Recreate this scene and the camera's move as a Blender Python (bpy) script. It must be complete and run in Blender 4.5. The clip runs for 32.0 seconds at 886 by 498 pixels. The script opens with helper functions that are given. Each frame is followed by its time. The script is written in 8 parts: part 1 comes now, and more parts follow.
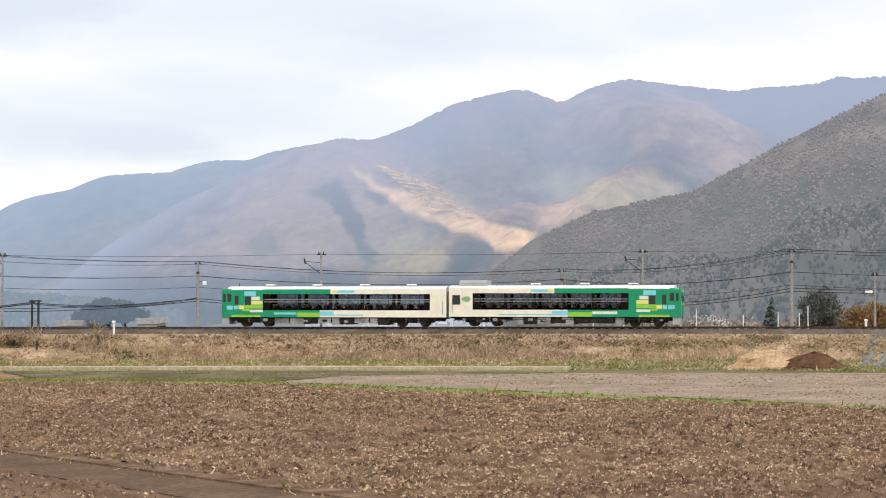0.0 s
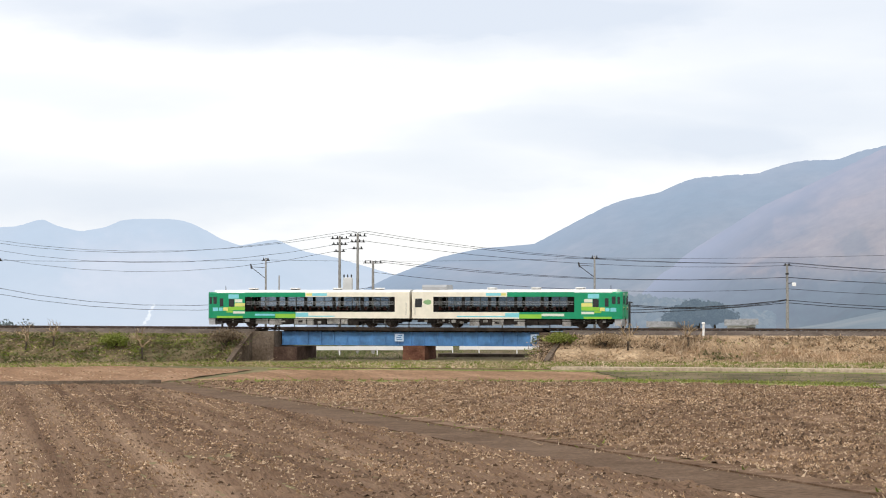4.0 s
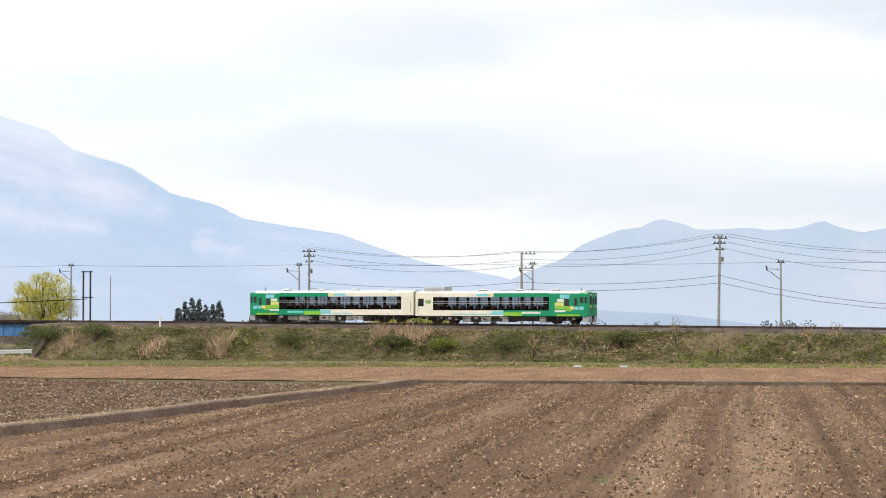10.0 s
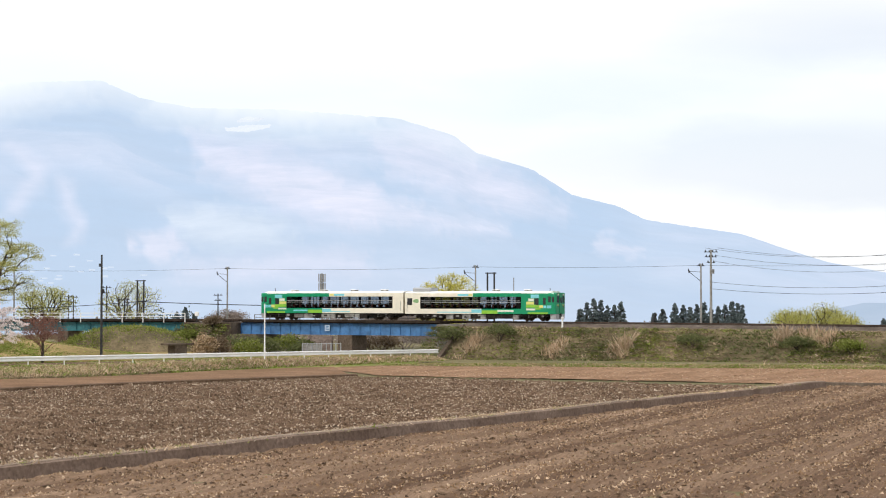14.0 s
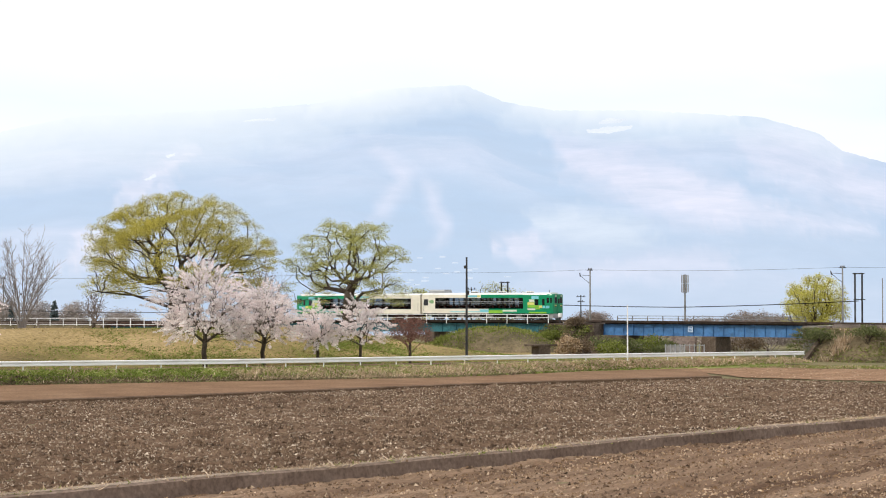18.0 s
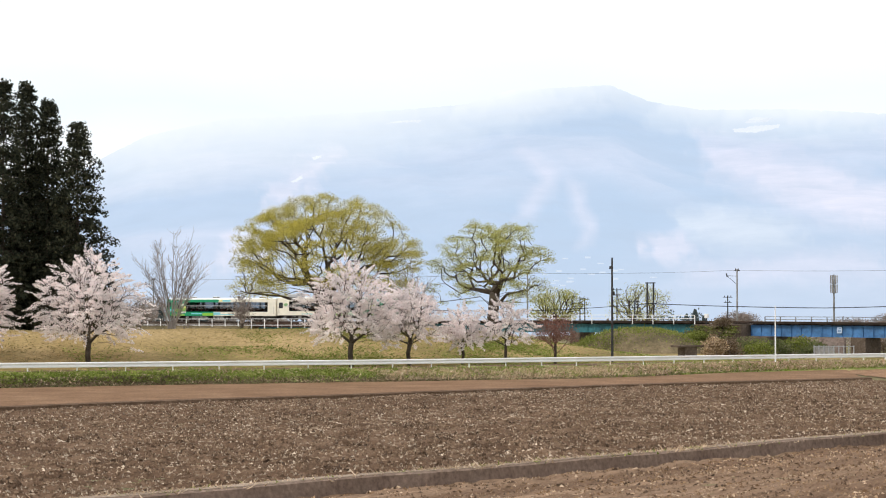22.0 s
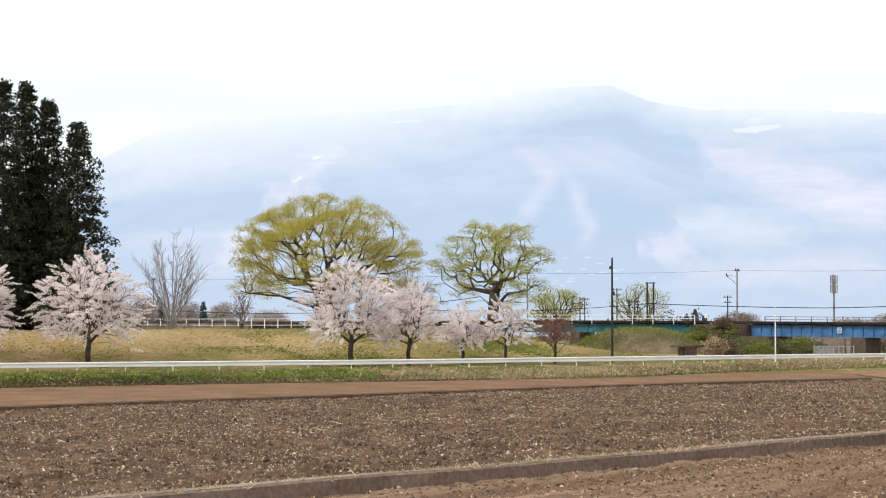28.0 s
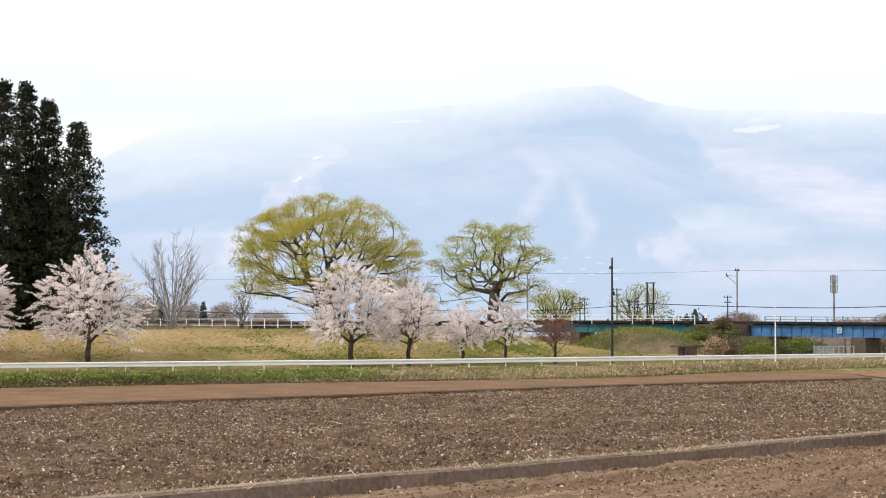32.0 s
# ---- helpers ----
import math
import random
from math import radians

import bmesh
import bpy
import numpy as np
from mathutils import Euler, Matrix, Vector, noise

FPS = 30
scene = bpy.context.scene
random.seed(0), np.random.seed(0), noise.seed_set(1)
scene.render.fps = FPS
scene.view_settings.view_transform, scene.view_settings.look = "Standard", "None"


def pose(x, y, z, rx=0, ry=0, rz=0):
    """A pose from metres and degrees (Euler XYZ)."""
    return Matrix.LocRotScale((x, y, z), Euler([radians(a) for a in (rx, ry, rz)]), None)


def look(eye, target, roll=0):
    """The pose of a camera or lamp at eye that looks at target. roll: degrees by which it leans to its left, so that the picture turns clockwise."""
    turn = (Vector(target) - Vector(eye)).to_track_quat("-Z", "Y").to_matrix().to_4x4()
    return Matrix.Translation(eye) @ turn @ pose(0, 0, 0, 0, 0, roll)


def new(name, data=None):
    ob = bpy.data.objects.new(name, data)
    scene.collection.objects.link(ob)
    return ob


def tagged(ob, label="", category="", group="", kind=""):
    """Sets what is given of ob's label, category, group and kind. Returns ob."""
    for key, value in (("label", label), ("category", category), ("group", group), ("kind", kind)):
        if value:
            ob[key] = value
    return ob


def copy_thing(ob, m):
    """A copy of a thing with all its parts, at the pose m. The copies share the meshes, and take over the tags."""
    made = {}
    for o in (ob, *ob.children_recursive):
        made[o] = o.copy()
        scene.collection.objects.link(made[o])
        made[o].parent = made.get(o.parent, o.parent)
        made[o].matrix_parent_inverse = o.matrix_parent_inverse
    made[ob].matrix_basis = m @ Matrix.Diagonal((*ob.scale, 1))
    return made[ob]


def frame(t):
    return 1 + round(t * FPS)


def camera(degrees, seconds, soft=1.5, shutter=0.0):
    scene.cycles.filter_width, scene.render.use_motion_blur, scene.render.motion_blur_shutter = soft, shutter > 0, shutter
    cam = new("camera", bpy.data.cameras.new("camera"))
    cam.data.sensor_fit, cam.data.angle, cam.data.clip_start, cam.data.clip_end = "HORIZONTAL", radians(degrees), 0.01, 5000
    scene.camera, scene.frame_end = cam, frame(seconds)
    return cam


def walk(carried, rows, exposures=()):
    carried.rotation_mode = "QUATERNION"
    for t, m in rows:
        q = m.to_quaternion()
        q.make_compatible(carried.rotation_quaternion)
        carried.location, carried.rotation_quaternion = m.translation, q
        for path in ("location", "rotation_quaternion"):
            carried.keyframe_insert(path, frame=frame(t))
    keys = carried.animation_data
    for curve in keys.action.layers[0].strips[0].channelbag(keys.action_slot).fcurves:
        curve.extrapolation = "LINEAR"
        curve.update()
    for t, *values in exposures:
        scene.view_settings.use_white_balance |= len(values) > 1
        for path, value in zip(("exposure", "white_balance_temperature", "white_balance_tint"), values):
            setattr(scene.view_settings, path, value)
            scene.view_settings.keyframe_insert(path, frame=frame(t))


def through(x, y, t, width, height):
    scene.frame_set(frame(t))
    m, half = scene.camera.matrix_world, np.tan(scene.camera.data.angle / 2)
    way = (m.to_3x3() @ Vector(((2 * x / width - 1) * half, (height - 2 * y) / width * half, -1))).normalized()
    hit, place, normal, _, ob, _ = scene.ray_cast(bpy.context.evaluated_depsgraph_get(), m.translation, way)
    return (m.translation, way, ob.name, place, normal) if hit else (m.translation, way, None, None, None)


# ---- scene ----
# a tripod beside the fields, swung to the left after the train; yaw to the left, pitch up, roll
EYE = (0.0, 0.0, 6.2)
PAN = [
    (0.0, 0.001, 1.561, 0.016),
    (0.5, 2.034, 1.577, -0.010),
    (1.0, 3.804, 1.577, 0.015),
    (1.5, 5.703, 1.595, -0.023),
    (2.0, 8.083, 1.601, 0.014),
    (2.5, 10.287, 1.600, -0.022),
    (3.0, 12.497, 1.607, 0.017),
    (3.5, 14.820, 1.611, -0.011),
    (4.0, 17.184, 1.602, 0.020),
    (4.5, 19.647, 1.608, 0.040),
    (6.5, 27.435, 1.598, -0.010),
    (7.0, 29.304, 1.611, 0.006),
    (7.5, 31.479, 1.615, -0.025),
    (8.0, 33.170, 1.623, 0.002),
    (8.5, 34.881, 1.620, -0.008),
    (9.0, 36.826, 1.627, -0.010),
    (9.5, 38.337, 1.629, 0.007),
    (10.0, 39.870, 1.632, 0.021),
    (10.5, 41.093, 1.632, 0.022),
    (11.0, 42.461, 1.642, 0.023),
    (11.5, 44.249, 1.638, 0.028),
    (12.0, 45.969, 1.648, -0.011),
    (12.5, 47.601, 1.650, 0.003),
    (13.0, 48.937, 1.651, 0.013),
    (13.5, 50.248, 1.650, -0.004),
    (14.0, 51.628, 1.651, 0.026),
    (14.5, 53.236, 1.656, -0.006),
    (16.5, 58.475, 1.680, -0.005),
    (17.0, 59.731, 1.670, 0.001),
    (17.5, 60.866, 1.683, 0.004),
    (18.0, 62.255, 1.684, 0.015),
    (18.5, 63.242, 1.682, -0.017),
    (19.0, 64.572, 1.683, 0.003),
    (19.5, 65.348, 1.685, 0.005),
    (20.0, 66.014, 1.700, -0.014),
    (20.5, 66.444, 1.701, -0.016),
    (21.0, 66.519, 1.701, -0.016),
    (21.5, 66.518, 1.706, 0.004),
    (32.0, 66.518, 1.706, 0.004),
]
cam = camera(25.61, 32.0, soft=1.05)
walk(cam, [(t, pose(*EYE, 0, 0, yaw) @ pose(0, 0, 0, 90 + pitch) @ pose(0, 0, 0, 0, 0, roll)) for t, yaw, pitch, roll in PAN])

# ---- daylight: a bright, thinly overcast sky and a weak, wide sun from behind the camera ----
SUN_AZ, SUN_EL = 188.0, 46.0      # degrees to the left of the first view, and above the horizon


# soft grey cloud banks: bearing to the left and height in degrees, half width and half height, depth
CLOUDS = [(4.0, 8.2, 11.0, 2.4, 0.8), (6.5, 5.2, 9.0, 1.6, 0.7), (-9.0, 8.6, 6.0, 1.2, 0.6), (15.0, 8.4, 7.0, 1.5, 0.8), (13.5, 4.4, 8.0, 1.1, 0.55), (22.5, 8.7, 10.0, 1.3, 0.9), (25.0, 3.2, 15.0, 1.5, 0.75),
          (33.0, 8.8, 6.0, 1.0, 0.6), (38.0, 4.2, 9.0, 1.8, 0.75), (40.8, 7.8, 5.0, 1.5, 0.8), (29.5, 6.2, 6.0, 0.8, 0.35), (30.0, 1.7, 14.0, 1.9, 0.6), (44.0, 4.2, 9.0, 1.3, 0.7), (47.0, 6.2, 7.0, 0.9, 0.5), (52.0, 8.3, 6.0, 1.0, 0.35)]


def make_world():
    world = bpy.data.worlds.new("sky")
    scene.world = world
    world.use_nodes = True
    nt = world.node_tree
    nt.nodes.clear()
    out = nt.nodes.new("ShaderNodeOutputWorld")
    bg = nt.nodes.new("ShaderNodeBackground")
    sky = nt.nodes.new("ShaderNodeTexSky")
    sky.sky_type, sky.sun_disc = "NISHITA", False
    sky.sun_elevation, sky.sun_rotation = radians(SUN_EL), radians(-SUN_AZ)

    def math_node(op, *values, clamp=False):
        n = nt.nodes.new("ShaderNodeMath")
        n.operation, n.use_clamp = op, clamp
        for k, v in enumerate(values):
            if isinstance(v, (int, float)):
                n.inputs[k].default_value = v
            else:
                nt.links.new(v, n.inputs[k])
        return n.outputs[0]

    def mix_node(a, b, fac, mode="MIX"):
        n = nt.nodes.new("ShaderNodeMix")
        n.data_type, n.blend_type = "RGBA", mode
        for k, v in ((0, fac), (6, a), (7, b)):
            if isinstance(v, tuple):
                n.inputs[k].default_value = (*v, 1)
            elif isinstance(v, float):
                n.inputs[k].default_value = v
            else:
                nt.links.new(v, n.inputs[k])
        return n.outputs[2]

    dim = mix_node(sky.outputs[0], (0.10, 0.10, 0.10), 1.0, "MULTIPLY")
    co = nt.nodes.new("ShaderNodeTexCoord")
    sep = nt.nodes.new("ShaderNodeSeparateXYZ")
    nt.links.new(co.outputs["Generated"], sep.inputs[0])
    bearing = math_node("MULTIPLY", math_node("ARCTAN2", math_node("MULTIPLY", sep.outputs["X"], -1.0), sep.outputs["Y"]), 180 / math.pi)
    height = math_node("MULTIPLY", math_node("ARCSINE", sep.outputs["Z"]), 180 / math.pi)

    def cloud_noise(scale, detail, stretch, shift):
        mp = nt.nodes.new("ShaderNodeMapping")
        mp.inputs["Scale"].default_value, mp.inputs["Location"].default_value = stretch, shift
        nt.links.new(co.outputs["Generated"], mp.inputs[0])
        n = nt.nodes.new("ShaderNodeTexNoise")
        n.inputs["Scale"].default_value, n.inputs["Detail"].default_value, n.inputs["Roughness"].default_value = scale, detail, 0.55
        nt.links.new(mp.outputs[0], n.inputs["Vector"])
        return n.outputs["Fac"]

    wisp = cloud_noise(5.0, 6, (1.0, 1.0, 3.2), (3.6, 2.4, 0.8))
    broad = cloud_noise(1.7, 5, (1.6, 1.6, 7.0), (3.6, 2.4, 0.8))
    a = math_node("ADD", bearing, math_node("MULTIPLY", math_node("SUBTRACT", wisp, 0.5), 14.0))
    h = math_node("ADD", height, math_node("MULTIPLY", math_node("SUBTRACT", wisp, 0.5), 3.0))
    total = math_node("MULTIPLY", math_node("SUBTRACT", 0.52, broad, clamp=True), 1.6)
    for az, el, ra, re, deep in CLOUDS:
        u = math_node("DIVIDE", math_node("SUBTRACT", a, az), ra)
        v = math_node("DIVIDE", math_node("SUBTRACT", h, el), re)
        d = math_node("ADD", math_node("MULTIPLY", u, u), math_node("MULTIPLY", v, v))
        total = math_node("ADD", total, math_node("MULTIPLY", math_node("SUBTRACT", 1.0, d, clamp=True), deep))
    total = math_node("MULTIPLY", total, math_node("ADD", wisp, 0.45), clamp=True)
    veil = mix_node((1.0, 1.0, 1.0), (0.72, 0.77, 0.86), total)
    over = mix_node(dim, veil, 0.9)
    # the overcast thins out towards the volcano, to a pale cyan haze low down
    thin = nt.nodes.new("ShaderNodeMapRange")
    thin.inputs["From Min"].default_value, thin.inputs["From Max"].default_value = -0.45, -0.92
    thin.inputs["To Max"].default_value = 0.75
    nt.links.new(sep.outputs["X"], thin.inputs["Value"])
    low = math_node("SUBTRACT", 1.0, math_node("ABSOLUTE", math_node("DIVIDE", math_node("SUBTRACT", h, 6.0), 2.2)), clamp=True)
    pale = mix_node((0.97, 0.985, 1.0), (0.80, 0.91, 0.97), low)
    nt.links.new(mix_node(over, pale, thin.outputs[0]), bg.inputs[0])
    bg.inputs[1].default_value = 1.12
    nt.links.new(bg.outputs[0], out.inputs[0])


make_world()
sun = new("sun", bpy.data.lights.new("sun", "SUN"))
sun.data.energy, sun.data.angle, sun.data.color = 2.0, radians(10), (1.0, 0.93, 0.82)
sun.matrix_world = look((0, 0, 0), (math.sin(radians(SUN_AZ)) * math.cos(radians(SUN_EL)),
                                    -math.cos(radians(SUN_AZ)) * math.cos(radians(SUN_EL)), -math.sin(radians(SUN_EL))))

# ---- materials ----
def shader(name, rough=0.8, metal=0.0):
    m = bpy.data.materials.new(name)
    m.use_nodes = True
    b = m.node_tree.nodes["Principled BSDF"]
    b.inputs["Roughness"].default_value = rough
    b.inputs["Metallic"].default_value = metal
    if rough > 0.65:
        b.inputs["Specular IOR Level"].default_value = 0.08
    return m, m.node_tree, b


def noise_node(nt, scale, detail=4, rough=0.55, stretch=None, turn=0.0):
    co = nt.nodes.new("ShaderNodeTexCoord")
    n = nt.nodes.new("ShaderNodeTexNoise")
    n.inputs["Scale"].default_value, n.inputs["Detail"].default_value, n.inputs["Roughness"].default_value = scale, detail, rough
    if stretch:
        mp = nt.nodes.new("ShaderNodeMapping")
        mp.vector_type = "TEXTURE"
        mp.inputs["Scale"].default_value = tuple(1 / k for k in stretch)
        mp.inputs["Rotation"].default_value = (0, 0, turn)
        nt.links.new(co.outputs["Object"], mp.inputs[0])
        nt.links.new(mp.outputs[0], n.inputs["Vector"])
    else:
        nt.links.new(co.outputs["Object"], n.inputs["Vector"])
    return n


def ramp_node(nt, fac, stops):
    r = nt.nodes.new("ShaderNodeValToRGB")
    e = r.color_ramp.elements
    for k, (p, c) in enumerate(stops):
        s = e[k] if k < 2 else e.new(p)
        s.position, s.color = p, (*c, 1)
    nt.links.new(fac, r.inputs[0])
    return r


def blend(nt, a, b, fac, mode="MIX"):
    x = nt.nodes.new("ShaderNodeMix")
    x.data_type, x.blend_type = "RGBA", mode
    for socket, v in ((x.inputs[6], a), (x.inputs[7], b)):
        if isinstance(v, tuple):
            socket.default_value = (*v, 1)
        else:
            nt.links.new(v, socket)
    if isinstance(fac, float):
        x.inputs[0].default_value = fac
    else:
        nt.links.new(fac, x.inputs[0])
    return x.outputs[2]


def grainy(name, dark, mid, light, scale=2.0, fine=14.0, rough=0.9, bump=0.3, metal=0.0, stretch=None, turn=0.0, per_object=0.0, per_island=0.0, spread=(0.30, 0.72)):
    """A surface with stains at one scale and grain at another."""
    m, nt, b = shader(name, rough, metal)
    n1, n2 = noise_node(nt, scale, 5, 0.6, stretch, turn), noise_node(nt, fine, 5, 0.65, stretch, turn)
    base = ramp_node(nt, n1.outputs["Fac"], [(spread[0], dark), (spread[1], light), (0.5, mid)]).outputs[0]
    grain = ramp_node(nt, n2.outputs["Fac"], [(0.28, (0.48, 0.48, 0.48)), (0.72, (1.45, 1.45, 1.45))]).outputs[0]
    col = blend(nt, base, grain, 0.8, "MULTIPLY")
    for amount, node, socket in ((per_object, "ShaderNodeObjectInfo", "Random"), (per_island, "ShaderNodeNewGeometry", "Random Per Island")):
        if amount:
            info = nt.nodes.new(node)
            vary = ramp_node(nt, info.outputs[socket], [(0.0, (1 - amount,) * 3), (1.0, (1 + amount,) * 3)]).outputs[0]
            col = blend(nt, col, vary, 1.0, "MULTIPLY")
    nt.links.new(col, b.inputs["Base Color"])
    if bump:
        bp = nt.nodes.new("ShaderNodeBump")
        bp.inputs["Strength"].default_value, bp.inputs["Distance"].default_value = bump, 0.05
        nt.links.new(n2.outputs["Fac"], bp.inputs["Height"])
        nt.links.new(bp.outputs[0], b.inputs["Normal"])
    return m


def painted(name, colour, rough=0.4, metal=0.0, dirt=0.12, scale=1.3):
    """Paint with faint dirt."""
    m, nt, b = shader(name, rough, metal)
    n = noise_node(nt, scale, 6, 0.6)
    dull = tuple(c * (1 - dirt) for c in colour)
    worn = tuple(min(1, c * (1 + dirt * 0.4)) for c in colour)
    nt.links.new(ramp_node(nt, n.outputs["Fac"], [(0.3, dull), (0.7, worn)]).outputs[0], b.inputs["Base Color"])
    return m


def leafy(name, a, b_, c, scale=0.35, through=0.35):
    """Leaves or petals: each clump its own shade, some light through them."""
    m, nt, b = shader(name, 0.7)
    info = nt.nodes.new("ShaderNodeNewGeometry")
    each = ramp_node(nt, info.outputs["Random Per Island"], [(0.0, a), (1.0, c), (0.5, b_)]).outputs[0]
    n = noise_node(nt, scale, 3)
    col = blend(nt, each, ramp_node(nt, n.outputs["Fac"], [(0.3, (0.75, 0.75, 0.75)), (0.7, (1.2, 1.2, 1.2))]).outputs[0], 1.0, "MULTIPLY")
    nt.links.new(col, b.inputs["Base Color"])
    tr = nt.nodes.new("ShaderNodeBsdfTranslucent")
    nt.links.new(col, tr.inputs[0])
    mx = nt.nodes.new("ShaderNodeMixShader")
    mx.inputs[0].default_value = through
    nt.links.new(b.outputs[0], mx.inputs[1])
    nt.links.new(tr.outputs[0], mx.inputs[2])
    nt.links.new(mx.outputs[0], nt.nodes["Material Output"].inputs[0])
    return m


M = {}
FURROW = radians(30.8)
M["ground"] = grainy("rough_grassland", (0.10, 0.10, 0.045), (0.16, 0.14, 0.07), (0.24, 0.20, 0.11), 0.05, 1.2)
M["stubble"] = grainy("straw_strewn_soil", (0.098, 0.058, 0.035), (0.185, 0.118, 0.077), (0.350, 0.240, 0.164), 0.6, 13.0, 0.95, 1.0, stretch=(1, 1.8, 1), turn=0.5)
M["furrow"] = grainy("furrowed_soil", (0.115, 0.068, 0.043), (0.190, 0.121, 0.079), (0.320, 0.218, 0.147), 0.36, 13.0, 0.95, 0.9, stretch=(1.5, 0.035, 1), turn=FURROW, spread=(0.34, 0.68))
M["soil_pale"] = grainy("pale_dry_soil", (0.200, 0.115, 0.066), (0.265, 0.158, 0.094), (0.350, 0.222, 0.140), 0.3, 3.0, 0.95, 0.5, stretch=(1.6, 0.3, 1), turn=FURROW)
M["soil_dark"] = grainy("dark_clod_soil", (0.082, 0.050, 0.032), (0.146, 0.092, 0.060), (0.238, 0.162, 0.111), 0.6, 13.0, 0.95, 1.0)
M["soil_red"] = grainy("smooth_reddish_soil", (0.165, 0.094, 0.054), (0.215, 0.128, 0.075), (0.270, 0.170, 0.105), 0.25, 5.0, 0.95, 0.3)
M["soil_tan"] = grainy("grey_tan_soil", (0.220, 0.166, 0.122), (0.295, 0.228, 0.175), (0.375, 0.298, 0.238), 0.3, 6.0, 0.95, 0.5)
M["path"] = grainy("grey_dirt_path", (0.100, 0.063, 0.040), (0.135, 0.088, 0.058), (0.175, 0.118, 0.081), 0.5, 5.0, 0.95, 0.3)
M["dirt_road"] = grainy("light_gravel", (0.350, 0.264, 0.196), (0.438, 0.348, 0.265), (0.537, 0.444, 0.356), 0.4, 5.0, 0.95, 0.3)
M["grass"] = grainy("short_spring_grass", (0.127, 0.162, 0.040), (0.218, 0.240, 0.075), (0.380, 0.342, 0.149), 0.55, 4.0, 0.95, 0.6)
M["dry_grass"] = grainy("dry_weed_bank", (0.082, 0.070, 0.040), (0.145, 0.116, 0.068), (0.240, 0.185, 0.115), 0.3, 3.0, 0.95, 0.8)
M["levee"] = grainy("grass_levee", (0.170, 0.138, 0.050), (0.295, 0.216, 0.095), (0.440, 0.320, 0.165), 0.07, 2.6, 0.95, 0.6)
M["ballast"] = grainy("brown_ballast", (0.07, 0.055, 0.045), (0.12, 0.095, 0.08), (0.18, 0.15, 0.13), 0.6, 9.0, 0.95, 0.9)
M["rail"] = grainy("rusty_rail", (0.05, 0.034, 0.026), (0.09, 0.062, 0.048), (0.15, 0.11, 0.09), 1.0, 8.0, 0.55, 0.1, 0.6)
M["timber"] = grainy("dark_timber", (0.022, 0.017, 0.014), (0.04, 0.03, 0.024), (0.065, 0.05, 0.04), 1.0, 7.0)
M["concrete"] = grainy("weathered_concrete", (0.16, 0.145, 0.125), (0.24, 0.22, 0.195), (0.32, 0.30, 0.27), 0.5, 5.0, 0.9, 0.3)
M["dark_concrete"] = grainy("dark_brown_concrete", (0.075, 0.055, 0.041), (0.125, 0.096, 0.074), (0.185, 0.148, 0.120), 0.6, 5.0, 0.9, 0.4)
M["brick"] = grainy("old_red_brick", (0.08, 0.035, 0.025), (0.13, 0.06, 0.04), (0.18, 0.09, 0.06), 0.8, 6.0, 0.9, 0.4)
M["blue"] = grainy("faded_blue_girder_paint", (0.048, 0.150, 0.34), (0.062, 0.185, 0.40), (0.078, 0.210, 0.43), 0.25, 1.2, 0.5, 0.05)
M["teal"] = grainy("teal_girder_paint", (0.015, 0.10, 0.13), (0.025, 0.15, 0.18), (0.045, 0.20, 0.22), 0.5, 4.0, 0.5, 0.1)
M["white"] = painted("white_painted_steel", (0.88, 0.88, 0.88), 0.4, 0.0, 0.08, 0.6)
M["bark"] = grainy("grey_brown_bark", (0.045, 0.036, 0.028), (0.075, 0.06, 0.048), (0.12, 0.10, 0.08), 2.0, 12.0)
M["pole"] = grainy("grey_concrete_pole", (0.224, 0.216, 0.206), (0.292, 0.284, 0.274), (0.361, 0.360, 0.350), 0.8, 7.0, 0.85, 0.1)
M["steel"] = grainy("dull_galvanised_steel", (0.16, 0.16, 0.16), (0.24, 0.24, 0.24), (0.32, 0.32, 0.32), 1.0, 7.0, 0.6, 0.1, 0.4)
M["dark_steel"] = grainy("dark_steel", (0.02, 0.02, 0.021), (0.035, 0.035, 0.037), (0.06, 0.06, 0.062), 1.0, 7.0, 0.6, 0.1, 0.3)
M["cable"] = painted("black_cable", (0.035, 0.035, 0.04), 0.7)
M["straw"] = leafy("pale_straw", (0.231, 0.143, 0.080), (0.382, 0.259, 0.160), (0.693, 0.539, 0.395), 0.2, 0.1)
# the darkest clods also stand in for shade in the gaps
M["clod"] = leafy("soil_clods", (0.065, 0.040, 0.026), (0.145, 0.093, 0.060), (0.260, 0.178, 0.120), 0.3, 0.0)
M["blade_dry"] = leafy("dry_weed_stems", (0.246, 0.171, 0.099), (0.426, 0.314, 0.193), (0.694, 0.550, 0.385), 0.15, 0.4)
M["blade_brown"] = leafy("brown_dead_weeds", (0.110, 0.080, 0.052), (0.200, 0.148, 0.098), (0.330, 0.250, 0.175), 0.15, 0.4)
M["blade_green"] = leafy("fresh_green_blades", (0.115, 0.155, 0.028), (0.218, 0.253, 0.055), (0.368, 0.380, 0.121), 0.15, 0.4)
M["blade_bank"] = leafy("bright_green_blades", (0.115, 0.165, 0.030), (0.225, 0.280, 0.058), (0.380, 0.410, 0.130), 0.5, 0.4)
M["blade_deep"] = leafy("deep_green_blades", (0.095, 0.115, 0.045), (0.155, 0.175, 0.072), (0.240, 0.250, 0.110), 0.15, 0.4)
M["blade_levee"] = leafy("yellow_green_turf", (0.250, 0.205, 0.080), (0.380, 0.300, 0.150), (0.540, 0.430, 0.250), 0.06, 0.3)
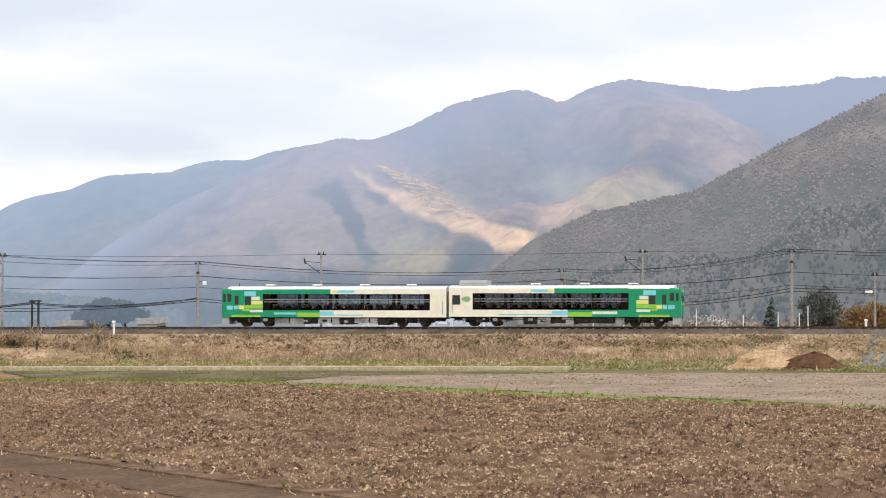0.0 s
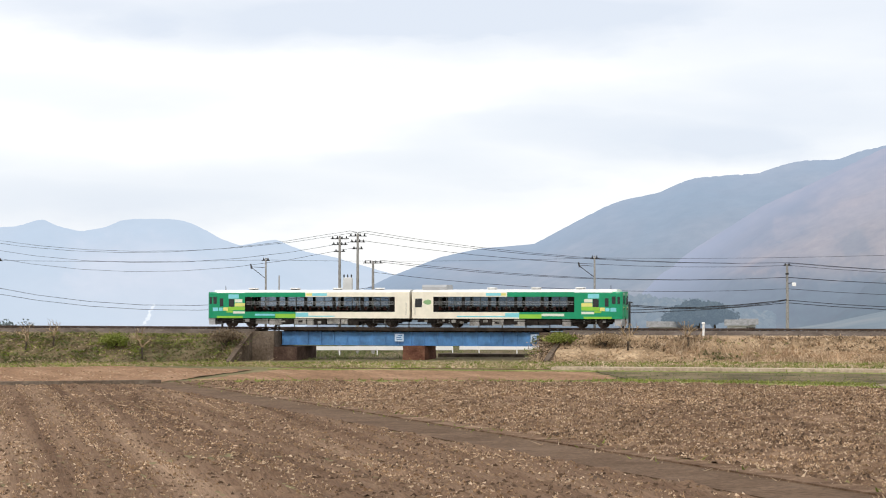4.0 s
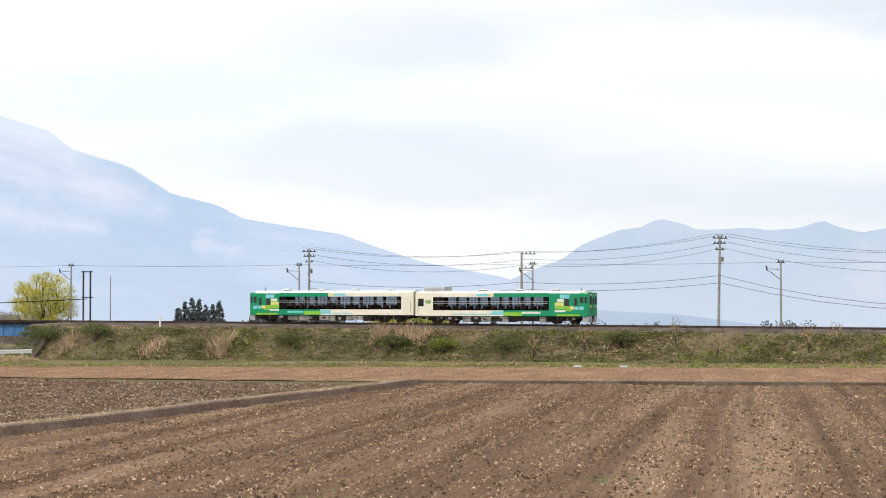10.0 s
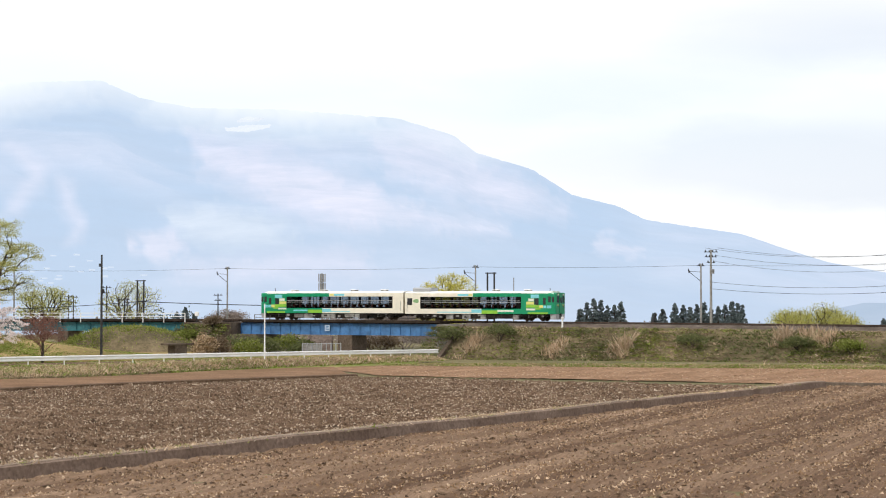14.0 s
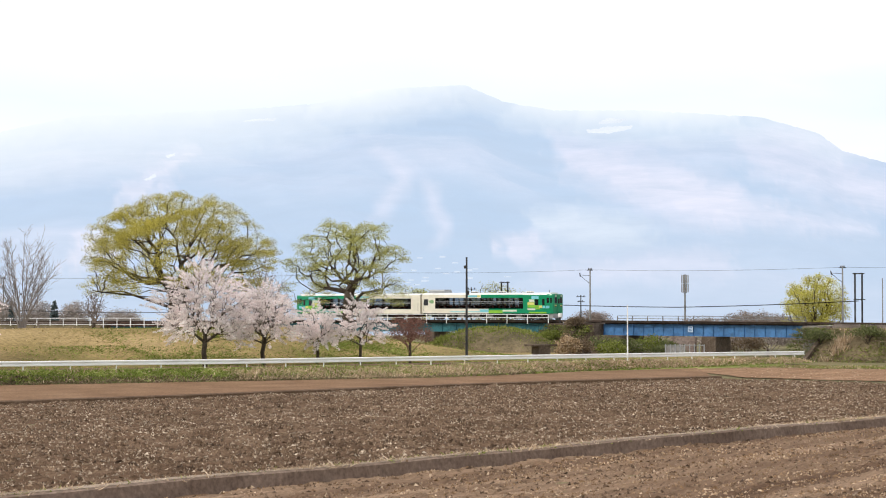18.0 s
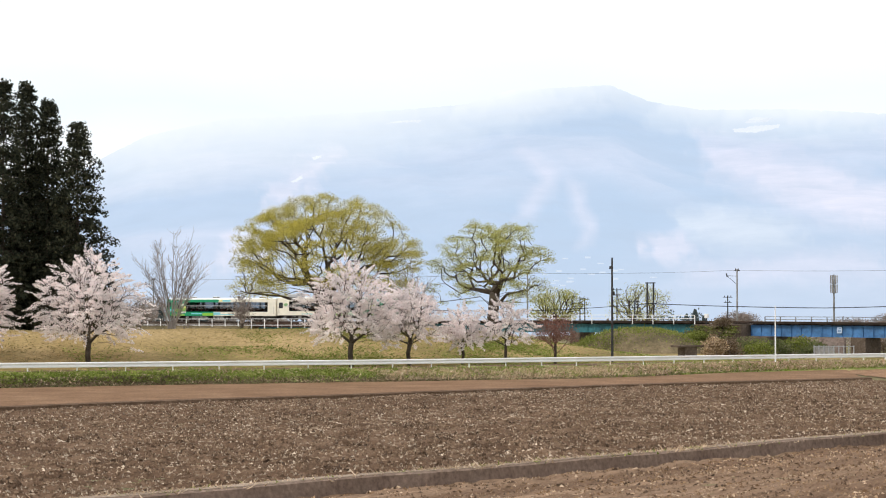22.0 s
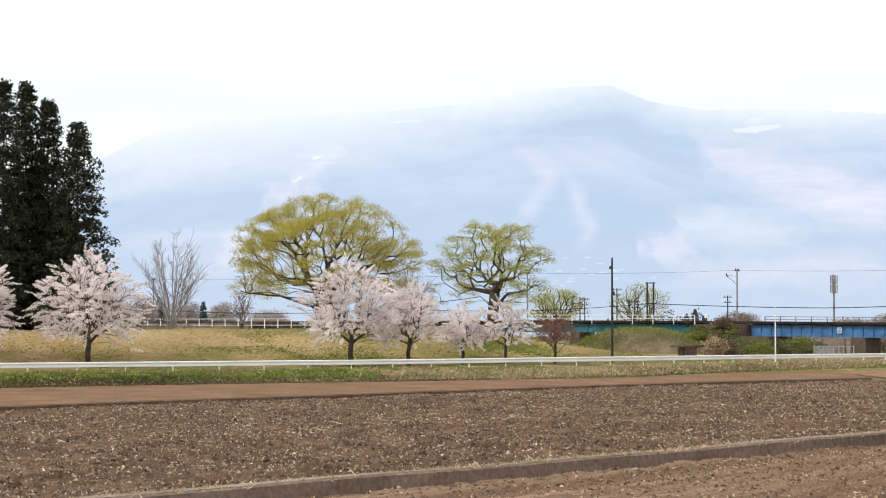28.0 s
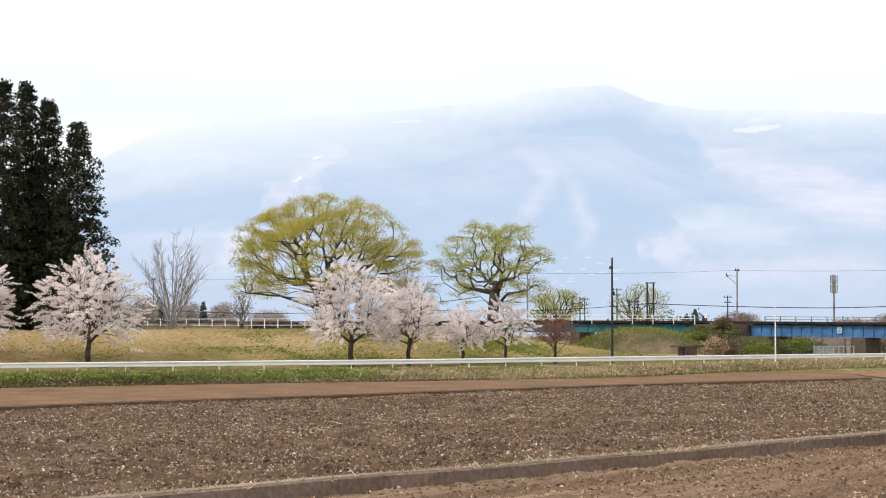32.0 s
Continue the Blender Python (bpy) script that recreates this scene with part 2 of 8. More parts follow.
M["blossom"] = leafy("pale_pink_blossom", (0.880, 0.760, 0.757), (0.945, 0.880, 0.875), (0.975, 0.945, 0.938), 0.25, 0.5)
M["leaf_gold"] = leafy("young_yellow_green_leaves", (0.372, 0.342, 0.070), (0.545, 0.486, 0.112), (0.720, 0.630, 0.202), 0.22, 0.6)
M["leaf_green"] = leafy("young_green_leaves", (0.330, 0.332, 0.085), (0.480, 0.480, 0.155), (0.640, 0.625, 0.290), 0.25, 0.55)
M["leaf_willow"] = leafy("yellow_willow_leaves", (0.470, 0.440, 0.070), (0.610, 0.570, 0.130), (0.750, 0.690, 0.250), 0.25, 0.4)
M["needle"] = leafy("dark_cedar_needles", (0.014, 0.018, 0.012), (0.030, 0.036, 0.023), (0.085, 0.085, 0.053), 0.6, 0.15)
# bluish and lightened: haze over the far conifers is in this colour
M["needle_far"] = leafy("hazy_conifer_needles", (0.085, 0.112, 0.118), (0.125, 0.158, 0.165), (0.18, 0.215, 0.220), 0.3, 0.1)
M["bud_red"] = leafy("reddish_buds", (0.170, 0.080, 0.062), (0.250, 0.130, 0.105), (0.330, 0.190, 0.155), 0.3, 0.2)
M["twig"] = leafy("bare_grey_twigs", (0.300, 0.255, 0.230), (0.420, 0.370, 0.340), (0.540, 0.490, 0.455), 0.3, 0.1)
M["leaf_rust"] = leafy("rusty_bush_leaves", (0.160, 0.085, 0.035), (0.250, 0.145, 0.060), (0.340, 0.215, 0.100), 0.3, 0.3)
M["pale_bank"] = grainy("pale_dry_bank", (0.213, 0.149, 0.090), (0.358, 0.259, 0.165), (0.560, 0.424, 0.286), 0.3, 3.0, 0.95, 0.8)
# greyed leaf colour with the distance haze in it
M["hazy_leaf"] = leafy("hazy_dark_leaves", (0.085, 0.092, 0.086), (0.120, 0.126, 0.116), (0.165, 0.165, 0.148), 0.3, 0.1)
M["channel"] = grainy("grey_brown_channel_concrete", (0.150, 0.104, 0.080), (0.200, 0.144, 0.112), (0.260, 0.192, 0.152), 0.4, 6.0, 0.95, 0.3)
M["reed"] = leafy("pale_dead_reeds", (0.38, 0.27, 0.17), (0.54, 0.40, 0.27), (0.74, 0.60, 0.45), 0.2, 0.3)
M["straw_grey"] = leafy("greyish_stubble", (0.195, 0.132, 0.086), (0.355, 0.262, 0.184), (0.720, 0.610, 0.490), 0.2, 0.1)
# willow leaf colour paled to carry some haze
M["leaf_pale"] = leafy("hazy_yellow_green_leaves", (0.380, 0.370, 0.090), (0.500, 0.490, 0.140), (0.610, 0.580, 0.230), 0.25, 0.4)
# brown-grey twigs, lightened a little for haze
M["twig_brown"] = leafy("brown_grey_twigs", (0.20, 0.160, 0.140), (0.29, 0.240, 0.215), (0.39, 0.335, 0.305), 0.3, 0.1)
M["dark_brick"] = grainy("dark_brown_brick", (0.045, 0.028, 0.022), (0.075, 0.048, 0.038), (0.115, 0.078, 0.062), 0.8, 6.0, 0.9, 0.4)
M["plate"] = painted("faded_pale_blue_plate", (0.50, 0.62, 0.78), 0.5, 0.0, 0.15, 2.0)

# ---- building helpers ----
class Geo:
    """Gathers faces for one mesh."""

    def __init__(self):
        self.v, self.f = [], []

    def add(self, verts, faces):
        n = len(self.v)
        self.v.extend(verts)
        self.f.extend([tuple(i + n for i in f) for f in faces])
        return self

    def box(self, x0, x1, y0, y1, z0, z1):
        return self.add([(x0, y0, z0), (x1, y0, z0), (x1, y1, z0), (x0, y1, z0), (x0, y0, z1), (x1, y0, z1), (x1, y1, z1), (x0, y1, z1)],
                        [(0, 3, 2, 1), (4, 5, 6, 7), (0, 1, 5, 4), (1, 2, 6, 5), (2, 3, 7, 6), (3, 0, 4, 7)])

    def bevel_box(self, x0, x1, y0, y1, z0, z1, r):
        """A box with its upright and upper edges taken off."""
        ring = lambda d, z: [(x0 + d + r, y0 + d, z), (x1 - d - r, y0 + d, z), (x1 - d, y0 + d + r, z), (x1 - d, y1 - d - r, z),
                             (x1 - d - r, y1 - d, z), (x0 + d + r, y1 - d, z), (x0 + d, y1 - d - r, z), (x0 + d, y0 + d + r, z)]
        return self.loft([ring(0, z0), ring(0, z1 - r), ring(r * 0.7, z1)], True)

    def loft(self, rings, caps=True):
        """Closed rings of equal length, joined one to the next."""
        n, k = len(rings[0]), len(self.v)
        for r in rings:
            self.v.extend(r)
        for a in range(len(rings) - 1):
            for i in range(n):
                j = (i + 1) % n
                self.f.append((k + a * n + i, k + a * n + j, k + (a + 1) * n + j, k + (a + 1) * n + i))
        if caps:
            self.f.append(tuple(k + i for i in reversed(range(n))))
            self.f.append(tuple(k + (len(rings) - 1) * n + i for i in range(n)))
        return self

    def sheet(self, rows):
        """Open rows of equal length, joined one to the next."""
        n, k = len(rows[0]), len(self.v)
        for r in rows:
            self.v.extend(r)
        for a in range(len(rows) - 1):
            for i in range(n - 1):
                self.f.append((k + a * n + i, k + a * n + i + 1, k + (a + 1) * n + i + 1, k + (a + 1) * n + i))
        return self

    def tube(self, points, radii, sides=6, caps=True):
        """A round bar along points."""
        pts = [Vector(p) for p in points]
        if not hasattr(radii, "__len__"):
            radii = [radii] * len(pts)
        rings = []
        for i, p in enumerate(pts):
            d = (pts[min(i + 1, len(pts) - 1)] - pts[max(i - 1, 0)]).normalized()
            a = d.cross(Vector((0, 0, 1)) if abs(d.z) < 0.95 else Vector((1, 0, 0))).normalized()
            b = d.cross(a)
            rings.append([tuple(p + radii[i] * (math.cos(2 * math.pi * k / sides) * a + math.sin(2 * math.pi * k / sides) * b)) for k in range(sides)])
        return self.loft(rings, caps)

    def mesh(self, name, material, smooth=False):
        me = bpy.data.meshes.new(name)
        me.from_pydata([tuple(p) for p in self.v], [], self.f)
        me.update()
        if material is not None:
            me.materials.append(material)
        if smooth:
            me.polygons.foreach_set("use_smooth", [True] * len(me.polygons))
        return me


def raw_mesh(name, verts, faces, material, smooth=False):
    """A mesh from numpy arrays of places and of faces with equal numbers of corners."""
    me = bpy.data.meshes.new(name)
    verts, faces = np.asarray(verts, np.float32), np.asarray(faces, np.int32)
    me.vertices.add(len(verts))
    me.vertices.foreach_set("co", verts.ravel())
    k = faces.shape[1]
    me.loops.add(faces.size)
    me.loops.foreach_set("vertex_index", faces.ravel())
    me.polygons.add(len(faces))
    me.polygons.foreach_set("loop_start", np.arange(0, faces.size, k, dtype=np.int32))
    me.update(calc_edges=True)
    me.materials.append(material)
    if smooth:
        me.polygons.foreach_set("use_smooth", [True] * len(me.polygons))
    return me


def part(name, geo, material, parent, label="", smooth=False):
    """One mesh under a thing or under a part."""
    ob = new(name, geo.mesh(name, material, smooth) if isinstance(geo, Geo) else geo)
    ob.parent = parent
    return tagged(ob, label)


def thing(name, label, category, group="", at=None):
    ob = tagged(new(name), label, category, group)
    ob.empty_display_size = 0.3
    if at is not None:
        ob.matrix_basis = at
    return ob


def setting(name, geo, material, label, smooth=False):
    ob = new(name, geo.mesh(name, material, smooth) if isinstance(geo, Geo) else geo)
    return tagged(ob, label, kind="structure")


def ground_z(x, y):
    """The gently tilted plain."""
    r = math.hypot(x, y)
    brink = 400.0 + 120.0 * min(1.0, max(0.0, (-x - 100.0) / 150.0))
    return 0.0085 * (min(max(x, -330.0), 60.0) + 150.0) - max(0.0, r - brink) * 0.017


def polar(az, dist, z=0.0):
    """A place by its bearing to the left of the first view and its distance from the tripod."""
    a = radians(az)
    return Vector((-math.sin(a) * dist, math.cos(a) * dist, z))


# ---- the railway's line: a long curve round the fields ----
LINE_S = np.arange(-220.0, 600.5, 1.0)
_u = LINE_S / 200.0
LINE_TH = 0.185 - 0.74 * _u + 0.13 * _u * _u
_dx, _dy = -np.cos(LINE_TH), np.sin(LINE_TH)
LINE_X = np.concatenate([[0.0], np.cumsum((_dx[1:] + _dx[:-1]) / 2)])
LINE_Y = np.concatenate([[0.0], np.cumsum((_dy[1:] + _dy[:-1]) / 2)])
_i0 = int(np.argmin(np.abs(LINE_S)))
LINE_X, LINE_Y = LINE_X - LINE_X[_i0], LINE_Y - LINE_Y[_i0] + 176.1
RAIL_Z = np.interp(LINE_S, [-150, -40, 0, 40, 80, 130, 180, 230, 255, 275, 300, 325, 600], [4.41, 4.14, 3.98, 3.88, 3.88, 4.04, 4.24, 4.38, 4.37, 4.22, 4.0, 3.93, 3.92])
RAIL_Z = np.convolve(np.pad(RAIL_Z, 15, mode="edge"), np.ones(31) / 31, "valid")


def line(s, off=0.0, up=0.0):
    """A place s metres along the line, off metres beyond it (to the far side), up metres over the rail tops."""
    x, y, th, z = (float(np.interp(s, LINE_S, a)) for a in (LINE_X, LINE_Y, LINE_TH, RAIL_Z))
    return Vector((x + off * math.sin(th), y + off * math.cos(th), z + up))


def line_turn(s):
    """The turn about z of a thing whose x axis points along the line."""
    return math.degrees(math.pi - float(np.interp(s, LINE_S, LINE_TH)))


def sweep(profile, s0, s1, step=2.0, jag=None):
    """A closed profile of (off, height over the rails or, from 'g', over the ground) carried along the line."""
    n = max(1, int(round((s1 - s0) / step)))
    rings = []
    for k in range(n + 1):
        s = s0 + (s1 - s0) * k / n
        ring = []
        for off, up in profile:
            p = line(s, off)
            z = ground_z(p.x, p.y) + float(up[1:]) if isinstance(up, str) else p.z + up
            ring.append((p.x, p.y, z))
        rings.append(ring)
    return Geo().loft(rings)


# ---- ground, fields, paths ----
def make_ground():
    rings, g = [], Geo()
    radii = [0.5, 20, 45, 70, 100, 140, 190, 250, 330, 430, 520, 600, 700, 1100, 1700, 2600, 4800]
    for r in radii:
        rings.append([(r * math.cos(a), r * math.sin(a), ground_z(r * math.cos(a), r * math.sin(a)) - 0.02) for a in [2 * math.pi * k / 96 for k in range(96)]])
    g.loft(rings, False)
    g.f.append(tuple(range(96)))
    return setting("ground", g, M["ground"], "flat farmland with rough grass between the fields")


make_ground()


def soft_noise(x, y, size, seed):
    """Smooth random values on a plane, about -1 to 1."""
    rng = np.random.RandomState(seed)
    grid = rng.uniform(-1, 1, (257, 257))
    u, v = (np.asarray(x) / size) % 256, (np.asarray(y) / size) % 256
    i, j = u.astype(int), v.astype(int)
    f, g = u - i, v - j
    f, g = f * f * (3 - 2 * f), g * g * (3 - 2 * g)
    return (grid[i, j] * (1 - f) + grid[i + 1, j] * f) * (1 - g) + (grid[i, j + 1] * (1 - f) + grid[i + 1, j + 1] * f) * g


def inside(px, py, corners):
    hit = np.zeros(np.shape(px), bool)
    n = len(corners)
    for k in range(n):
        (x0, y0), (x1, y1) = corners[k], corners[(k + 1) % n]
        cross = ((y0 > py) != (y1 > py)) & (px < (x1 - x0) * (py - y0) / (y1 - y0 + 1e-12) + x0)
        hit ^= cross
    return hit


def plain_z(x, y):
    return 0.0085 * (np.clip(x, -330, 60) + 150.0)


def relief(U, V, rows, rough):
    """Furrows and clods above the plain."""
    sway = U + 0.25 * soft_noise(U, V, 9.0, 3)
    Z = rows[1] * (np.abs(np.sin(math.pi * sway / rows[0])) - 0.6) * (0.75 + 0.5 * soft_noise(U, V, 5.0, 8))
    return Z + rough * soft_noise(U, V, 0.55, 1) + rough * 0.9 * soft_noise(U, V, 0.24, 2) + 0.035 * soft_noise(U, V, 4.0, 4)


def patch(name, material, label, corners, up=0.02, kind="structure", rows=None, turn=0.0, cell=(0.3, 0.3), rough=0.05):
    """A flat lot with a low edge, laid on the plain; rows: (spacing, height) of furrows along the turn, with clods over them."""
    sink = 0.10 if rows else 0.0
    top = [(x, y, ground_z(x, y) + up - sink) for x, y in corners]
    low = [(x, y, ground_z(x, y) - 0.25) for x, y in corners]
    g = Geo().loft([low, top])
    ob = tagged(new(name, g.mesh(name, M[material])), label, kind=kind)
    if rows:
        c, s_ = math.cos(turn), math.sin(turn)
        cx, cy = np.array([p[0] for p in corners]), np.array([p[1] for p in corners])
        u, v = cx * c + cy * s_, -cx * s_ + cy * c
        us, vs = np.arange(u.min(), u.max(), cell[0]), np.arange(v.min(), v.max(), cell[1])
        U, V = np.meshgrid(us, vs, indexing="ij")
        X, Y = U * c - V * s_, U * s_ + V * c
        keep = inside(X, Y, corners) & (np.hypot(X, Y) > 42) & (np.abs(np.degrees(np.arctan2(-X, Y)) - 33.0) < 50)
        Z = relief(U, V, rows, rough)
        Z = plain_z(X, Y) + up + Z
        idx = np.arange(X.size).reshape(X.shape)
        ok = keep[:-1, :-1] & keep[1:, :-1] & keep[1:, 1:] & keep[:-1, 1:]
        faces = np.stack([idx[:-1, :-1][ok], idx[1:, :-1][ok], idx[1:, 1:][ok], idx[:-1, 1:][ok]], -1)
        used, inv = np.unique(faces, return_inverse=True)
        verts = np.stack([X.ravel()[used], Y.ravel()[used], Z.ravel()[used]], -1)
        crumb = tagged(new("tilth", raw_mesh("tilth", verts, inv.reshape(faces.shape), M[material])), kind="stuff")
        crumb.parent = ob
    return ob


A_N, A_D = (0.802, 0.597), (0.597, -0.802)      # across and along the slanting farm path
C_N, C_D = (0.917, 0.398), (0.398, -0.917)      # across and along the channel


def lot(n, d, across, along):
    return (n[0] * across + d[0] * along, n[1] * across + d[1] * along)


PATH_L, PATH_R = 24.4, 27.2
CH = -40.25
patch("field_stubble", "stubble", "brown field strewn with pale straw and clods",
      [lot(A_N, A_D, PATH_R + 0.6, -132), lot(A_N, A_D, PATH_R + 0.6, 30), (90, 20), (90, 25), (40, 64), (19.4, 85.4), (0.5, 105), (-13.3, 119.5), (-29, 124.5), (-45, 123.6)], 0.05, rows=(0.62, 0.10), turn=0.64, cell=(0.155, 0.26), rough=0.10)
patch("farm_path", "path", "grey dirt farm path between two fields",
      [lot(A_N, A_D, PATH_L, -130), lot(A_N, A_D, PATH_L, 40), lot(A_N, A_D, PATH_R, 40), lot(A_N, A_D, PATH_R, -132)], 0.035)
patch("verge_path", "stubble", "narrow grass verge along the farm path",
      [lot(A_N, A_D, PATH_R, -132), lot(A_N, A_D, PATH_R, 30), lot(A_N, A_D, PATH_R + 1.0, 30), lot(A_N, A_D, PATH_R + 1.0, -132)], 0.09)
patch("field_furrowed", "furrow", "dark furrowed field with scattered pale stalks",
      [(-93.0, 105.5), (-57, 118.8), lot(A_N, A_D, PATH_L, -129), lot(A_N, A_D, PATH_L, 40), (20, 0), (-20, -40), lot(C_N, C_D, CH, 60), lot(C_N, C_D, CH, -130)], 0.04, rows=(0.72, 0.085), turn=FURROW, cell=(0.19, 0.32), rough=0.055)
patch("verge_field", "grass", "strip of green grass beside the straw-strewn field",
      [(-56, 121.5), (-45, 123.6), (-29, 124.5), (-13.3, 119.5), (0.5, 105), (19.4, 85.4), (40, 64), (90, 25), (90, 28.5), (40.7, 66.4), (20.0, 87.6), (2.4, 107.4), (-11.6, 121.6), (-28, 126.6), (-48, 125.6), (-57, 123.2)], 0.06)
patch("field_tan", "soil_tan", "bare grey-tan field beyond the green strip",
      [(-11.4, 121.8), (2.5, 107.5), (20.2, 87.8), (40.9, 66.6), (90, 28.7), (120, 90), (60, 120), (30, 128), (8, 132.5), (-6, 131)], 0.04, rows=(0.8, 0.03), turn=1.1, cell=(0.4, 0.6), rough=0.03)
patch("dirt_road", "dirt_road", "light gravel farm road below the embankment",
      [(9, 137.6), (-12, 143.8), (-34, 147.8), (-37, 148.2), (-37, 150.2), (-34, 149.9), (-11.5, 145.9), (9, 139.7)], 0.27)
patch("field_brown", "soil_pale", "smooth brown field below the gravel road",
      [(-57.5, 123.6), (-48, 125.9), (-30, 126.9), (-27.5, 131), (-33, 145.3), (-60.5, 148.8)], 0.042, rows=(0.9, 0.03), turn=1.1, cell=(0.4, 0.8), rough=0.02)
patch("verge_mid", "dry_grass", "rough grass between road and fields",
      [(-29.8, 126.9), (-28, 126.9), (-11.6, 121.9), (-6.2, 131.2), (7, 132.8), (7.5, 135.0), (-12, 141.5), (-32.8, 145.3), (-27.3, 131)], 0.04)
patch("verge_ditch", "soil_dark", "strip of dark soil along the gravel road's far edge",
      [(9.2, 139.9), (-11.5, 146.1), (-34, 150.1), (-62, 153.4), (-62, 154.6), (-34, 151.3), (-11.3, 147.3), (9.4, 141.0)], 0.03)
patch("verge_road", "grass", "green strip along the gravel road",
      [(8.6, 135.2), (-12, 141.7), (-34, 145.5), (-60.5, 149.0), (-62, 151.0), (-34, 147.6), (-12, 143.6), (8.9, 137.4)], 0.045)
patch("field_far", "soil_pale", "pale brown smooth field below the embankment",
      [(-95.5, 107.5), (-57.5, 121.3), (-58, 124.5), (-62, 149), (-79, 157), (-113, 143.5), (-145, 130), (-164, 119.5), (-160, 110), (-134, 99)], 0.045, rows=(0.9, 0.03), turn=FURROW, cell=(0.3, 0.8), rough=0.02)
patch("field_left", "soil_dark", "dark clod-strewn field beyond the concrete channel",
      [lot(C_N, C_D, CH - 1.6, -130), lot(C_N, C_D, CH - 1.6, 60), (-108.2, -30), (-109.2, 0), (-110.2, 20.9), (-114.9, 32.0), (-117.9, 44.0), (-125.3, 64), (-132.7, 96)], 0.04, rows=(0.62, 0.11), turn=0.41, cell=(0.155, 0.28), rough=0.10)
patch("field_red", "soil_red", "smooth reddish-brown soil strip beside the road bank",
      [(-108.9, -30), (-110, 0), (-111, 20.9), (-115.7, 32.0), (-118.7, 44.0), (-126.1, 64), (-133.4, 96), (-168, 118), (-160.5, 97), (-152.5, 61), (-150.5, 28), (-148, -30)], 0.05)


def make_strip_edges():
    """Low earth ridges and the channel wall between the lots."""
    g = Geo()
    for a, b in (((-93.4, 106.3), (-57.0, 120.0)),):
        ax, ay, bx, by = *a, *b
        n = Vector((by - ay, ax - bx, 0)).normalized() * 0.35
        r = lambda x, y, d, z: (x + n.x * d, y + n.y * d, ground_z(x, y) + z)
        g.loft([[r(x, y, 1, -0.2), r(x, y, 0.8, 0.26), r(x, y, -0.8, 0.26), r(x, y, -1, -0.2)] for x, y in (a, b)])
    tagged(new("field_kerb", g.mesh("field_kerb", M["dark_concrete"])), "low dark concrete edge across the furrowed field", kind="structure")
    g = Geo()
    rings = []
    for k in range(64):
        al = -131 + k * 3.0
        j = 0.02 * math.sin(k * 1.7) + 0.02 * math.sin(k * 0.61 + 1)
        pts = []
        for ac, z in ((CH + 0.12, -0.2), (CH + 0.02, 0.42 + j), (CH - 0.10, 0.46 + j), (CH - 0.45, 0.44 + j), (CH - 1.9, -0.2)):
            x, y = lot(C_N, C_D, ac, al)
            pts.append((x, y, ground_z(x, y) + z))
        rings.append(pts)
    g.loft(rings)
    tagged(new("channel_wall", g.mesh("channel_wall", M["channel"])), "low dark concrete channel edge between two fields", kind="structure")
    g = Geo()
    rings = []
    for k in range(64):
        al = -131 + k * 3.0
        j = 0.02 * math.sin(k * 1.7) + 0.02 * math.sin(k * 0.61 + 1)
        pts = []
        for ac, z in ((CH - 0.16, 0.40), (CH - 0.18, 0.475), (CH - 1.05, 0.44), (CH - 1.85, 0.02)):
            x, y = lot(C_N, C_D, ac, al)
            pts.append((x, y, ground_z(x, y) + z + j))
        rings.append(pts)
    g.loft(rings)
    # pale tan on top also paints the lip as lit
    tagged(new("channel_bank", g.mesh("channel_bank", M["soil_tan"])), "dry earth top of the channel edge, coloured paler as if lit", kind="structure")
    g, rings = Geo(), []
    for x, y in ((-108.5, -30), (-110.5, 20.9), (-115.2, 32.0), (-118.2, 44.0), (-121.5, 52.6), (-125.6, 64), (-129.0, 75.4), (-133.0, 96)):
        rings.append([(x + 0.3, y, ground_z(x, y) - 0.1), (x + 0.25, y, ground_z(x, y) + 0.24), (x - 0.05, y, ground_z(x, y) + 0.30), (x - 0.9, y, ground_z(x, y) + 0.26), (x - 1.6, y, ground_z(x, y) - 0.1)])
    g.loft(rings)
    tagged(new("field_ridge", g.mesh("field_ridge", M["path"])), "low dark earth ridge between two soil strips", kind="structure")


make_strip_edges()

# ---- embankments, ballast and rails; the line crosses three bridges ----
BRIDGE_1, BRIDGE_2, BRIDGE_3 = (45.8, 72.4), (194.2, 223.5), (231.0, 306.0)


def make_embankment(s0, s1):
    g, rings = Geo(), []
    n = int((s1 - s0) / 1.5) + 1
    for k in range(n + 1):
        s = s0 + (s1 - s0) * k / n
        ring = []
        for off, f in ((-9.3, 0), (-8.4, 0.06), (-7.0, 0.34), (-5.6, 0.62), (-4.2, 0.88), (-3.3, 1), (3.3, 1), (6, 0.6), (8.5, 0.1), (9.5, 0)):
            p = line(s, off)
            lo, hi = ground_z(p.x, p.y) - 0.05, p.z - 0.62
            wob = 0.35 * noise.noise((s * 0.21, off * 0.5, 3)) if 0 < f < 1 else 0
            ring.append((p.x, p.y, lo + (hi - lo) * f + wob * (1 if f < 0.95 else 0)))
        low = line(s, 9.5)
        lo2 = line(s, -9.3)
        ring += [(low.x, low.y, -2.5), (lo2.x, lo2.y, -2.5)]
        rings.append(ring)
    g.loft(rings)
    return g


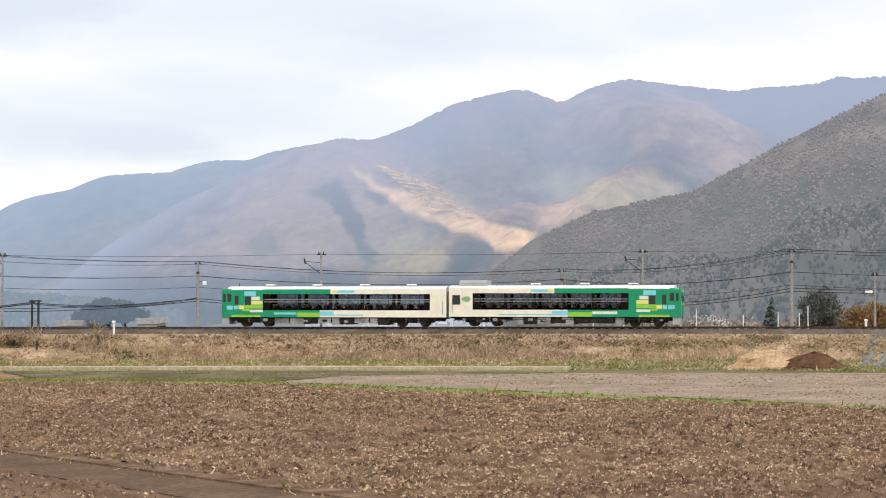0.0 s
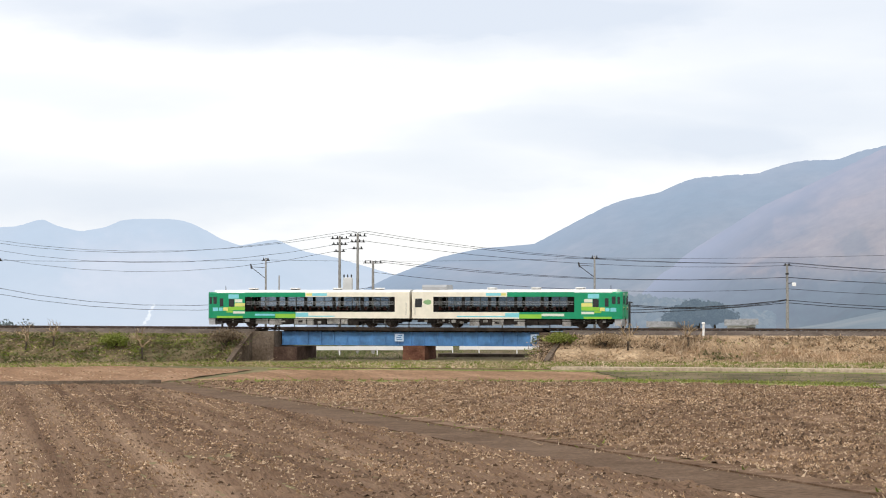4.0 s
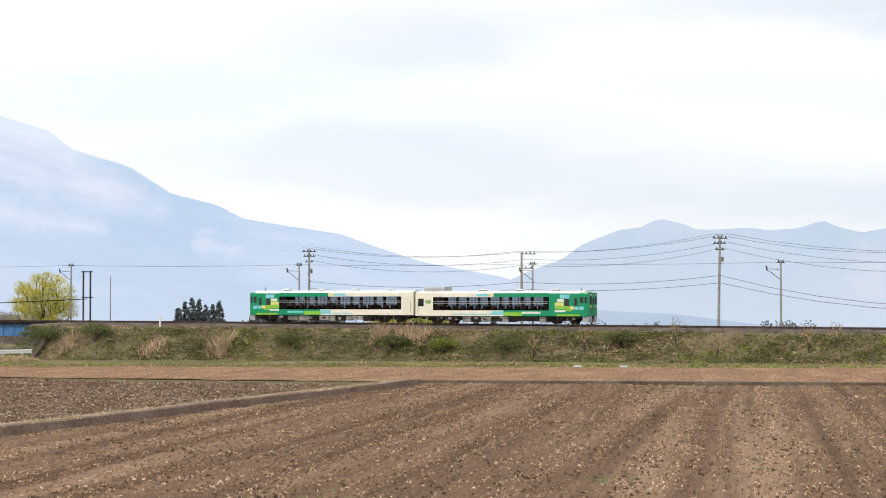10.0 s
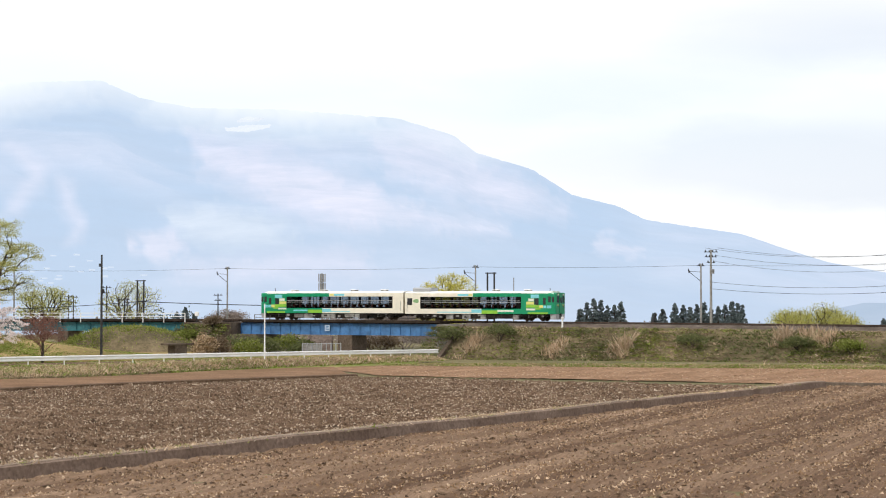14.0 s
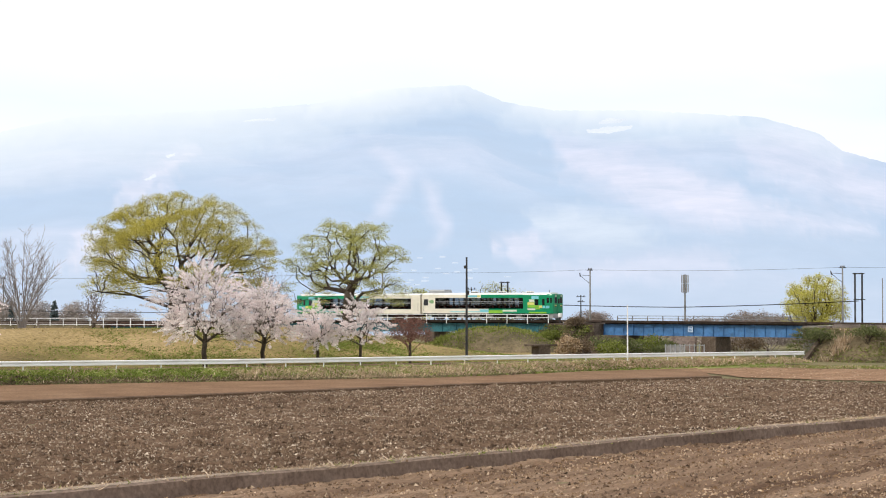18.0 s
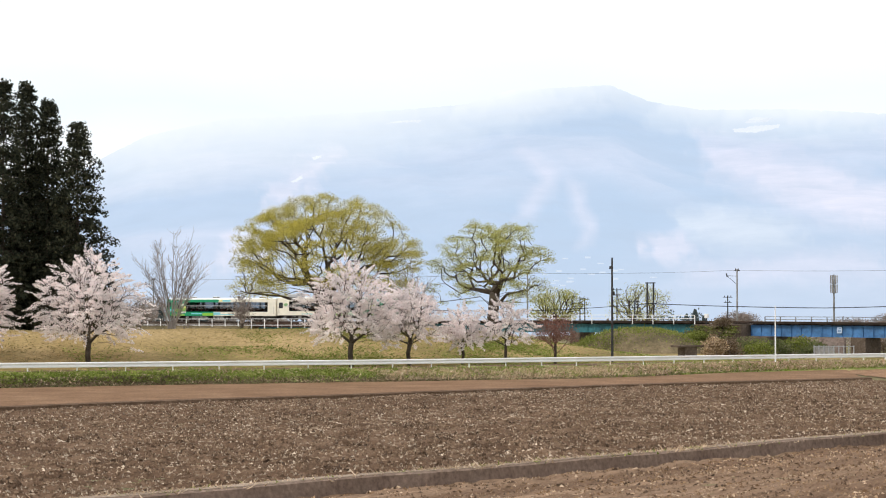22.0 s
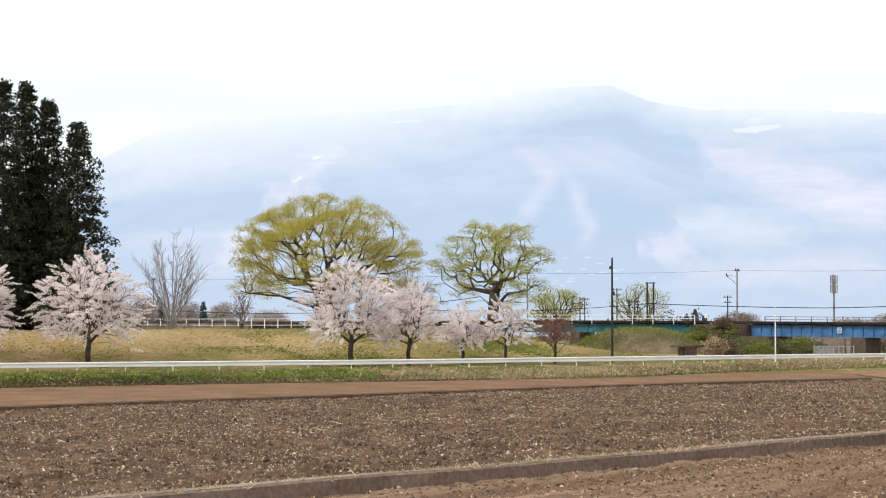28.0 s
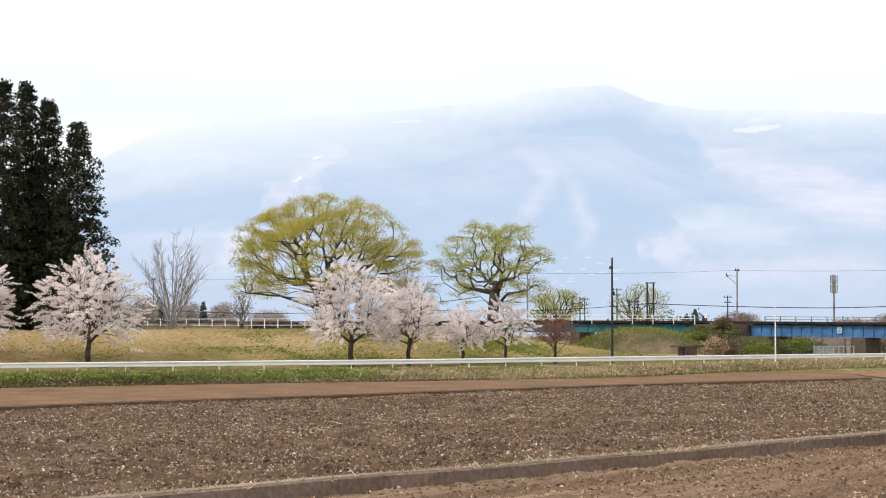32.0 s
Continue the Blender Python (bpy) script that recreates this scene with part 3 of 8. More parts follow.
for k, (s0, s1) in enumerate(((-215, 43.7), (74.9, 190.3), (225.7, 228.7), (306.0, 590))):
    setting(f"embankment_{k + 1}", make_embankment(s0, s1), M["pale_bank" if k == 0 else "dry_grass"], "railway embankment overgrown with dry weeds")
    setting(f"ballast_{k + 1}", sweep([(-3.0, -0.66), (-1.75, -0.22), (1.75, -0.22), (3.0, -0.66)], s0, s1), M["ballast"], "brown stone ballast bed under the rails")


def make_track():
    track = thing("railway_track", "single railway track with rusty rails on timber sleepers", "track")
    track["kind"] = "structure"
    for off in (-0.57, 0.57):
        part("rail", sweep([(off - 0.065, -0.16), (off - 0.02, -0.13), (off - 0.035, -0.04), (off - 0.033, 0), (off + 0.033, 0), (off + 0.035, -0.04), (off + 0.02, -0.13), (off + 0.065, -0.16)], -215, 590), M["rail"], track)
    g = Geo()
    for s in np.arange(-215, 590, 0.75):
        a, b = line(s - 0.11), line(s + 0.11)
        c, d = line(s - 0.11, 1.05) - a, line(s + 0.11, 1.05) - b
        ring = lambda z: [tuple(a - c + Vector((0, 0, z))), tuple(b - d + Vector((0, 0, z))), tuple(b + d + Vector((0, 0, z))), tuple(a + c + Vector((0, 0, z)))]
        g.loft([ring(-0.30), ring(-0.17)])
    tagged(part("sleeper", g, M["timber"], track), kind="stuff")


make_track()


def girder_bridge(s0, s1, colour, depth, rib, label, piers, name="girder_bridge", top=-0.46):
    b = thing(name, label, "bridge")
    lo = top - depth
    for off in (-0.95, 0.95):
        web = part("girder", sweep([(off - 0.03, lo), (off - 0.03, top), (off + 0.03, top), (off + 0.03, lo)], s0, s1, 1.0), M[colour], b)
        for z in (lo, top):
            part("flange", sweep([(off - 0.19, z - 0.02), (off - 0.19, z + 0.02), (off + 0.19, z + 0.02), (off + 0.19, z - 0.02)], s0, s1, 1.0), M[colour], web)
        n = int(round((s1 - s0) / rib))
        for k in range(n + 1):
            s = s0 + 0.1 + (s1 - s0 - 0.2) * k / n
            for side in (-1, 1):
                p = sweep(sorted([(off + side * 0.03, lo + 0.02), (off + side * 0.03, top - 0.02)]) + sorted([(off + side * 0.17, lo + 0.02), (off + side * 0.17, top - 0.02)], reverse=True), s - 0.03, s + 0.03, 1.0)
                if side == -1 and off < 0:
                    part("stiffener", p, M[colour], web)
    g = Geo()
    for s in np.arange(s0 + 0.2, s1, 0.52):
        g.add(*(lambda q: (q.v, q.f))(sweep([(-1.3, top + 0.02), (-1.3, -0.17), (1.3, -0.17), (1.3, top + 0.02)], s - 0.11, s + 0.11)))
    part("bridge_timbers", g, M["timber"], b, "dark timber sleepers over the girders")
    part("walk_edge", sweep([(-1.55, -0.30), (-1.55, -0.04), (-1.33, -0.04), (-1.33, -0.30)], s0, s1), M["timber"], b)
    for a, e, mat_, lab in piers:
        g = Geo()
        rings = []
        for up, w in ((-9, 0.12), (lo - 0.35, 0.0), (lo - 0.35, -0.0), (lo - 0.03, 0.0)):
            c = [line(a - w, -1.9 - w), line(e + w, -1.9 - w), line(e + w, 1.9 + w), line(a - w, 1.9 + w)]
            rings.append([(p.x, p.y, (-1.5 if up == -9 else p.z + up)) for p in c])
        part("pier", g.loft(rings), M[mat_], b, lab)
    return b


bridge_1 = girder_bridge(*BRIDGE_1, "blue", 1.28, 1.33, "blue plate girder railway bridge on a brick pier", [(57.5, 59.7, "brick", "old red brick pier")])
bridge_2 = girder_bridge(*BRIDGE_2, "blue", 1.42, 1.5, "weathered blue plate girder railway bridge with scribbled side", [(206.6, 208.6, "dark_concrete", "")])
girder_bridge(*BRIDGE_3, "teal", 1.15, 2.2, "teal plate girder railway bridge with white railing", [(249.5, 251, "dark_concrete", ""), (281, 283, "dark_concrete", "")])


def bridge_plate(bridge, s, z, w, h):
    """A small pale plate bolted to the near girder."""
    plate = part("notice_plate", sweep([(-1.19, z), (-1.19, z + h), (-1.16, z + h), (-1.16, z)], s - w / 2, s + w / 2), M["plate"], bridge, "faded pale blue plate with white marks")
    for k in range(3):
        part("mark", sweep([(-1.196, z + h * (0.2 + 0.25 * k)), (-1.196, z + h * (0.32 + 0.25 * k)), (-1.191, z + h * (0.32 + 0.25 * k)), (-1.191, z + h * (0.2 + 0.25 * k))],
                           s - w * (0.35 - 0.1 * (k == 1)), s + w * (0.3 - 0.12 * (k == 2))), M["blue"], plate)


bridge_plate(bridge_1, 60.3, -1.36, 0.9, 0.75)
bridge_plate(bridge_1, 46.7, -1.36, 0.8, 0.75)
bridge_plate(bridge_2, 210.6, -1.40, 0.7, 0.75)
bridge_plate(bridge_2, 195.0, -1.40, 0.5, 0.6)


def abutment(name, s0, s1, material, near=-3.2, base=-1.5, seat=None, low=None):
    """A masonry block that carries a bridge's end, with a lower seat in front."""
    a = thing(name, "dark weathered stone bridge abutment with a stepped seat", "abutment")
    top = sweep([(near, "g-1.5"), (near, -0.42), (3.0, -0.42), (3.0, "g-1.5")], s0, s1, 1.0)
    part("block", top, M[material], a)
    if seat:
        part("seat", sweep([(near - 0.5, "g-1.5"), (near - 0.5, -1.9), (2.6, -1.9), (2.6, "g-1.5")], *seat, 1.0), M[low or material], a)


def wing_wall(s0, s1):
    """A sloping wall that holds the embankment's end."""
    w = thing("wing_wall", "sloping weathered stone wing wall at the bridge end", "wall")
    part("wall", sweep([(-9.6, "g-1"), (-9.6, "g0.15"), (-3.3, -0.45), (-3.0, -0.45), (-3.0, "g-1")], s0, s1, 0.5), M["dark_concrete"], w)


for s in (75.0, 43.2, 190.2, 226.1):
    wing_wall(s - 0.25, s + 0.25)
abutment("abutment", 72.5, 75.0, "dark_concrete", -3.2, seat=(70.0, 72.4), low="dark_brick")
abutment("abutment", 43.6, 45.7, "dark_concrete")
abutment("abutment", 223.6, 225.8, "dark_concrete", -3.4, seat=(219.5, 223.4))
abutment("abutment", 190.2, 194.1, "concrete", -2.6)
abutment("abutment", 228.6, 230.9, "dark_concrete", -3.0)


def bridge_railing(s0, s1, off, height, post, material="white", base=-0.2, name="bridge_railing", label="white steel railing along the bridge walkway"):
    r = thing(name, label, "railing")
    for z in (base + height, base + height * 0.55):
        part("rail", sweep([(off - 0.03, z - 0.04), (off - 0.03, z + 0.04), (off + 0.03, z + 0.04), (off + 0.03, z - 0.04)], s0, s1), M[material], r)
    n = int((s1 - s0) / post)
    for k in range(n + 1):
        s = s0 + (s1 - s0) * k / n
        part("post", sweep([(off - 0.045, base - 0.3), (off - 0.045, base + height), (off + 0.045, base + height), (off + 0.045, base - 0.3)], s - 0.05, s + 0.05), M[material], r)


bridge_railing(231.5, 283, -1.75, 0.95, 3.2)
bridge_railing(283.5, 372, -3.45, 2.1, 2.4, base=-1.7, label="white steel railing along the embankment")
# bands added behind the railing in place of the ballast's dark side
setting("ballast_band", sweep([(-2.1, -0.85), (-2.1, -0.18), (-1.8, -0.14), (-1.8, -0.85)], 284, 305.8), M["dark_brick"], "dark band standing in for the ballast's side")
setting("ballast_band_2", sweep([(-3.36, -1.9), (-3.36, -0.30), (-3.05, -0.26), (-3.05, -1.9)], 306.2, 374), M["ballast"], "dark brown band standing in for the ballast's side")
bridge_railing(196, 223, 1.75, 0.8, 2.2, "steel", name="bridge_railing", label="thin grey railing on the far side of the bridge")
bridge_railing(46, 72, 1.75, 0.8, 2.2, "steel", name="bridge_railing", label="thin grey railing on the far side of the bridge")

# ---- the road bank, guardrail and levee to the left ----
ROAD = [(-150, -60), (-151.5, 0), (-152.4, 29), (-155.2, 62), (-160.5, 90), (-167, 116), (-174, 135), (-180, 150)]


def road_at(y, off=0.0):
    """A place along the road by its y, off metres to the far side."""
    xs, ys = [p[0] for p in ROAD], [p[1] for p in ROAD]
    x, x2 = float(np.interp(y, ys, xs)), float(np.interp(y + 1, ys, xs))
    d = Vector((x2 - x, 1, 0)).normalized()
    return Vector((x, y, 0)) + Vector((-d.y, d.x, 0)) * off


def bank_top(y):
    """How high the road's shoulder stands above the plain's zero."""
    return float(np.interp(y, [0, 29, 62, 90, 116, 140], [1.1, 1.02, 0.86, 0.74, 0.58, 0.3]))


def bank_foot(y):
    """How far in front of the guardrail the bank's grass runs out."""
    return float(np.interp(y, [20, 42, 55, 66, 75, 83, 92, 98, 126], [3.2, 3.0, 4.8, 6.0, 8.6, 7.6, 4.4, 3.0, 2.8]))


def bank_height(y, off):
    """The height of the bank's near face, off metres from the guardrail (towards the fields: negative)."""
    f = bank_foot(y)
    return bank_top(y) * float(np.interp(off, [-f, -f * 0.8, -1.5, -0.6], [0.0, 0.16, 0.82, 1.0])) + 0.07


def make_road_bank():
    g, r, rings, road = Geo(), Geo(), [], []
    for k in range(134):
        y = -60 + 1.42 * k
        f, top = bank_foot(y), bank_top(y)
        ring = []
        for off, z in ((-f - 3, -0.5), (-f, 0.0), (-f * 0.8, None), (-f * 0.5, None), (-1.5, None), (-0.6, None), (6.2, top), (8.5, 0.3), (9, -1)):
            p = road_at(y, off)
            lump = 0.08 * noise.noise((p.x * 0.5, p.y * 0.5, 1)) + 0.05 * noise.noise((p.x * 1.7, p.y * 1.7, 2))
            ring.append((p.x, p.y, bank_height(y, off) + lump if z is None else z + 0.04 if z > -0.1 else z))
        rings.append(ring)
        if y < 128:
            a, b = road_at(y, 0.6), road_at(y, 5.4)
            road.append([(a.x, a.y, 0.0), (a.x, a.y, top + 0.06), (b.x, b.y, top + 0.06), (b.x, b.y, 0.0)])
    setting("road_bank", g.loft(rings), M["grass"], "grassy bank that carries a narrow road")
    setting("road", r.loft(road), M["path"], "narrow asphalt lane behind the guardrail")


make_road_bank()


def make_levee():
    """The river levee: a long grass bank that tapers off towards the bridges."""
    g, rings = Geo(), []
    for k in range(90):
        y = -60 + 2.25 * k
        taper = 1.0 if y < 88 else max(0.0, 1 - (y - 88) / 34)
        taper = taper * taper * (3 - 2 * taper)
        ring = []
        for off, z in ((9, -1.2), (10, 0.75), (14, 1.35), (20, 2.4), (27, 3.55), (30, 3.95), (34, 4.0), (38, 3.2), (46, 0.5), (50, -1.5)):
            p = road_at(min(y, 130), off)
            p.y += max(0, y - 130)
            wob = 0.25 * noise.noise((p.x * 0.12, p.y * 0.12, 5))
            ring.append((p.x, p.y, z if z < 0 else 0.4 + (z - 0.4 + wob) * taper))
        rings.append(ring)
    setting("levee", g.loft(rings), M["levee"], "long grass levee with yellow-green turf")


make_levee()


def guardrail(points, z, name="guardrail", post=4.0, label="white steel road guardrail on round posts"):
    """W-beam on posts along points."""
    rail = thing(name, label, "guardrail")
    pts = [Vector((x, y, z(y) if callable(z) else z)) for x, y in points]
    seg = [0.0]
    for a, b in zip(pts, pts[1:]):
        seg.append(seg[-1] + (b - a).length)
    place = lambda d: Vector([float(np.interp(d, seg, [p[i] for p in pts])) for i in range(3)])
    rings = []
    n = int(seg[-1] / 1.0)
    for k in range(n + 1):
        p, q = place(seg[-1] * k / n), place(min(seg[-1], seg[-1] * k / n + 0.5))
        o = place(max(0, seg[-1] * k / n - 0.5))
        d = (q - o).normalized()
        c = Vector((d.y, -d.x, 0))
        prof = ((0.0, 0.38), (0.05, 0.40), (0.05, 0.49), (0.0, 0.54), (0.0, 0.62), (0.05, 0.67), (0.05, 0.76), (0.0, 0.80), (-0.02, 0.80), (-0.02, 0.38))
        rings.append([tuple(p + c * (a * 1.8) + Vector((0, 0, h))) for a, h in prof])
    part("beam", Geo().loft(rings), M["white"], rail)
    g = None
    for k in range(int(seg[-1] / post) + 1):
        p = place(k * post)
        d = (place(k * post + 0.5) - place(max(0, k * post - 0.5))).normalized()
        c = Vector((-d.y, d.x, 0)) * 0.09
        if g is None:
            g = Geo().tube([(0, 0, -0.5), (0, 0, 0.74)], 0.06, 8).mesh("post", M["white"])
        post_ob = new("post", g)
        post_ob.parent = rail
        post_ob.location = p + c
    return rail


guardrail([tuple(road_at(y)[:2]) for y in np.arange(-45, 139, 3.0)], lambda y: bank_top(y) + 0.05)


# ---- distant mountains, the day's haze mixed into their materials as glow ----
def far_material(name, low, high, patchy, air, amount, scale=0.0016, fine=0.012, cloud=None, covers=(), deep=(0, 1, 0.0), facing=0.0, streak=None, mist=None, grain=(1, 0.5, 1.0), bite=0.6):
    """A far slope: its woods and bare ground, with haze mixed in as emission that thickens with distance, and white
    emission for cloud on its top.
    """
    m, nt, b = shader(name, 1.0)
    n1, n2 = noise_node(nt, scale, 7, 0.58, grain, radians(facing)), noise_node(nt, fine, 6, 0.7, grain, radians(facing))
    c = ramp_node(nt, n1.outputs["Fac"], [(0.36, low), (0.64, high), (0.5, patchy)]).outputs[0]
    if streak:
        n3 = noise_node(nt, streak[0], 5, 0.6, (1, 0.3, 0.6), radians(facing))
        c = blend(nt, c, streak[1], ramp_node(nt, n3.outputs["Fac"], [(0.46, (0, 0, 0)), (0.60, (0.85, 0.85, 0.85))]).outputs[0])
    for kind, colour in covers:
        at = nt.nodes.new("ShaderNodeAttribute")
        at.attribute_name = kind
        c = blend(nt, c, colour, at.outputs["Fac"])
    c = blend(nt, c, ramp_node(nt, n2.outputs["Fac"], [(0.32, (0.42, 0.42, 0.42)), (0.68, (1.5, 1.5, 1.5))]).outputs[0], bite, "MULTIPLY")
    nt.links.new(c, b.inputs["Base Color"])
    # distance haze: a flat glowing colour mixed over the slope
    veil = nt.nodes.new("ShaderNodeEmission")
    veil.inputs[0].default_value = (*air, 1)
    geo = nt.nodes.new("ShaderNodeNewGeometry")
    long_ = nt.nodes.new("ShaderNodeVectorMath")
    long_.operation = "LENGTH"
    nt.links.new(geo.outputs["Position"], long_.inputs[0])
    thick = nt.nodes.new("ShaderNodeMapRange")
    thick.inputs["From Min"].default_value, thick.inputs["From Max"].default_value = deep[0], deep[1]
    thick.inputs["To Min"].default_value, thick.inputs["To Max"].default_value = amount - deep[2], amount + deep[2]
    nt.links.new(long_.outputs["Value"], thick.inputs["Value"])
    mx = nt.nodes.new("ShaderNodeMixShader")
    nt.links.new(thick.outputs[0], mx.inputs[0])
    # low mist: more haze glow towards the slope's foot
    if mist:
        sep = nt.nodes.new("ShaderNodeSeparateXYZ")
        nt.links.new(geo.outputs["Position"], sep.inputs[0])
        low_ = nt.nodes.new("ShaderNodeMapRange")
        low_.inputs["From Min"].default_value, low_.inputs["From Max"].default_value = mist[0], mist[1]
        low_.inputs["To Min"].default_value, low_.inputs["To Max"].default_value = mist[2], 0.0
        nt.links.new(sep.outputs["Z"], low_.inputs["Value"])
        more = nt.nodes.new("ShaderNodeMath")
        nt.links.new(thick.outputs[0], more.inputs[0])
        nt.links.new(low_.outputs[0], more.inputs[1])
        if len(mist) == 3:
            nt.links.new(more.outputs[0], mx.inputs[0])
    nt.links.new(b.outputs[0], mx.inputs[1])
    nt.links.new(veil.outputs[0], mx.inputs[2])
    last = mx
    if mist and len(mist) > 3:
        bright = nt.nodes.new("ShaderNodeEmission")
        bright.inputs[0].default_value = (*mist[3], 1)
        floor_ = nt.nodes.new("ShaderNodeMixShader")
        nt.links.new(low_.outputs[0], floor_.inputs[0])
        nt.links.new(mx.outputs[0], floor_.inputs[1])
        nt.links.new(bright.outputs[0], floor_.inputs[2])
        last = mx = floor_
    # crest cloud and haze: white glow mixed over the slope itself
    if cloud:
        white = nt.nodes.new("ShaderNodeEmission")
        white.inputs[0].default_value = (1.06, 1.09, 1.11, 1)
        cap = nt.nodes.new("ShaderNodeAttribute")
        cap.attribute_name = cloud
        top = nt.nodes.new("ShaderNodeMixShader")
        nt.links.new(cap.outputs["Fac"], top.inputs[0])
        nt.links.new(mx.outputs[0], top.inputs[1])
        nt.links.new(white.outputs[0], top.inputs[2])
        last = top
    nt.links.new(last.outputs[0], nt.nodes["Material Output"].inputs[0])
    return m


def mountain(name, profile, far, near, material, label, seed, rough=1.0, step=0.12, size=600.0, rows=40, base=-75.0):
    """A range whose crest follows (bearing, height in degrees) at distance far and whose slope, cut by gullies, runs down to distance near. Returns its surface."""
    pts = sorted(profile)
    pa, pe = [p[0] for p in pts], [p[1] for p in pts]

    def surface(a, f):
        e = 0.5 * float(np.interp(a, pa, pe)) + 0.25 * float(np.interp(a - 0.1, pa, pe)) + 0.25 * float(np.interp(a + 0.1, pa, pe))
        d = near + (far - near) * f
        crest = 6.2 + far * math.tan(radians(e))
        ra = radians(a)
        x, y = -math.sin(ra) * d, math.cos(ra) * d
        wide = ra * far / size
        q = Vector((wide + 0.7 * noise.noise((wide * 0.6, f * 2.0, seed)), f * 1.3, seed * 7.3))
        spur = noise.ridged_multi_fractal(q, 0.9, 2.1, 5, 1.0, 2.0) - 1.1 + 0.5 * noise.fractal(Vector((x / size, y / size, seed * 1.7)), 1.0, 2.0, 4)
        z = base + (crest - base) * f ** 1.1 + spur * rough * 0.10 * max(crest, 40) * math.sin(math.pi * min(1, f * 1.02)) ** 0.8
        if f > 0.999:
            z = crest * (1 + 0.010 * noise.noise((a * 7.0, 0, seed)) + 0.007 * noise.noise((a * 23.0, 0, seed)) + 0.005 * noise.noise((a * 61.0, 0, seed)))
        z = min(z, (crest - 6.2) * d / far * (0.93 + 0.07 * f) + 6.2) if f > 0.4 else z
        # gullies get a darker colour that stands in for their shade
        gully_shade.append(min(1.0, max(0.0, 0.35 - spur * 1.1)))
        return Vector((x, y, z))

    gully_shade = []
    az = np.arange(pa[0], pa[-1] + step, step)
    verts = np.array([[tuple(surface(a, r / rows)) for a in az] for r in range(rows + 1)])
    n = len(az)
    i = np.arange(rows)[:, None] * n + np.arange(n - 1)[None, :]
    faces = np.stack([i, i + 1, i + n + 1, i + n], -1).reshape(-1, 4)
    ob = new(name, raw_mesh(name, verts.reshape(-1, 3), faces, material, True))
    ob.data.attributes.new("hollow", "FLOAT", "POINT").data.foreach_set("value", np.array(gully_shade, np.float32))
    tagged(ob, label, kind="structure")
    return surface, ob


def cover(ob, kind, corners, soft=0.25, amount=1.0, ragged=0.3):
    """Another ground cover (bare earth, meadows, evergreens), also sun and cloud shade painted in those colours, on a
    far slope inside corners (bearing, height in degrees), with an uneven edge.
    """
    me = ob.data
    n = len(me.vertices)
    co = np.zeros(n * 3)
    me.vertices.foreach_get("co", co)
    co = co.reshape(-1, 3)
    A = np.degrees(np.arctan2(-co[:, 0], co[:, 1]))
    E = np.degrees(np.arctan2(co[:, 2] - 6.2, np.hypot(co[:, 0], co[:, 1])))
    A = A + ragged * (soft_noise(A * 9 + 950, E * 9 + 950, 3.0, 5) + 0.6 * soft_noise(A * 9 + 90, E * 9 + 920, 1.1, 6))
    E = E + 0.5 * ragged * soft_noise(A * 9 + 450, E * 9 + 50, 2.0, 7)
    gap = np.full(n, 99.0)
    for k in range(len(corners)):
        (x0, y0), (x1, y1) = corners[k - 1], corners[k]
        f = np.clip(((A - x0) * (x1 - x0) + (E - y0) * (y1 - y0)) / ((x1 - x0) ** 2 + (y1 - y0) ** 2 + 1e-9), 0, 1)
        gap = np.minimum(gap, np.hypot(A - x0 - f * (x1 - x0), E - y0 - f * (y1 - y0)))
    gap = np.where(inside(A, E, corners), -gap, gap)
    val = amount * np.clip(0.5 - gap / soft, 0, 1)
    at = me.attributes.get(kind) or me.attributes.new(kind, "FLOAT", "POINT")
    old = np.zeros(n)
    at.data.foreach_get("value", old)
    at.data.foreach_set("value", np.maximum(old, val).astype(np.float32))


def on_slope(surface, a, e):
    """The first place on a slope at that bearing and height in degrees, drawn a little towards the eye."""
    f, g = 0.02, 0.0
    while f < 1.0:
        p = surface(a, f)
        if math.degrees(math.atan2(p.z - 6.2, math.hypot(p.x, p.y))) >= e:
            break
        f += 0.02
    p = surface(a, min(f, 1.0))
    k = math.hypot(p.x, p.y) * 0.975
    q = polar(a, k)
    q.z = 6.2 + k * math.tan(radians(e))
    return q


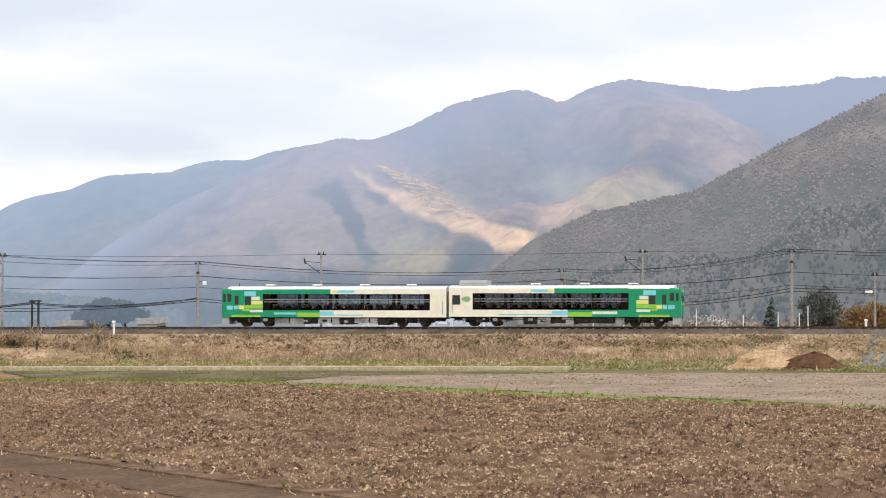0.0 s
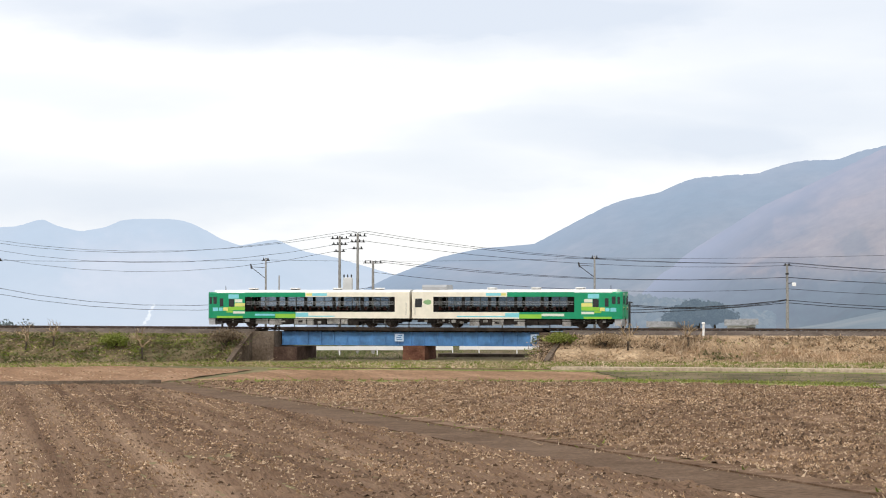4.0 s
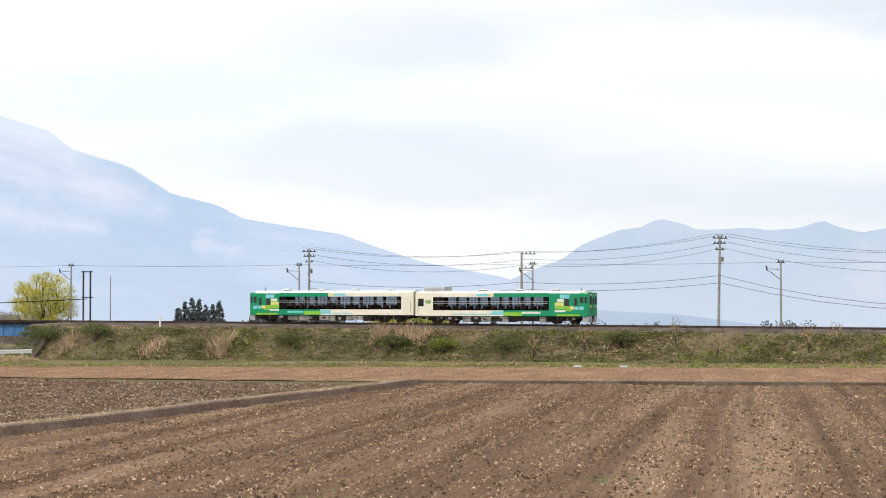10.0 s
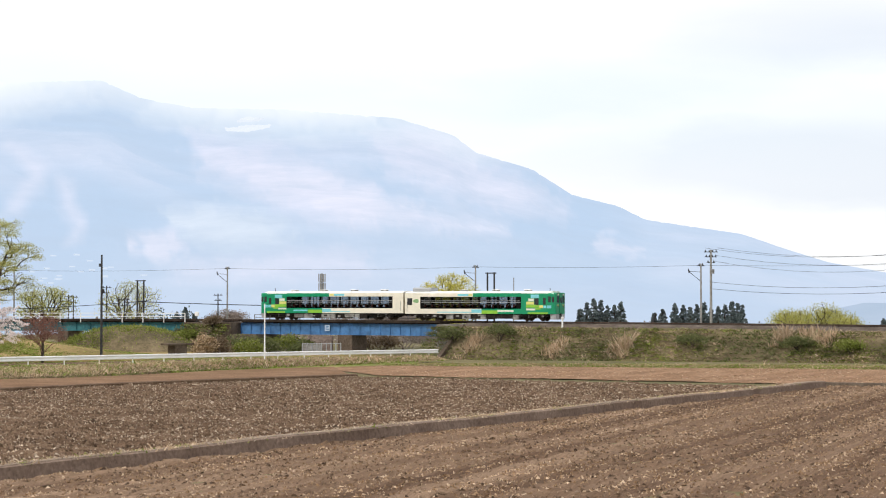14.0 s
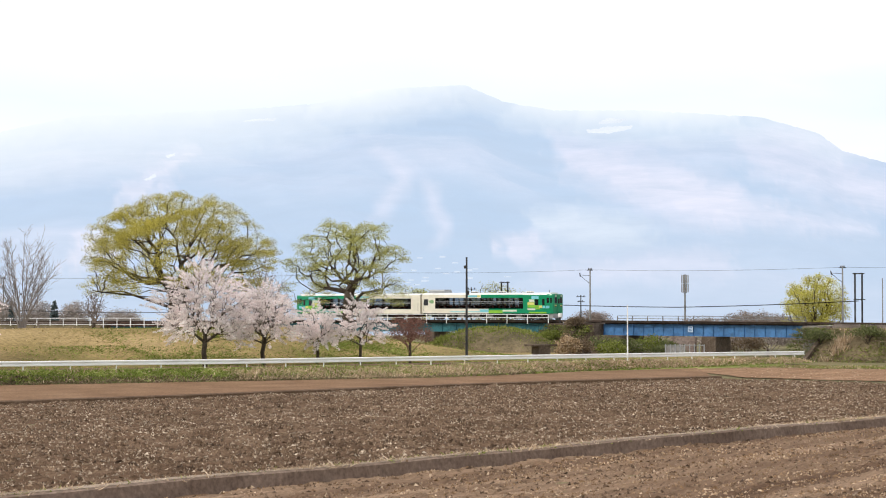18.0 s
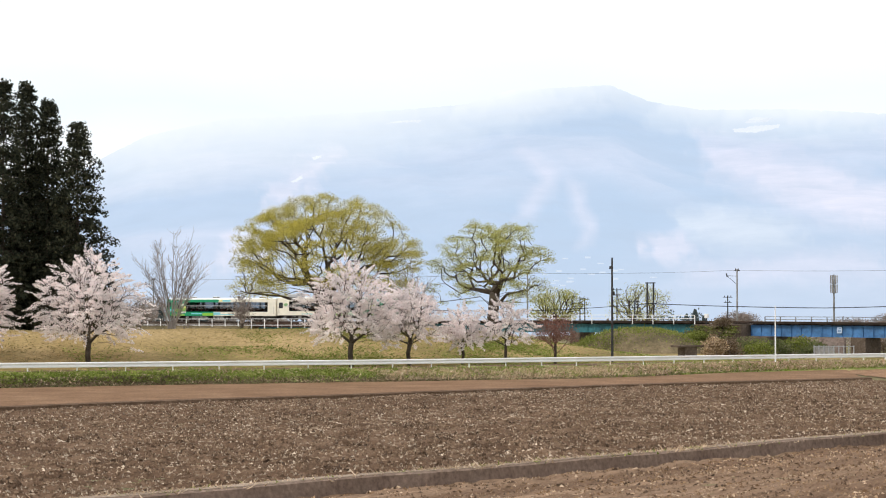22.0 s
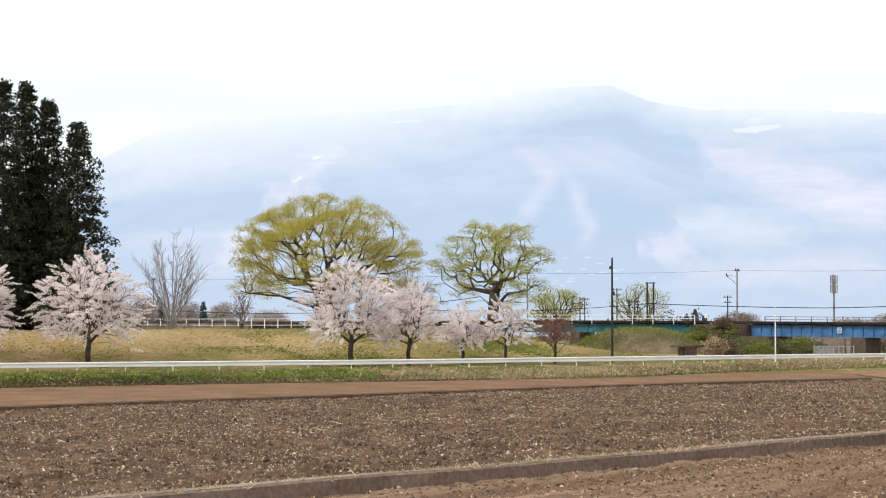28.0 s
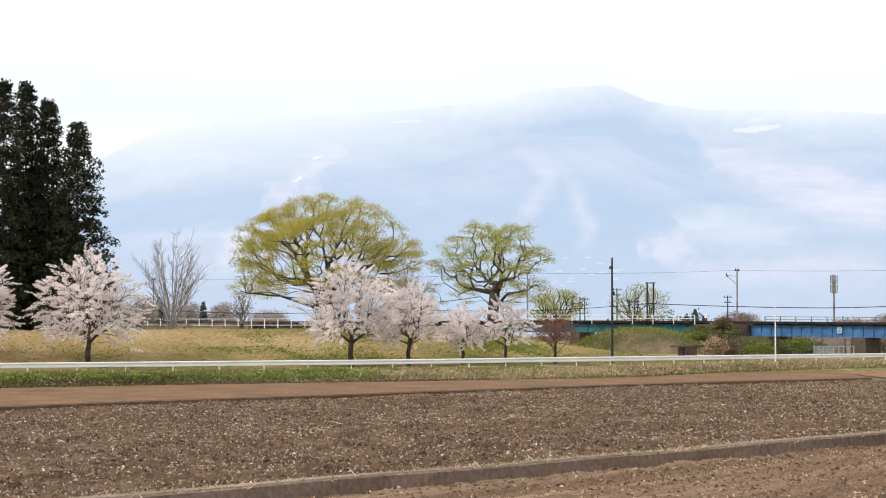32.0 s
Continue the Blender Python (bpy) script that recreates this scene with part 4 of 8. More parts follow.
def slope_patch(owner, surface, name, corners, material, label, step=0.1):
    """A bare, snowy or mown patch that lies on a far slope; corners: (bearing, height in degrees)."""
    a0, a1 = min(c[0] for c in corners), max(c[0] for c in corners)
    e0, e1 = min(c[1] for c in corners), max(c[1] for c in corners)
    ca, ce = np.linspace(a0, a1, max(3, int((a1 - a0) / 0.15) + 2)), np.linspace(e0, e1, max(3, int((e1 - e0) / 0.15) + 2))
    reach = np.array([[math.hypot(*on_slope(surface, a, e)[:2]) for e in ce] for a in ca])
    na, ne = max(4, int((a1 - a0) / step)), max(4, int((e1 - e0) / step))
    A, E = np.meshgrid(np.linspace(a0, a1, na + 1), np.linspace(e0, e1, ne + 1), indexing="ij")
    wave = 0.10 * soft_noise(A * 9 + 950, E * 9 + 950, 2.2, 5) + 0.06 * soft_noise(A * 30 + 90, E * 30 + 920, 1.5, 6)
    fa, fe = (A - a0) / (a1 - a0) * (len(ca) - 1), (E - e0) / (e1 - e0) * (len(ce) - 1)
    ia, ie = np.minimum(fa.astype(int), len(ca) - 2), np.minimum(fe.astype(int), len(ce) - 2)
    fa, fe = fa - ia, fe - ie
    D = (reach[ia, ie] * (1 - fa) + reach[ia + 1, ie] * fa) * (1 - fe) + (reach[ia, ie + 1] * (1 - fa) + reach[ia + 1, ie + 1] * fa) * fe
    size = min(1.0, 0.25 + 0.6 * (e1 - e0))
    A2, E2 = A + wave * size, E + wave * 0.5 * size
    verts = np.stack([-np.sin(np.radians(A2)) * D, np.cos(np.radians(A2)) * D, 6.2 + D * np.tan(np.radians(E2))], -1).reshape(-1, 3)
    ok = inside(A[:-1, :-1] + (a1 - a0) / na / 2, E[:-1, :-1] + (e1 - e0) / ne / 2, corners)
    idx = np.arange(A.size).reshape(A.shape)
    faces = np.stack([idx[:-1, :-1][ok], idx[1:, :-1][ok], idx[1:, 1:][ok], idx[:-1, 1:][ok]], -1)
    if len(faces):
        ob = new(name, raw_mesh(name, verts, faces, material, True))
        ob.parent = owner
        tagged(ob, label)


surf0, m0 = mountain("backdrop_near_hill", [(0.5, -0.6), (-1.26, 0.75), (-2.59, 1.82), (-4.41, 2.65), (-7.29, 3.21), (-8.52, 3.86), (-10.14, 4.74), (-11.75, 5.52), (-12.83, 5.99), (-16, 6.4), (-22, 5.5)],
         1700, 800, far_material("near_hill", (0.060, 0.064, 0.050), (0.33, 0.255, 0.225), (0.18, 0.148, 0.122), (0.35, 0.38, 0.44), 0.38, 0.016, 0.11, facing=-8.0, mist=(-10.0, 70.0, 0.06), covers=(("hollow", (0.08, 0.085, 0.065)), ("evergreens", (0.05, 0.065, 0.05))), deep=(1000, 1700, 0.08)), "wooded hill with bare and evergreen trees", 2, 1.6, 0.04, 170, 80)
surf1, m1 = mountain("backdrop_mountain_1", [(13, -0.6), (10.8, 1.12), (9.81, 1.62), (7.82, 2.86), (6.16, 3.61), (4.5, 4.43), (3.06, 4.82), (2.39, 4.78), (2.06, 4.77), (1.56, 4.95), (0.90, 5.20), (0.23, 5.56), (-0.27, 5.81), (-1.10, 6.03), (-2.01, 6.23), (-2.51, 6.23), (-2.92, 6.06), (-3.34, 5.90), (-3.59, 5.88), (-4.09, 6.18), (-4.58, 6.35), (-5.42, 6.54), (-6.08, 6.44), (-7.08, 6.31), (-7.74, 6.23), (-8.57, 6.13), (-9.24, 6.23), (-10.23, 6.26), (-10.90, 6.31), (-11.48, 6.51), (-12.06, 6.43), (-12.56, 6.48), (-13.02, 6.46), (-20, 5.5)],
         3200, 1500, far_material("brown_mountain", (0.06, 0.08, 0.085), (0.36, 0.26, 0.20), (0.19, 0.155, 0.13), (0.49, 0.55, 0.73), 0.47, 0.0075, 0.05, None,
                                  (("hollow", (0.08, 0.11, 0.12)), ("pale_woods_sun", (0.36, 0.28, 0.22)), ("meadow_sun", (0.42, 0.38, 0.21)), ("evergreens", (0.04, 0.075, 0.08)), ("bare_earth", (0.74, 0.50, 0.30))), (1700, 3100, 0.30), 0.0, None, (0.0, 150.0, 0.04), bite=0.45), "hazy brown wooded mountain with a landslip scar", 9, 1.5, 0.06, 420, 96)
# sunlit brown slope, painted with the pale woods colour
cover(m1, "pale_woods_sun", [(3.72, 4.73), (1.40, 4.90), (0.07, 3.90), (0.40, 2.57), (3.06, 0.91), (6.05, 0.91), (7.54, 1.58), (5.88, 3.07)], 0.9, 0.5, 0.5)
cover(m1, "pale_woods_sun", [(-0.27, 5.40), (-1.26, 5.56), (-1.93, 4.40), (-1.59, 3.40), (-0.60, 3.90)], 0.8, 0.35, 0.4)
cover(m1, "bare_earth", [(2.77, 4.02), (2.06, 3.60), (1.40, 3.32), (0.40, 3.16), (-0.27, 2.82), (-1.43, 2.33), (-2.76, 2.04), (-2.51, 1.58), (-1.76, 1.49), (-1.10, 1.91), (-0.10, 2.16), (0.65, 2.49), (1.56, 2.99), (2.39, 3.60)], 0.18, 0.85, 0.12)
cover(m1, "bare_earth", [(-2.76, 2.66), (-3.59, 3.04), (-4.34, 2.87), (-4.25, 2.41), (-3.42, 2.21), (-2.89, 2.16)], 0.5, 0.42, 0.2)
cover(m1, "pale_woods_sun", [(1.98, 3.99), (1.06, 3.97), (-0.27, 3.24), (-1.59, 2.49), (-0.27, 2.66), (1.06, 3.16)], 0.25, 0.85, 0.08)
cover(m1, "meadow_sun", [(2.14, 1.41), (1.56, 1.99), (0.73, 2.08), (-0.10, 1.58), (0.07, 0.91), (1.73, 0.91)], 0.5, 0.45, 0.3)
# sunlit olive slope right of the scar, painted as grassland
cover(m1, "meadow_sun", [(-2.34, 3.40), (-3.01, 3.90), (-4.25, 3.82), (-5.42, 3.49), (-5.91, 3.82), (-7.16, 3.32), (-7.08, 3.07), (-5.42, 2.74), (-4.25, 2.82), (-3.26, 3.07)], 0.45, 0.5, 0.25)
cover(m1, "evergreens", [(4.05, 3.27), (3.22, 3.60), (2.64, 2.94), (2.26, 2.24), (2.26, 1.74), (1.93, 1.38), (2.14, 1.21), (2.59, 1.71), (2.96, 2.28), (3.31, 2.94)], 0.16, 0.9, 0.14)
cover(m1, "evergreens", [(2.26, 3.32), (1.73, 3.40), (1.50, 2.94), (1.89, 2.81), (2.23, 3.04)], 0.14, 0.75, 0.1)
cover(m1, "evergreens", [(10.03, 1.25), (8.62, 2.28), (7.54, 2.82), (6.41, 3.27), (6.35, 2.94), (7.29, 2.44), (8.04, 1.91), (9.20, 1.08)], 0.4, 0.75, 0.25)
cover(m1, "evergreens", [(5.88, 1.91), (5.22, 2.24), (4.72, 1.74), (5.05, 1.21), (5.71, 1.33)], 0.3, 0.5, 0.25)
cover(m1, "evergreens", [(13.02, 0.58), (9.70, 0.83), (6.05, 0.66), (3.72, 0.91), (1.40, 0.58), (-1.59, 0.91), (-1.93, -0.75), (13.02, -0.75)], 0.5, 0.95, 0.4)
cover(m1, "evergreens", [(-0.27, 1.83), (-1.10, 1.83), (-1.68, 1.33), (-1.43, 0.91), (-0.10, 0.91)], 0.25, 0.7, 0.2)
# cloud shade high on the slope, painted with the evergreen colour
cover(m1, "evergreens", [(-0.10, 4.73), (-0.76, 5.56), (-2.59, 6.06), (-3.42, 5.56), (-1.93, 3.90), (-0.93, 3.40)], 0.9, 0.45, 0.4)
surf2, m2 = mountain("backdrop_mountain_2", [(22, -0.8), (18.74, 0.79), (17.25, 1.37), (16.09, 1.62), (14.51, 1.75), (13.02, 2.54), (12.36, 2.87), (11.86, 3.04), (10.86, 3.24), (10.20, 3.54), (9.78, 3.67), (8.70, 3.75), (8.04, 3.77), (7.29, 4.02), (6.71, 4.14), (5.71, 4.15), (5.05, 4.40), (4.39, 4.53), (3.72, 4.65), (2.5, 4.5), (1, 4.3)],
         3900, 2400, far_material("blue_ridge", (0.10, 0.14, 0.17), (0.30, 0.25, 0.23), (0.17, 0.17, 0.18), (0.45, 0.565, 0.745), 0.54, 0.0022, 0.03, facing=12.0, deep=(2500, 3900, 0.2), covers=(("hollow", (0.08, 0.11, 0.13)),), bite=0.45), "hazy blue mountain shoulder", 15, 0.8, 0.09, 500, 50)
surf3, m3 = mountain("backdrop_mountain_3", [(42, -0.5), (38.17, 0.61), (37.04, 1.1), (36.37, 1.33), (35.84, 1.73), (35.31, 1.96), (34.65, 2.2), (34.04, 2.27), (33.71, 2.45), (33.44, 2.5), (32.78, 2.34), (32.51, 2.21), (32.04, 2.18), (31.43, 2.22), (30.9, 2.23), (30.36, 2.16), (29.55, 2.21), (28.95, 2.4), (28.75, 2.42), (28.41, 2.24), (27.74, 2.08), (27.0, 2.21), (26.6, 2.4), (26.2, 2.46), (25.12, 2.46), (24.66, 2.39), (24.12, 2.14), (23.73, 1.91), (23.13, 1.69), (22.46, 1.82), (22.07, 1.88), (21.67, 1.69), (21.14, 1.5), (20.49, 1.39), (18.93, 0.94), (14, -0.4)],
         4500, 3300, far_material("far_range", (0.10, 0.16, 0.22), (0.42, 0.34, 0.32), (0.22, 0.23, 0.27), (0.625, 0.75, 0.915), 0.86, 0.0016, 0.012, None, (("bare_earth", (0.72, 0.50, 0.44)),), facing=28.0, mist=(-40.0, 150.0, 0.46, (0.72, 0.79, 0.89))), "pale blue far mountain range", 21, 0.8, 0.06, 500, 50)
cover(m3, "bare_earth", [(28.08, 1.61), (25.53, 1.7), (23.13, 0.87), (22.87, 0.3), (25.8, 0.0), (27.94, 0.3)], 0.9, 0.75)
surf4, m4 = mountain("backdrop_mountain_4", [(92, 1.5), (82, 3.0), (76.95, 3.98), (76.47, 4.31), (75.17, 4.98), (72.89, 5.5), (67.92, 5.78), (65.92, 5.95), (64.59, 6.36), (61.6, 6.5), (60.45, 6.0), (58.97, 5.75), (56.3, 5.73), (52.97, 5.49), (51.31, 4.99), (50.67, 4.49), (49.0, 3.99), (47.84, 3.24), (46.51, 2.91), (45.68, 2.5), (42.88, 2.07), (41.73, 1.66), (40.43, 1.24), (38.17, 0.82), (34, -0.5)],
         4600, 2200, far_material("volcano", (0.06, 0.12, 0.22), (0.46, 0.38, 0.40), (0.24, 0.25, 0.30), (0.665, 0.82, 1.04), 0.78, 0.0020, 0.012, "cloud", (("hollow", (0.06, 0.13, 0.22)), ("pale_woods_sun", (0.72, 0.52, 0.50)), ("bare_earth", (0.90, 0.64, 0.58)), ("meadow_sun", (0.60, 0.54, 0.46))), facing=60.0, mist=(-40.0, 170.0, 0.34, (0.62, 0.71, 0.85)), grain=(0.5, 0.5, 2.2)), "pale blue volcano fading into cloud", 33, 0.6, 0.085, 700, 80)
# soft white glow that fades this stretch of crest into the sky
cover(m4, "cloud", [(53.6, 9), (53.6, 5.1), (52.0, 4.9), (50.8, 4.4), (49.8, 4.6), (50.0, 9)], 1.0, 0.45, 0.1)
# cloud and haze on the crest as white glow; ski runs, bare slopes, meadows
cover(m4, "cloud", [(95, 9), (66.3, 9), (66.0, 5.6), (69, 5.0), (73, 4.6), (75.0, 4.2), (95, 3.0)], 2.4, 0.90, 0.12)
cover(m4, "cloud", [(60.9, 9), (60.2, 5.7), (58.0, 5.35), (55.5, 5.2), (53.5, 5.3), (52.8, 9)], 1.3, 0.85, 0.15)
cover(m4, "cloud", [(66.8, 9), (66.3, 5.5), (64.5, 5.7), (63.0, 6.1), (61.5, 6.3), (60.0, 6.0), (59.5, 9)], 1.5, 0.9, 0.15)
cover(m4, "bare_earth", [(64.26, 4.71), (63.76, 4.51), (63.13, 3.96), (63.3, 3.38), (63.84, 2.6), (64.39, 2.52), (64.13, 3.05), (63.71, 3.63), (63.76, 4.08), (64.29, 4.51)], 0.4, 0.5, 0.08)
cover(m4, "bare_earth", [(62.85, 3.67), (62.35, 3.57), (62.3, 2.88), (61.97, 2.38), (62.22, 1.85), (62.57, 1.72), (62.4, 2.3), (62.77, 2.8)], 0.35, 0.5, 0.08)
cover(m4, "bare_earth", [(71.64, 3.57), (70.08, 4.5), (69.66, 4.7), (70.07, 3.96), (70.9, 3.12), (71.64, 2.62)], 0.5, 0.84)
cover(m4, "bare_earth", [(72.79, 2.21), (72.05, 2.21), (71.89, 1.38), (73.2, 1.05)], 0.4, 0.98)
cover(m4, "pale_woods_sun", [(58.89, 4.92), (57.18, 4.73), (53.59, 3.3), (53.6, 2.25), (55.58, 2.59), (57.51, 3.42), (58.73, 4.01)], 0.9, 1.00)
cover(m4, "bare_earth", [(60.62, 2.04), (59.48, 2.17), (59.23, 1.63), (59.8, 1.3), (60.71, 1.47)], 0.4, 0.84)
cover(m4, "meadow_sun", [(59.8, 2.67), (58.33, 2.97), (56.39, 2.51), (56.07, 1.83), (58.01, 1.62), (59.15, 2.01)], 0.5, 0.98)
cover(m4, "pale_woods_sun", [(59.48, 1.22), (55.11, 1.69), (53.68, 1.44), (53.68, 0.87), (59.48, 0.72)], 0.5, 0.84)
cover(m4, "pale_woods_sun", [(53.69, 4.82), (52.03, 5.15), (48.7, 3.32), (48.04, 2.66), (50.36, 2.83), (53.03, 3.82)], 0.8, 0.98)
cover(m4, "bare_earth", [(57.66, 3.97), (55.35, 3.98), (52.69, 3.0), (49.87, 2.33), (49.7, 2.0), (52.36, 2.25), (54.35, 2.49), (56.67, 3.31)], 0.5, 0.70)
cover(m4, "bare_earth", [(47.05, 2.08), (45.9, 1.58), (46.06, 1.33), (46.97, 1.58)], 0.3, 0.70)
M["terrace"] = far_material("pale_terraces", (0.44, 0.32, 0.23), (0.64, 0.48, 0.36), (0.54, 0.40, 0.29), (0.50, 0.55, 0.64), 0.50, 0.006, 0.04)
M["far_snow"] = far_material("far_snow", (0.66, 0.68, 0.72), (0.76, 0.78, 0.80), (0.70, 0.72, 0.75), (0.86, 0.93, 1.03), 0.86)
for k in range(11):
    f = k / 10
    a0, e0 = 1.95 - 1.6 * f, 4.02 - 1.22 * f
    wide = 0.55 + 0.75 * min(1, f * 2.5)
    slope_patch(m1, surf1, "terrace", [(a0, e0 + 0.015), (a0 - wide * 0.5, e0 - 0.05), (a0 - wide, e0 - 0.16 - 0.1 * f), (a0 - wide, e0 - 0.20 - 0.1 * f), (a0 - wide * 0.5, e0 - 0.10), (a0, e0 - 0.03)], M["terrace"], "pale bench cut into the slope", 0.010)
for c in ([(58.06, 5.18), (57.5, 5.24), (56.66, 5.29), (56.73, 5.19), (57.34, 5.05), (57.99, 5.08)], [(57.73, 5.36), (57.42, 5.5), (56.87, 5.48), (57.0, 5.38), (57.5, 5.33)], [(68.2, 5.37), (67.75, 5.47), (67.15, 5.50), (67.2, 5.43), (67.75, 5.41)], [(70.37, 4.38), (70.08, 4.45), (70.08, 4.36), (70.31, 4.30)],
          [(71.03, 3.7), (70.65, 3.87), (70.66, 3.80), (70.93, 3.65)]):
    slope_patch(m4, surf4, "snow_patch", c, M["far_snow"], "small patch of old snow", 0.010)
slope_patch(m3, surf3, "snow_gully", [(25.98, -0.6), (25.90, -0.6), (25.61, -0.05), (25.65, 0.02), (25.82, -0.3)], M["far_snow"], "white snow gully", 0.010)
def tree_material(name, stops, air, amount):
    """Single far trees, each with its own colour, and haze like their slope's mixed in as emission."""
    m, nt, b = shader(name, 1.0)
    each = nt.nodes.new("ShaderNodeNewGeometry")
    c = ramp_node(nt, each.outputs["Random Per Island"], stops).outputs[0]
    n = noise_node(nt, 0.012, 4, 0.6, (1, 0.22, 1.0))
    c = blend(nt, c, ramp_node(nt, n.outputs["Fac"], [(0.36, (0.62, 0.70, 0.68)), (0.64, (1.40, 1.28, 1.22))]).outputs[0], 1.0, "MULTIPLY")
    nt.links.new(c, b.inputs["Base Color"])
    # haze glow over the trees
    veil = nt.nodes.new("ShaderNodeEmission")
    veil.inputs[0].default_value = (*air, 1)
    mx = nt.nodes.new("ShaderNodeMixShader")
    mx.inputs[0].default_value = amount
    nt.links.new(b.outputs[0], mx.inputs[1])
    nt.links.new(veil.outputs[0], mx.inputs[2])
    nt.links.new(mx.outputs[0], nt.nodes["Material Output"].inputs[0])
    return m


def wood(name, label, surface, a0, a1, f0, f1, n, height, material, seed, dense=0.0, broad=(0.26, 0.5)):
    """Many small crowns on a far slope, thick in some places and thin in others."""
    rng = random.Random(seed)
    V, F = [], []
    for k in range(n):
        a, f = rng.uniform(a0, a1), f0 + (f1 - f0) * rng.random() ** 0.8
        if noise.fractal(Vector((a * 1.6, f * 5.0, seed)), 1.0, 2.0, 3) + dense < rng.uniform(-0.6, 0.6):
            continue
        p = surface(a, f)
        e = math.degrees(math.atan2(p.z - 6.2, math.hypot(p.x, p.y)))
        if -2.9 < a < 2.9 and abs(e - (2.85 + 0.42 * a)) < 0.55:
            continue
        h = height * rng.uniform(0.55, 1.25)
        w = h * rng.uniform(*broad)
        t, i = rng.uniform(0, 1.5), len(V)
        V.append((p.x, p.y, p.z + h))
        for j in range(4):
            q = t + j * math.pi / 2
            V.append((p.x + w * math.cos(q), p.y + w * math.sin(q), p.z + h * rng.uniform(0.5, 0.85)))
        V.append((p.x, p.y, p.z - 1.0))
        for j in range(4):
            F += [(i, i + 1 + j, i + 1 + (j + 1) % 4), (i + 5, i + 1 + (j + 1) % 4, i + 1 + j)]
    tagged(new(name, raw_mesh(name, V, F, material, True)), label, kind="stuff")


cover(m0, "evergreens", [(0.5, -1), (-1.9, 0.8), (-3.6, 1.75), (-5.2, 2.6), (-7.2, 3.1), (-8.6, 3.8), (-10.2, 4.1), (-13, 4.3), (-20, 4.4), (-20, -2)], 1.0, 0.7, 0.6)
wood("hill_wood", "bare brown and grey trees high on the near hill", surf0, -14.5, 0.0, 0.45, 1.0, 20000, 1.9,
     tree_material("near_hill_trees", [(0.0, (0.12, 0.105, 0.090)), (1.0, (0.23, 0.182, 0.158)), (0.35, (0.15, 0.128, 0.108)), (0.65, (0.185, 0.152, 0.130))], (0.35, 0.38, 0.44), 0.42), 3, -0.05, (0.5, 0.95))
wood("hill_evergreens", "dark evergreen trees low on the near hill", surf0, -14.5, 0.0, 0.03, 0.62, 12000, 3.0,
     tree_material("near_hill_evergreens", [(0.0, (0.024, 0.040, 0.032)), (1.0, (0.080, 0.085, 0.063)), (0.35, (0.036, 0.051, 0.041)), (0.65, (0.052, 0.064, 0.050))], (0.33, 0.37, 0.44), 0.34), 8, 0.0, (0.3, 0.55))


def far_town():
    """A scatter of tiny pale houses at the volcano's foot."""
    g, rng = Geo(), random.Random(12)
    for k in range(46):
        a, e = (rng.gauss(62.6, 0.9), rng.uniform(0.25, 1.5)) if k < 30 else (rng.gauss(71.6, 0.7), rng.uniform(0.4, 1.3))
        p = on_slope(surf4, a, e)
        w, h = rng.uniform(2, 5), rng.uniform(1.5, 3)
        g.box(p.x - w / 2, p.x + w / 2, p.y - 4, p.y + 4, p.z, p.z + h)
    # walls are mostly haze colour, mixed in as glow
    tagged(new("far_town", g.mesh("far_town", far_material("hazy_far_walls", (0.5, 0.48, 0.46), (0.85, 0.83, 0.8), (0.7, 0.68, 0.66), (0.72, 0.83, 0.98), 0.90, 0.02, 0.2))), "scatter of tiny pale houses at the volcano's foot", kind="stuff")


far_town()
surf5, m5 = mountain("backdrop_forest_hill", [(20.4, -0.9), (19.2, -0.35), (17.8, -0.08), (16, 0.05), (13, 0.05), (10, -0.15), (7.5, -0.6)], 1300, 900,
         far_material("hazy_forest", (0.03, 0.05, 0.05), (0.12, 0.13, 0.12), (0.06, 0.08, 0.075), (0.46, 0.56, 0.70), 0.52, 0.01, 0.08), "low dark forested hill in haze", 51, 0.6, 0.06, 90, 24, -12.0)
mountain("backdrop_low_hill", [(42.06, -0.53), (41.4, -0.33), (40.41, -0.13), (39.42, 0.08), (38.12, 0.05), (36.66, -0.05), (35.05, -0.18), (33.17, -0.27), (28.0, -0.9)], 2600, 1900,
         far_material("hazy_low_hill", (0.05, 0.08, 0.10), (0.20, 0.20, 0.20), (0.11, 0.13, 0.14), (0.57, 0.70, 0.89), 0.80, 0.006, 0.05, facing=36.0), "low blue hill in haze at the volcano's foot", 57, 0.5, 0.06, 200, 24, -40.0)
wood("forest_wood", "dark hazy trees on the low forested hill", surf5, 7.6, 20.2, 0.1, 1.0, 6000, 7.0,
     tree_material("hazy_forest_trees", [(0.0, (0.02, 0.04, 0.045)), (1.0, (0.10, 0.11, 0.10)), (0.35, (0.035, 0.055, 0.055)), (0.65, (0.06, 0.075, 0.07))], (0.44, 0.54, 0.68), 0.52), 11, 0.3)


# ---- the train: two diesel railcars ----
def train_s(t):
    """Where the train's nose stands along the line."""
    u = t / 10
    return 19.55 + 15.29 * t - 7.26 * u * u + 0.29 * u ** 3 + 0.8 * math.exp(-t / 8) + 0.22 * math.exp(-((t - 10) / 5) ** 2) - 0.6 * math.exp(-((t - 23.5) / 3.5) ** 2)


